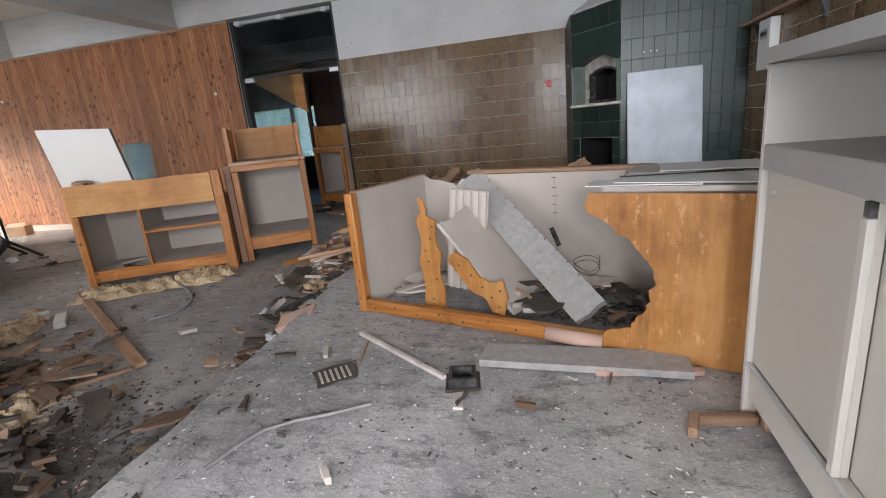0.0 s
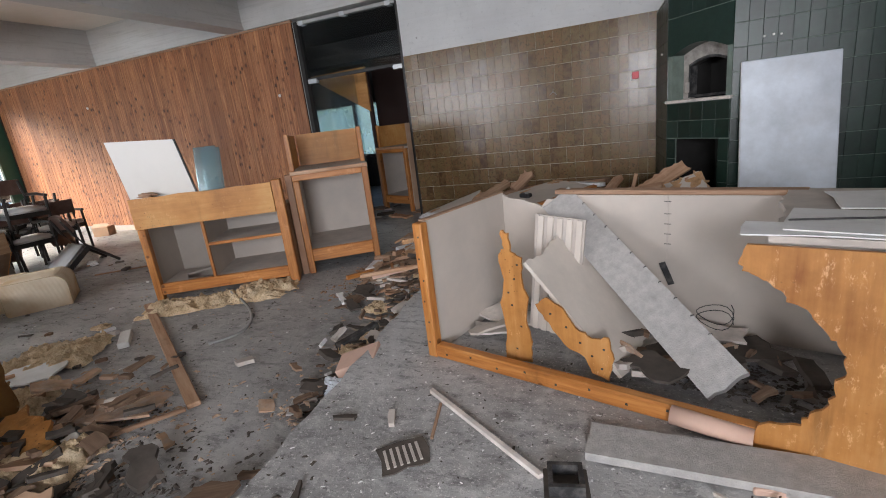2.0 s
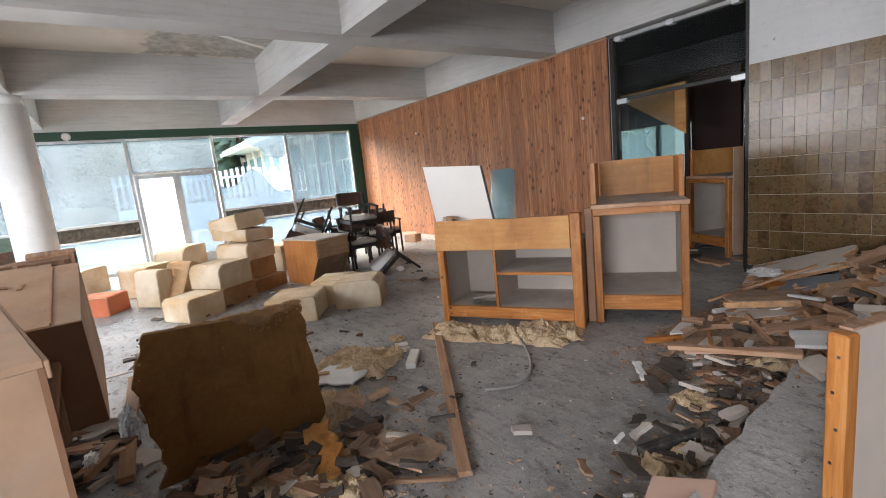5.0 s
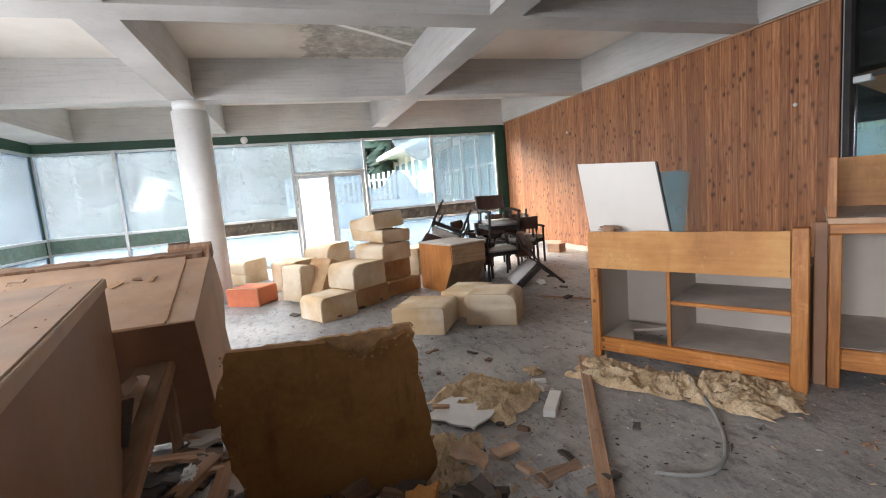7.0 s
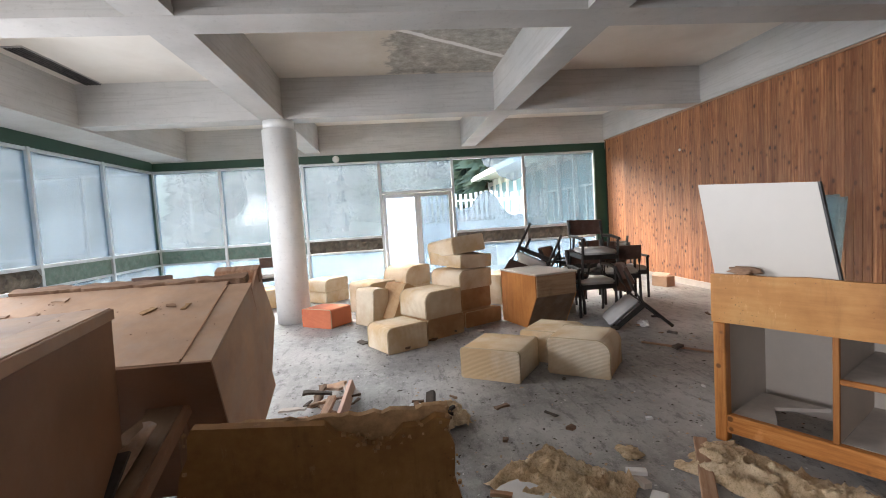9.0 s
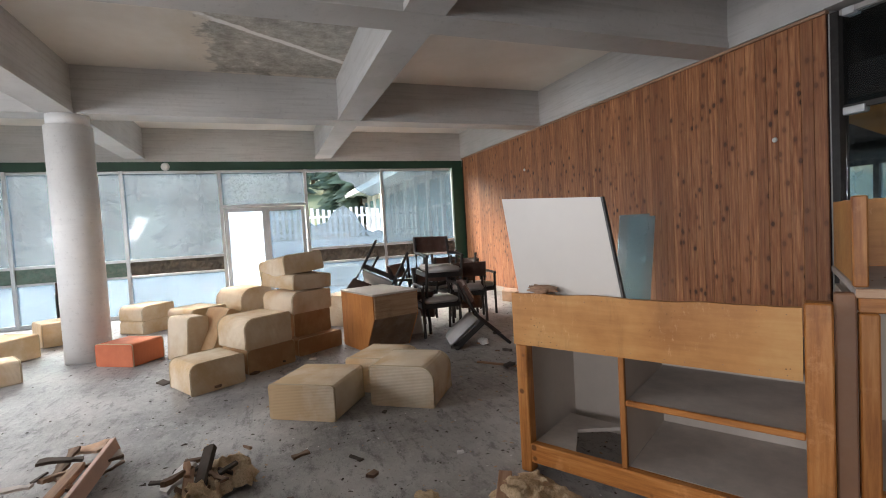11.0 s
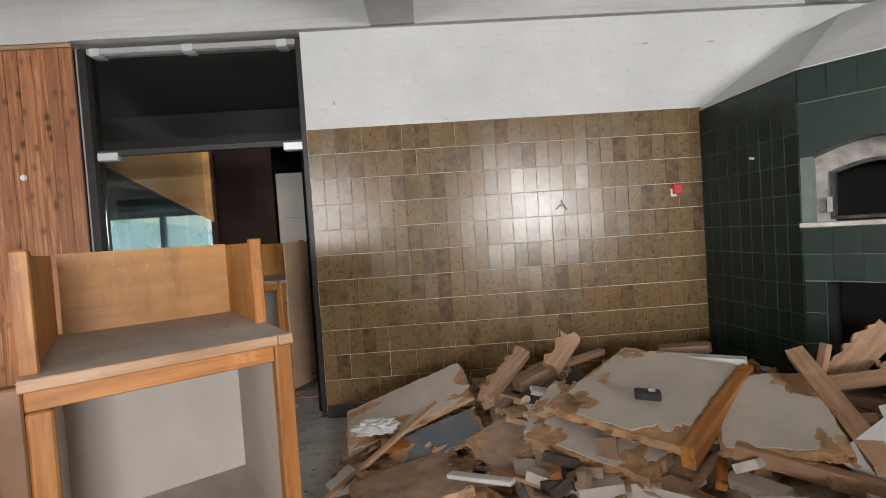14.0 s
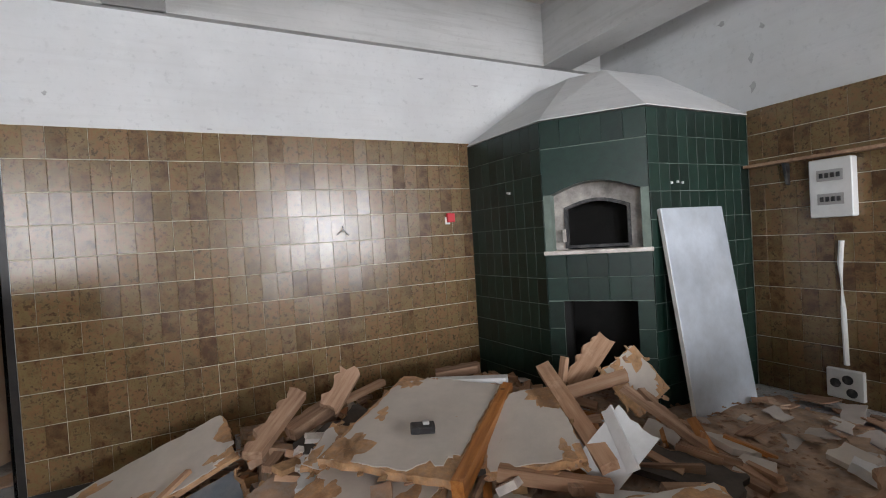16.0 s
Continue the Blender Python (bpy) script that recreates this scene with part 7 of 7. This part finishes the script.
hose = [(-3.70, 3.52, 0.06), (-3.45, 3.42, 0.02), (-3.15, 3.22, 0.016), (-2.95, 3.02, 0.016), (-2.89, 2.85, 0.016), (-2.95, 2.72, 0.016), (-3.05, 2.62, 0.016)]
smooth_hose = []
for a, b in zip(hose, hose[1:]):
    smooth_hose += [tuple(Vector(a).lerp(Vector(b), f)) for f in (0, 0.33, 0.66)]
for _ in range(3):
    smooth_hose = [smooth_hose[0]] + [tuple((Vector(p) + Vector(q) + Vector(r)) / 3) for p, q, r in zip(smooth_hose, smooth_hose[1:], smooth_hose[2:])] + [smooth_hose[-1]]
solid("grey_hose", tube(smooth_hose, 0.0105, 8), M_GREYPIPE, "curved grey plastic conduit on the floor", "hose", smooth=True)

vent_cover = thing("vent_grille", pose(-0.99, 1.73, PLAT + 0.006, 2, 0, 38), "flattened metal vent grille on the platform", "grille")
part("frame", prism(torn(0.18, 0.13, 0.01, random.Random(4)), 0.006), M_CHIPDARK, vent_cover, "", pose(-0.08, -0.05, 0))
for i in range(6):
    part("slot", box(-0.06 + i * 0.024, -0.05 + i * 0.024, -0.035, 0.06, 0.0065, 0.011), M_DUSTTOP, vent_cover)
grille2 = thing("vent_grille", pose(-1.74, 2.13, 0.03, 8, 6, 20), "grey plastic vent grille at the platform edge", "grille")
part("frame", box(-0.1, 0.1, -0.06, 0.06, 0, 0.012, 0.003), M_SHELFGREY, grille2)
for i in range(6):
    part("slot", box(-0.08 + i * 0.028, -0.066 + i * 0.028, -0.045, 0.045, 0.0125, 0.015), M_BLACKPLASTIC, grille2)
drain = thing("floor_socket", pose(-0.42, 1.75, PLAT, 0, 0, 12), "dark square floor socket set on the platform", "socket")
part("plate", box(-0.07, 0.07, -0.07, 0.07, 0, 0.012, 0.004), M_CHIPDARK, drain)
for q in (box(-0.055, 0.055, -0.055, -0.04, 0.012, 0.05), box(-0.055, 0.055, 0.04, 0.055, 0.012, 0.05), box(-0.055, -0.04, -0.04, 0.04, 0.012, 0.05), box(0.04, 0.055, -0.04, 0.04, 0.012, 0.05)):
    part("rim", q, M_BLACKPLASTIC, drain)
plank("thin_lath", (-0.42, 1.66, PLAT + 0.008), (-0.40, 1.56, PLAT + 0.008), 0.04, 0.012, M_GREYBOARD, "pale splinter on the platform", "lath", rough=0.01)


def crumple(name, cx, cy, cz, sx, sy, sz, mat, label, category, seed):
    bm = bmesh.new()
    bmesh.ops.create_icosphere(bm, subdivisions=4, radius=1.0)
    for v in bm.verts:
        q = v.co * 2.2 + Vector((seed, 0, 0))
        r = 0.75 + 0.45 * abs(noise.noise(q)) + 0.28 * noise.noise(q * 2.6)
        v.co = Vector((v.co.x * sx * r, v.co.y * sy * r, max(-0.9, v.co.z) * sz * r))
    return solid(name, bm, mat, label, category, "", pose(cx, cy, cz))


M_BAG = simple("clear_crumpled_plastic", (0.62, 0.66, 0.7), 0.25, 0.2, 9, bump=0.5)
crumple("plastic_bag", -1.70, 2.30, 0.05, 0.11, 0.07, 0.05, M_BAG, "crumpled clear plastic bag at the platform edge", "bag", 1)
crumple("plastic_bag", -4.12, 0.74, 0.10, 0.08, 0.06, 0.13, M_BAG, "crumpled clear plastic bag beside the torn panel", "bag", 2)
crumple("paper_wad", -2.52, 5.62, 0.24, 0.15, 0.1, 0.045, M_WHITEBIT, "crumpled white paper on the rubble heap", "paper", 3)
crumple("paper_wad", -3.9, 0.55, 0.05, 0.1, 0.05, 0.05, M_WHITEBIT, "crumpled white paper on the floor", "paper", 4)
crumple("paper_wad", -6.95, 4.3, 0.04, 0.09, 0.06, 0.04, M_WHITEBIT, "crumpled white paper under the tipped chair", "paper", 5)
solid("carton_sheet", prism(torn(0.36, 0.3, 0.02, random.Random(14)), 0.012), M_WHITEBIT, "torn white board on the floor", "board", "", pose(-4.0, 1.82, 0.012, 3, -2, 40))

lrng = random.Random(123)
M_DIRTWOOD = wood_material("dirt_brown_splinter", (0.1, 0.06, 0.036), (0.2, 0.125, 0.08), (0.32, 0.22, 0.15), 0.85, 0.15, "X")
MATS = ((M_DIRTWOOD, "brown wood splinter", "wood_splinter"), (M_RAW, "pale wood splinter", "wood_splinter"), (M_DUSTTOP, "dusty grey board scrap", "board_scrap"), (M_OLDSHEET, "brown hardboard scrap", "hardboard_scrap"), (M_CHIPDARK, "dark board scrap", "dark_scrap"), (M_WHITEBIT, "white board scrap", "white_scrap"))


def scatter(count, spot, size, group, where, weights=(5, 3, 4, 4, 4, 1), base=None, tilt=9, slim=0.18, wide=0.75, pile=0.035):
    """Broken pieces strewn over spot(), a function that gives a place."""
    for i in range(count):
        x, y = spot()
        mat, lab, name = lrng.choices(MATS, weights)[0]
        w = lrng.uniform(*size)
        h = w * lrng.uniform(slim, wide)
        t = lrng.uniform(0.008, 0.028)
        b = base(x, y) if base else 0.0
        solid(name, prism(torn(w, h, 0.12 * h + 0.006, lrng, "lrtb", 0.035), t), mat, lab + where, "scrap", group,
              pose(x - w / 2, y - h / 2, b + 0.006 + w * 0.5 * math.sin(math.radians(tilt)) * 0.5 + lrng.random() * pile, lrng.uniform(-tilt, tilt), lrng.uniform(-tilt, tilt), lrng.uniform(0, 360)))


def near(x, y, sx, sy):
    return lambda: (lrng.gauss(x, sx), lrng.gauss(y, sy))


def edge_spot():
    y = lrng.uniform(2.0, 4.3)
    return edge_x(y) - abs(lrng.gauss(0.1, 0.12)) - 0.05, y


scatter(110, near(-2.85, 1.4, 0.24, 0.3), (0.05, 0.2), "scraps beside the torn panel", " lying beside the torn panel", (8, 0.3, 1.0, 3, 7, 0.1), tilt=17, slim=0.14, pile=0.09)
scatter(120, edge_spot, (0.03, 0.15), "scraps along the platform edge", " lying along the platform edge", (7, 1, 4, 2, 7, 1.2), tilt=20, slim=0.12, wide=0.6, pile=0.06)
scatter(60, near(-2.25, 1.15, 0.32, 0.24), (0.05, 0.26), "scraps beside the torn panel", " lying beside the torn panel", (6, 0.3, 1, 1.5, 10, 0), tilt=15, slim=0.1, wide=0.6, pile=0.06)
scatter(26, near(-2.05, 3.75, 0.2, 0.2), (0.07, 0.24), "scraps along the platform edge", " lying along the platform edge", (4, 2, 3, 2, 3, 4))
scatter(22, near(-4.98, 1.68, 0.09, 0.1), (0.06, 0.22), "scraps on the lounge floor", " in a small heap on the floor", (7, 1, 2, 1, 9, 0.3), tilt=16, slim=0.07, wide=0.3, pile=0.08)
scatter(12, near(-5.5, 0.9, 0.14, 0.14), (0.08, 0.3), "scraps on the lounge floor", " beside the tipped counter", (5, 0.3, 4, 2, 6, 0.2), tilt=14, slim=0.1, wide=0.5, pile=0.06)
scatter(28, near(-3.85, 0.5, 0.25, 0.12), (0.08, 0.26), "scraps by the long counter", " beside the long counter")
scatter(26, near(-3.6, 2.2, 0.6, 0.5), (0.04, 0.12), "scraps on the lounge floor", " on the floor", (5, 2, 3, 2, 5, 0.8))
scatter(40, lambda: (lrng.uniform(-7.5, -4.6), lrng.uniform(1.2, 5.5)), (0.03, 0.12), "scraps on the lounge floor", " on the dusty floor", (6, 1, 3, 1, 5, 0.6))
scatter(14, lambda: (lrng.uniform(-1.3, 0.5), lrng.uniform(0.7, 2.0)), (0.03, 0.1), "scraps on the platform", " on the platform", (0.4, 0, 5, 0, 9, 0), lambda x, y: PLAT, tilt=5, slim=0.1, wide=0.3, pile=0.004)
scatter(18, lambda: (lrng.uniform(-4.5, -3.0), lrng.uniform(6.7, 8.2)), (0.08, 0.4), "scraps in the back room", " on the back room floor", (5, 3, 4, 4, 3, 1))
def in_box():
    return tuple(BARM @ Vector((lrng.uniform(0.8, 1.6), lrng.uniform(0.24, 0.55), 0)))[:2]


scatter(46, in_box, (0.05, 0.17), "scraps in the bar box", " inside the smashed bar unit", (6, 0.2, 4, 2, 9, 0), lambda x, y: PLAT + 0.012, tilt=14, slim=0.08, wide=0.5, pile=0.07)
plank("thin_lath", (-6.35, 3.95, 0.01), (-5.85, 4.35, 0.01), 0.035, 0.012, M_OLDWOOD, "thin dark lath on the dusty floor", "lath", rough=0.008)


def chips(name, count, spot, size, mat, label, base):
    """Crumbs past counting, in one mesh."""
    verts, faces = [], []
    for i in range(count):
        x, y = spot()
        s = size * lrng.uniform(0.4, 1.0) ** 2 + 0.002
        a, l = lrng.uniform(0, math.pi), lrng.uniform(0.7, 1.9)
        c, d = math.cos(a), math.sin(a)
        z = base(x, y) + 0.0015
        n = len(verts)
        for u, v, h in ((-l, -0.6, 0), (l, -0.5, 0), (l * 0.7, 0.7, 0), (-l * 0.8, 0.6, 0), (0.1 * l, 0.05, 0.8)):
            verts.append((x + s * (u * c - v * d), y + s * (u * d + v * c), z + s * h * 0.7))
        faces += [(n, n + 1, n + 4), (n + 1, n + 2, n + 4), (n + 2, n + 3, n + 4), (n + 3, n, n + 4)]
    me = bpy.data.meshes.new(name)
    me.from_pydata(verts, [], faces)
    me.materials.append(mat)
    tagged(new(name, me), label, "debris", "", "stuff")


def on_floor(x, y):
    return PLAT if x > edge_x(y) else 0.0


def main_floor():
    while True:
        x, y = lrng.uniform(-6.5, -1.6), lrng.uniform(0.6, 6.0)
        if lrng.random() < 0.35 + 0.65 * (x > -4.8 and y < 4.5):
            return x, y


chips("floor_crumbs", 1300, main_floor, 0.009, M_CHIPDARK, "dark crumbs strewn over the floor", on_floor)
chips("floor_crumbs", 600, main_floor, 0.01, M_RUBBLE, "brown splinters strewn over the floor", on_floor)
chips("pale_crumbs", 260, main_floor, 0.006, M_WHITEBIT, "pale crumbs strewn over the floor", on_floor)
chips("edge_crumbs", 900, edge_spot, 0.016, M_RUBBLE, "brown crumbs along the platform edge", on_floor)
chips("panel_crumbs", 1600, near(-2.3, 1.2, 0.35, 0.28), 0.013, M_CHIPDARK, "dark crumbs beside the torn panel", on_floor)
chips("panel_crumbs", 900, near(-2.9, 1.5, 0.4, 0.4), 0.018, M_RUBBLE, "brown crumbs beside the torn panel", on_floor)
chips("box_crumbs", 500, in_box, 0.014, M_CHIPDARK, "dark crumbs inside the smashed bar unit", lambda x, y: PLAT + 0.002)
chips("platform_crumbs", 260, lambda: (lrng.uniform(-1.5, 0.6), lrng.uniform(0.4, 2.6)), 0.006, M_CHIPDARK, "dark crumbs over the platform", on_floor)
chips("platform_crumbs", 420, lambda: (lrng.uniform(-1.5, 0.6), lrng.uniform(0.4, 2.6)), 0.005, M_WHITEBIT, "pale crumbs over the platform", on_floor)
chips("heap_splinters", 2200, lambda: (lrng.uniform(-2.8, 1.45), lrng.uniform(3.5, 6.3)), 0.02, M_OLDWOOD, "brown splinters over the rubble heap", lambda x, y: heap(x, y))
chips("heap_splinters", 800, lambda: (lrng.uniform(-2.8, 1.45), lrng.uniform(3.5, 6.3)), 0.016, M_RAW, "pale splinters over the rubble heap", lambda x, y: heap(x, y))
chips("lounge_crumbs", 700, lambda: (lrng.uniform(-11.5, -5.0), lrng.uniform(-2.5, 6.2)), 0.012, M_CHIPDARK, "crumbs over the lounge floor", on_floor)

# ---- boards and tiles of the walls ----
for m, lx, y0, y1 in ((pose(-4.05, 0.28, 1.10, 0, 0, 12.6), 1.9, -0.68, -0.02), (pose(-4.16, 0.63, 0.810, 0, -20.7, 180), 0.74, 0.02, 1.4), (hutch_m @ pose(0, 0, 1.033), 0.7, 0.1, 0.8)):
    crumbs = [m @ Vector((lrng.uniform(0.03, lx), lrng.uniform(y0, y1), 0)) for _ in range(36)]
    verts, faces = [], []
    for v in crumbs:
        s = lrng.uniform(0.002, 0.008)
        n = len(verts)
        verts += [tuple(v + m.to_3x3() @ Vector(d)) for d in ((-s, -s * 0.5, 0), (s, -s * 0.6, 0), (s * 0.4, s * 0.8, 0), (0, 0, s * 0.6))]
        faces += [(n, n + 1, n + 3), (n + 1, n + 2, n + 3), (n + 2, n, n + 3)]
    me = bpy.data.meshes.new("counter_crumbs")
    me.from_pydata(verts, [], faces)
    me.materials.append(M_OLDWOOD)
    tagged(new("counter_crumbs", me), "brown crumbs strewn over the counter top", "debris", "", "stuff")

structure("baseboard", box(-12.23, -4.66, NORTH - 0.02, NORTH + 0.018, 0.0, 0.1, 0.003), M_SKIRT, "pale dusty skirting under the pine boards", None, "baseboard")
structure("baseboard", box(-2.995, 0.0, NORTH - 0.012, NORTH - 0.001, 0.0, 0.1), M_DARKROOM, "dark skirting under the brown tiles", None, "baseboard")
structure("trim_north", box(-12.23, -4.65, NORTH - 0.03, NORTH + 0.018, 2.9, 2.925), M_OLDWOOD, "brown wooden strip on top of the pine boards", None, "trim")
boarding = structure("wall_boarding", box(-12.23, -4.66, NORTH + 0.004, NORTH + 0.018, 0.1, 2.9), M_DARKWOOD, "red-brown vertical pine boarding with dark knots", None, "wall")
brng = random.Random(9)
PW = 0.0985
cols = int(7.57 / PW)
plank_mesh = link("board", box(0.0012, PW - 0.0012, -0.016, 0.0, 0.0, 2.8, 0.003), M_PLANK)
for i in range(cols):
    o = new("board", plank_mesh)
    o.parent = boarding
    o.matrix_basis = pose(-4.66 - (i + 1) * PW, NORTH + 0.004 + brng.uniform(-0.002, 0.0005), 0.1 + brng.uniform(-0.002, 0.002))
part("grout", box(-2.995, 0.03, NORTH - 0.0085, NORTH - 0.001, 0.1, 2.2), M_GROUT, wall_tiled)
part("grout", box(EAST - 0.0085, EAST - 0.001, 1.1, 5.05, PLAT, 2.2), M_GROUT, wall_east)
tile_field(wall_tiled, pose(-2.995, NORTH - 0.004, 0), 3.025, 0.1, 2.2, 0.1008, 0.1909, M_TILE, seed=41, tilt=0.9, jitter=0.004, limit=lambda r, c: r > 0)
tile_field(wall_east, pose(EAST - 0.004, 5.045, 0, 0, 0, -90), 3.9, PLAT, 2.2, 0.1, 0.19, M_TILE, seed=42, tilt=0.35, jitter=0.004, limit=lambda r, c: c < 18)

# ---- chipped plaster and small plugs on the white walls ----
chip_rng = random.Random(17)


def chip(parent, m, w, h, mat, label):
    n = 14
    ph = chip_rng.uniform(0, 6)
    pts = [(w * (0.5 + 0.2 * math.sin(3 * a + ph) + chip_rng.uniform(-0.1, 0.1)) * math.cos(a), h * (0.5 + 0.2 * math.sin(2 * a + ph)) * math.sin(a)) for a in (2 * math.pi * i / n for i in range(n))]
    part("plaster_chip", prism(pts, 0.003, "Y"), mat, parent, label, m)


for y, z, w, h in ((4.92, 2.77, 0.03, 0.04), (5.0, 2.57, 0.03, 0.06), (5.0, 2.36, 0.035, 0.08), (5.2, 2.9, 0.05, 0.03)):
    chip(wall_east, pose(EAST - 0.003, y, z, 0, 0, -90), w, h, M_PLAIN, "grey chip in the white plaster")
for x, z, w, h in ((-2.78, 2.39, 0.022, 0.022), (-0.375, 2.71, 0.05, 0.012), (0.14, 2.7, 0.06, 0.012), (-1.94, 2.225, 0.03, 0.014)):
    chip(wall_tiled, pose(x, NORTH - 0.003, z), w, h, M_PLAIN, "small dark mark on the white plaster")
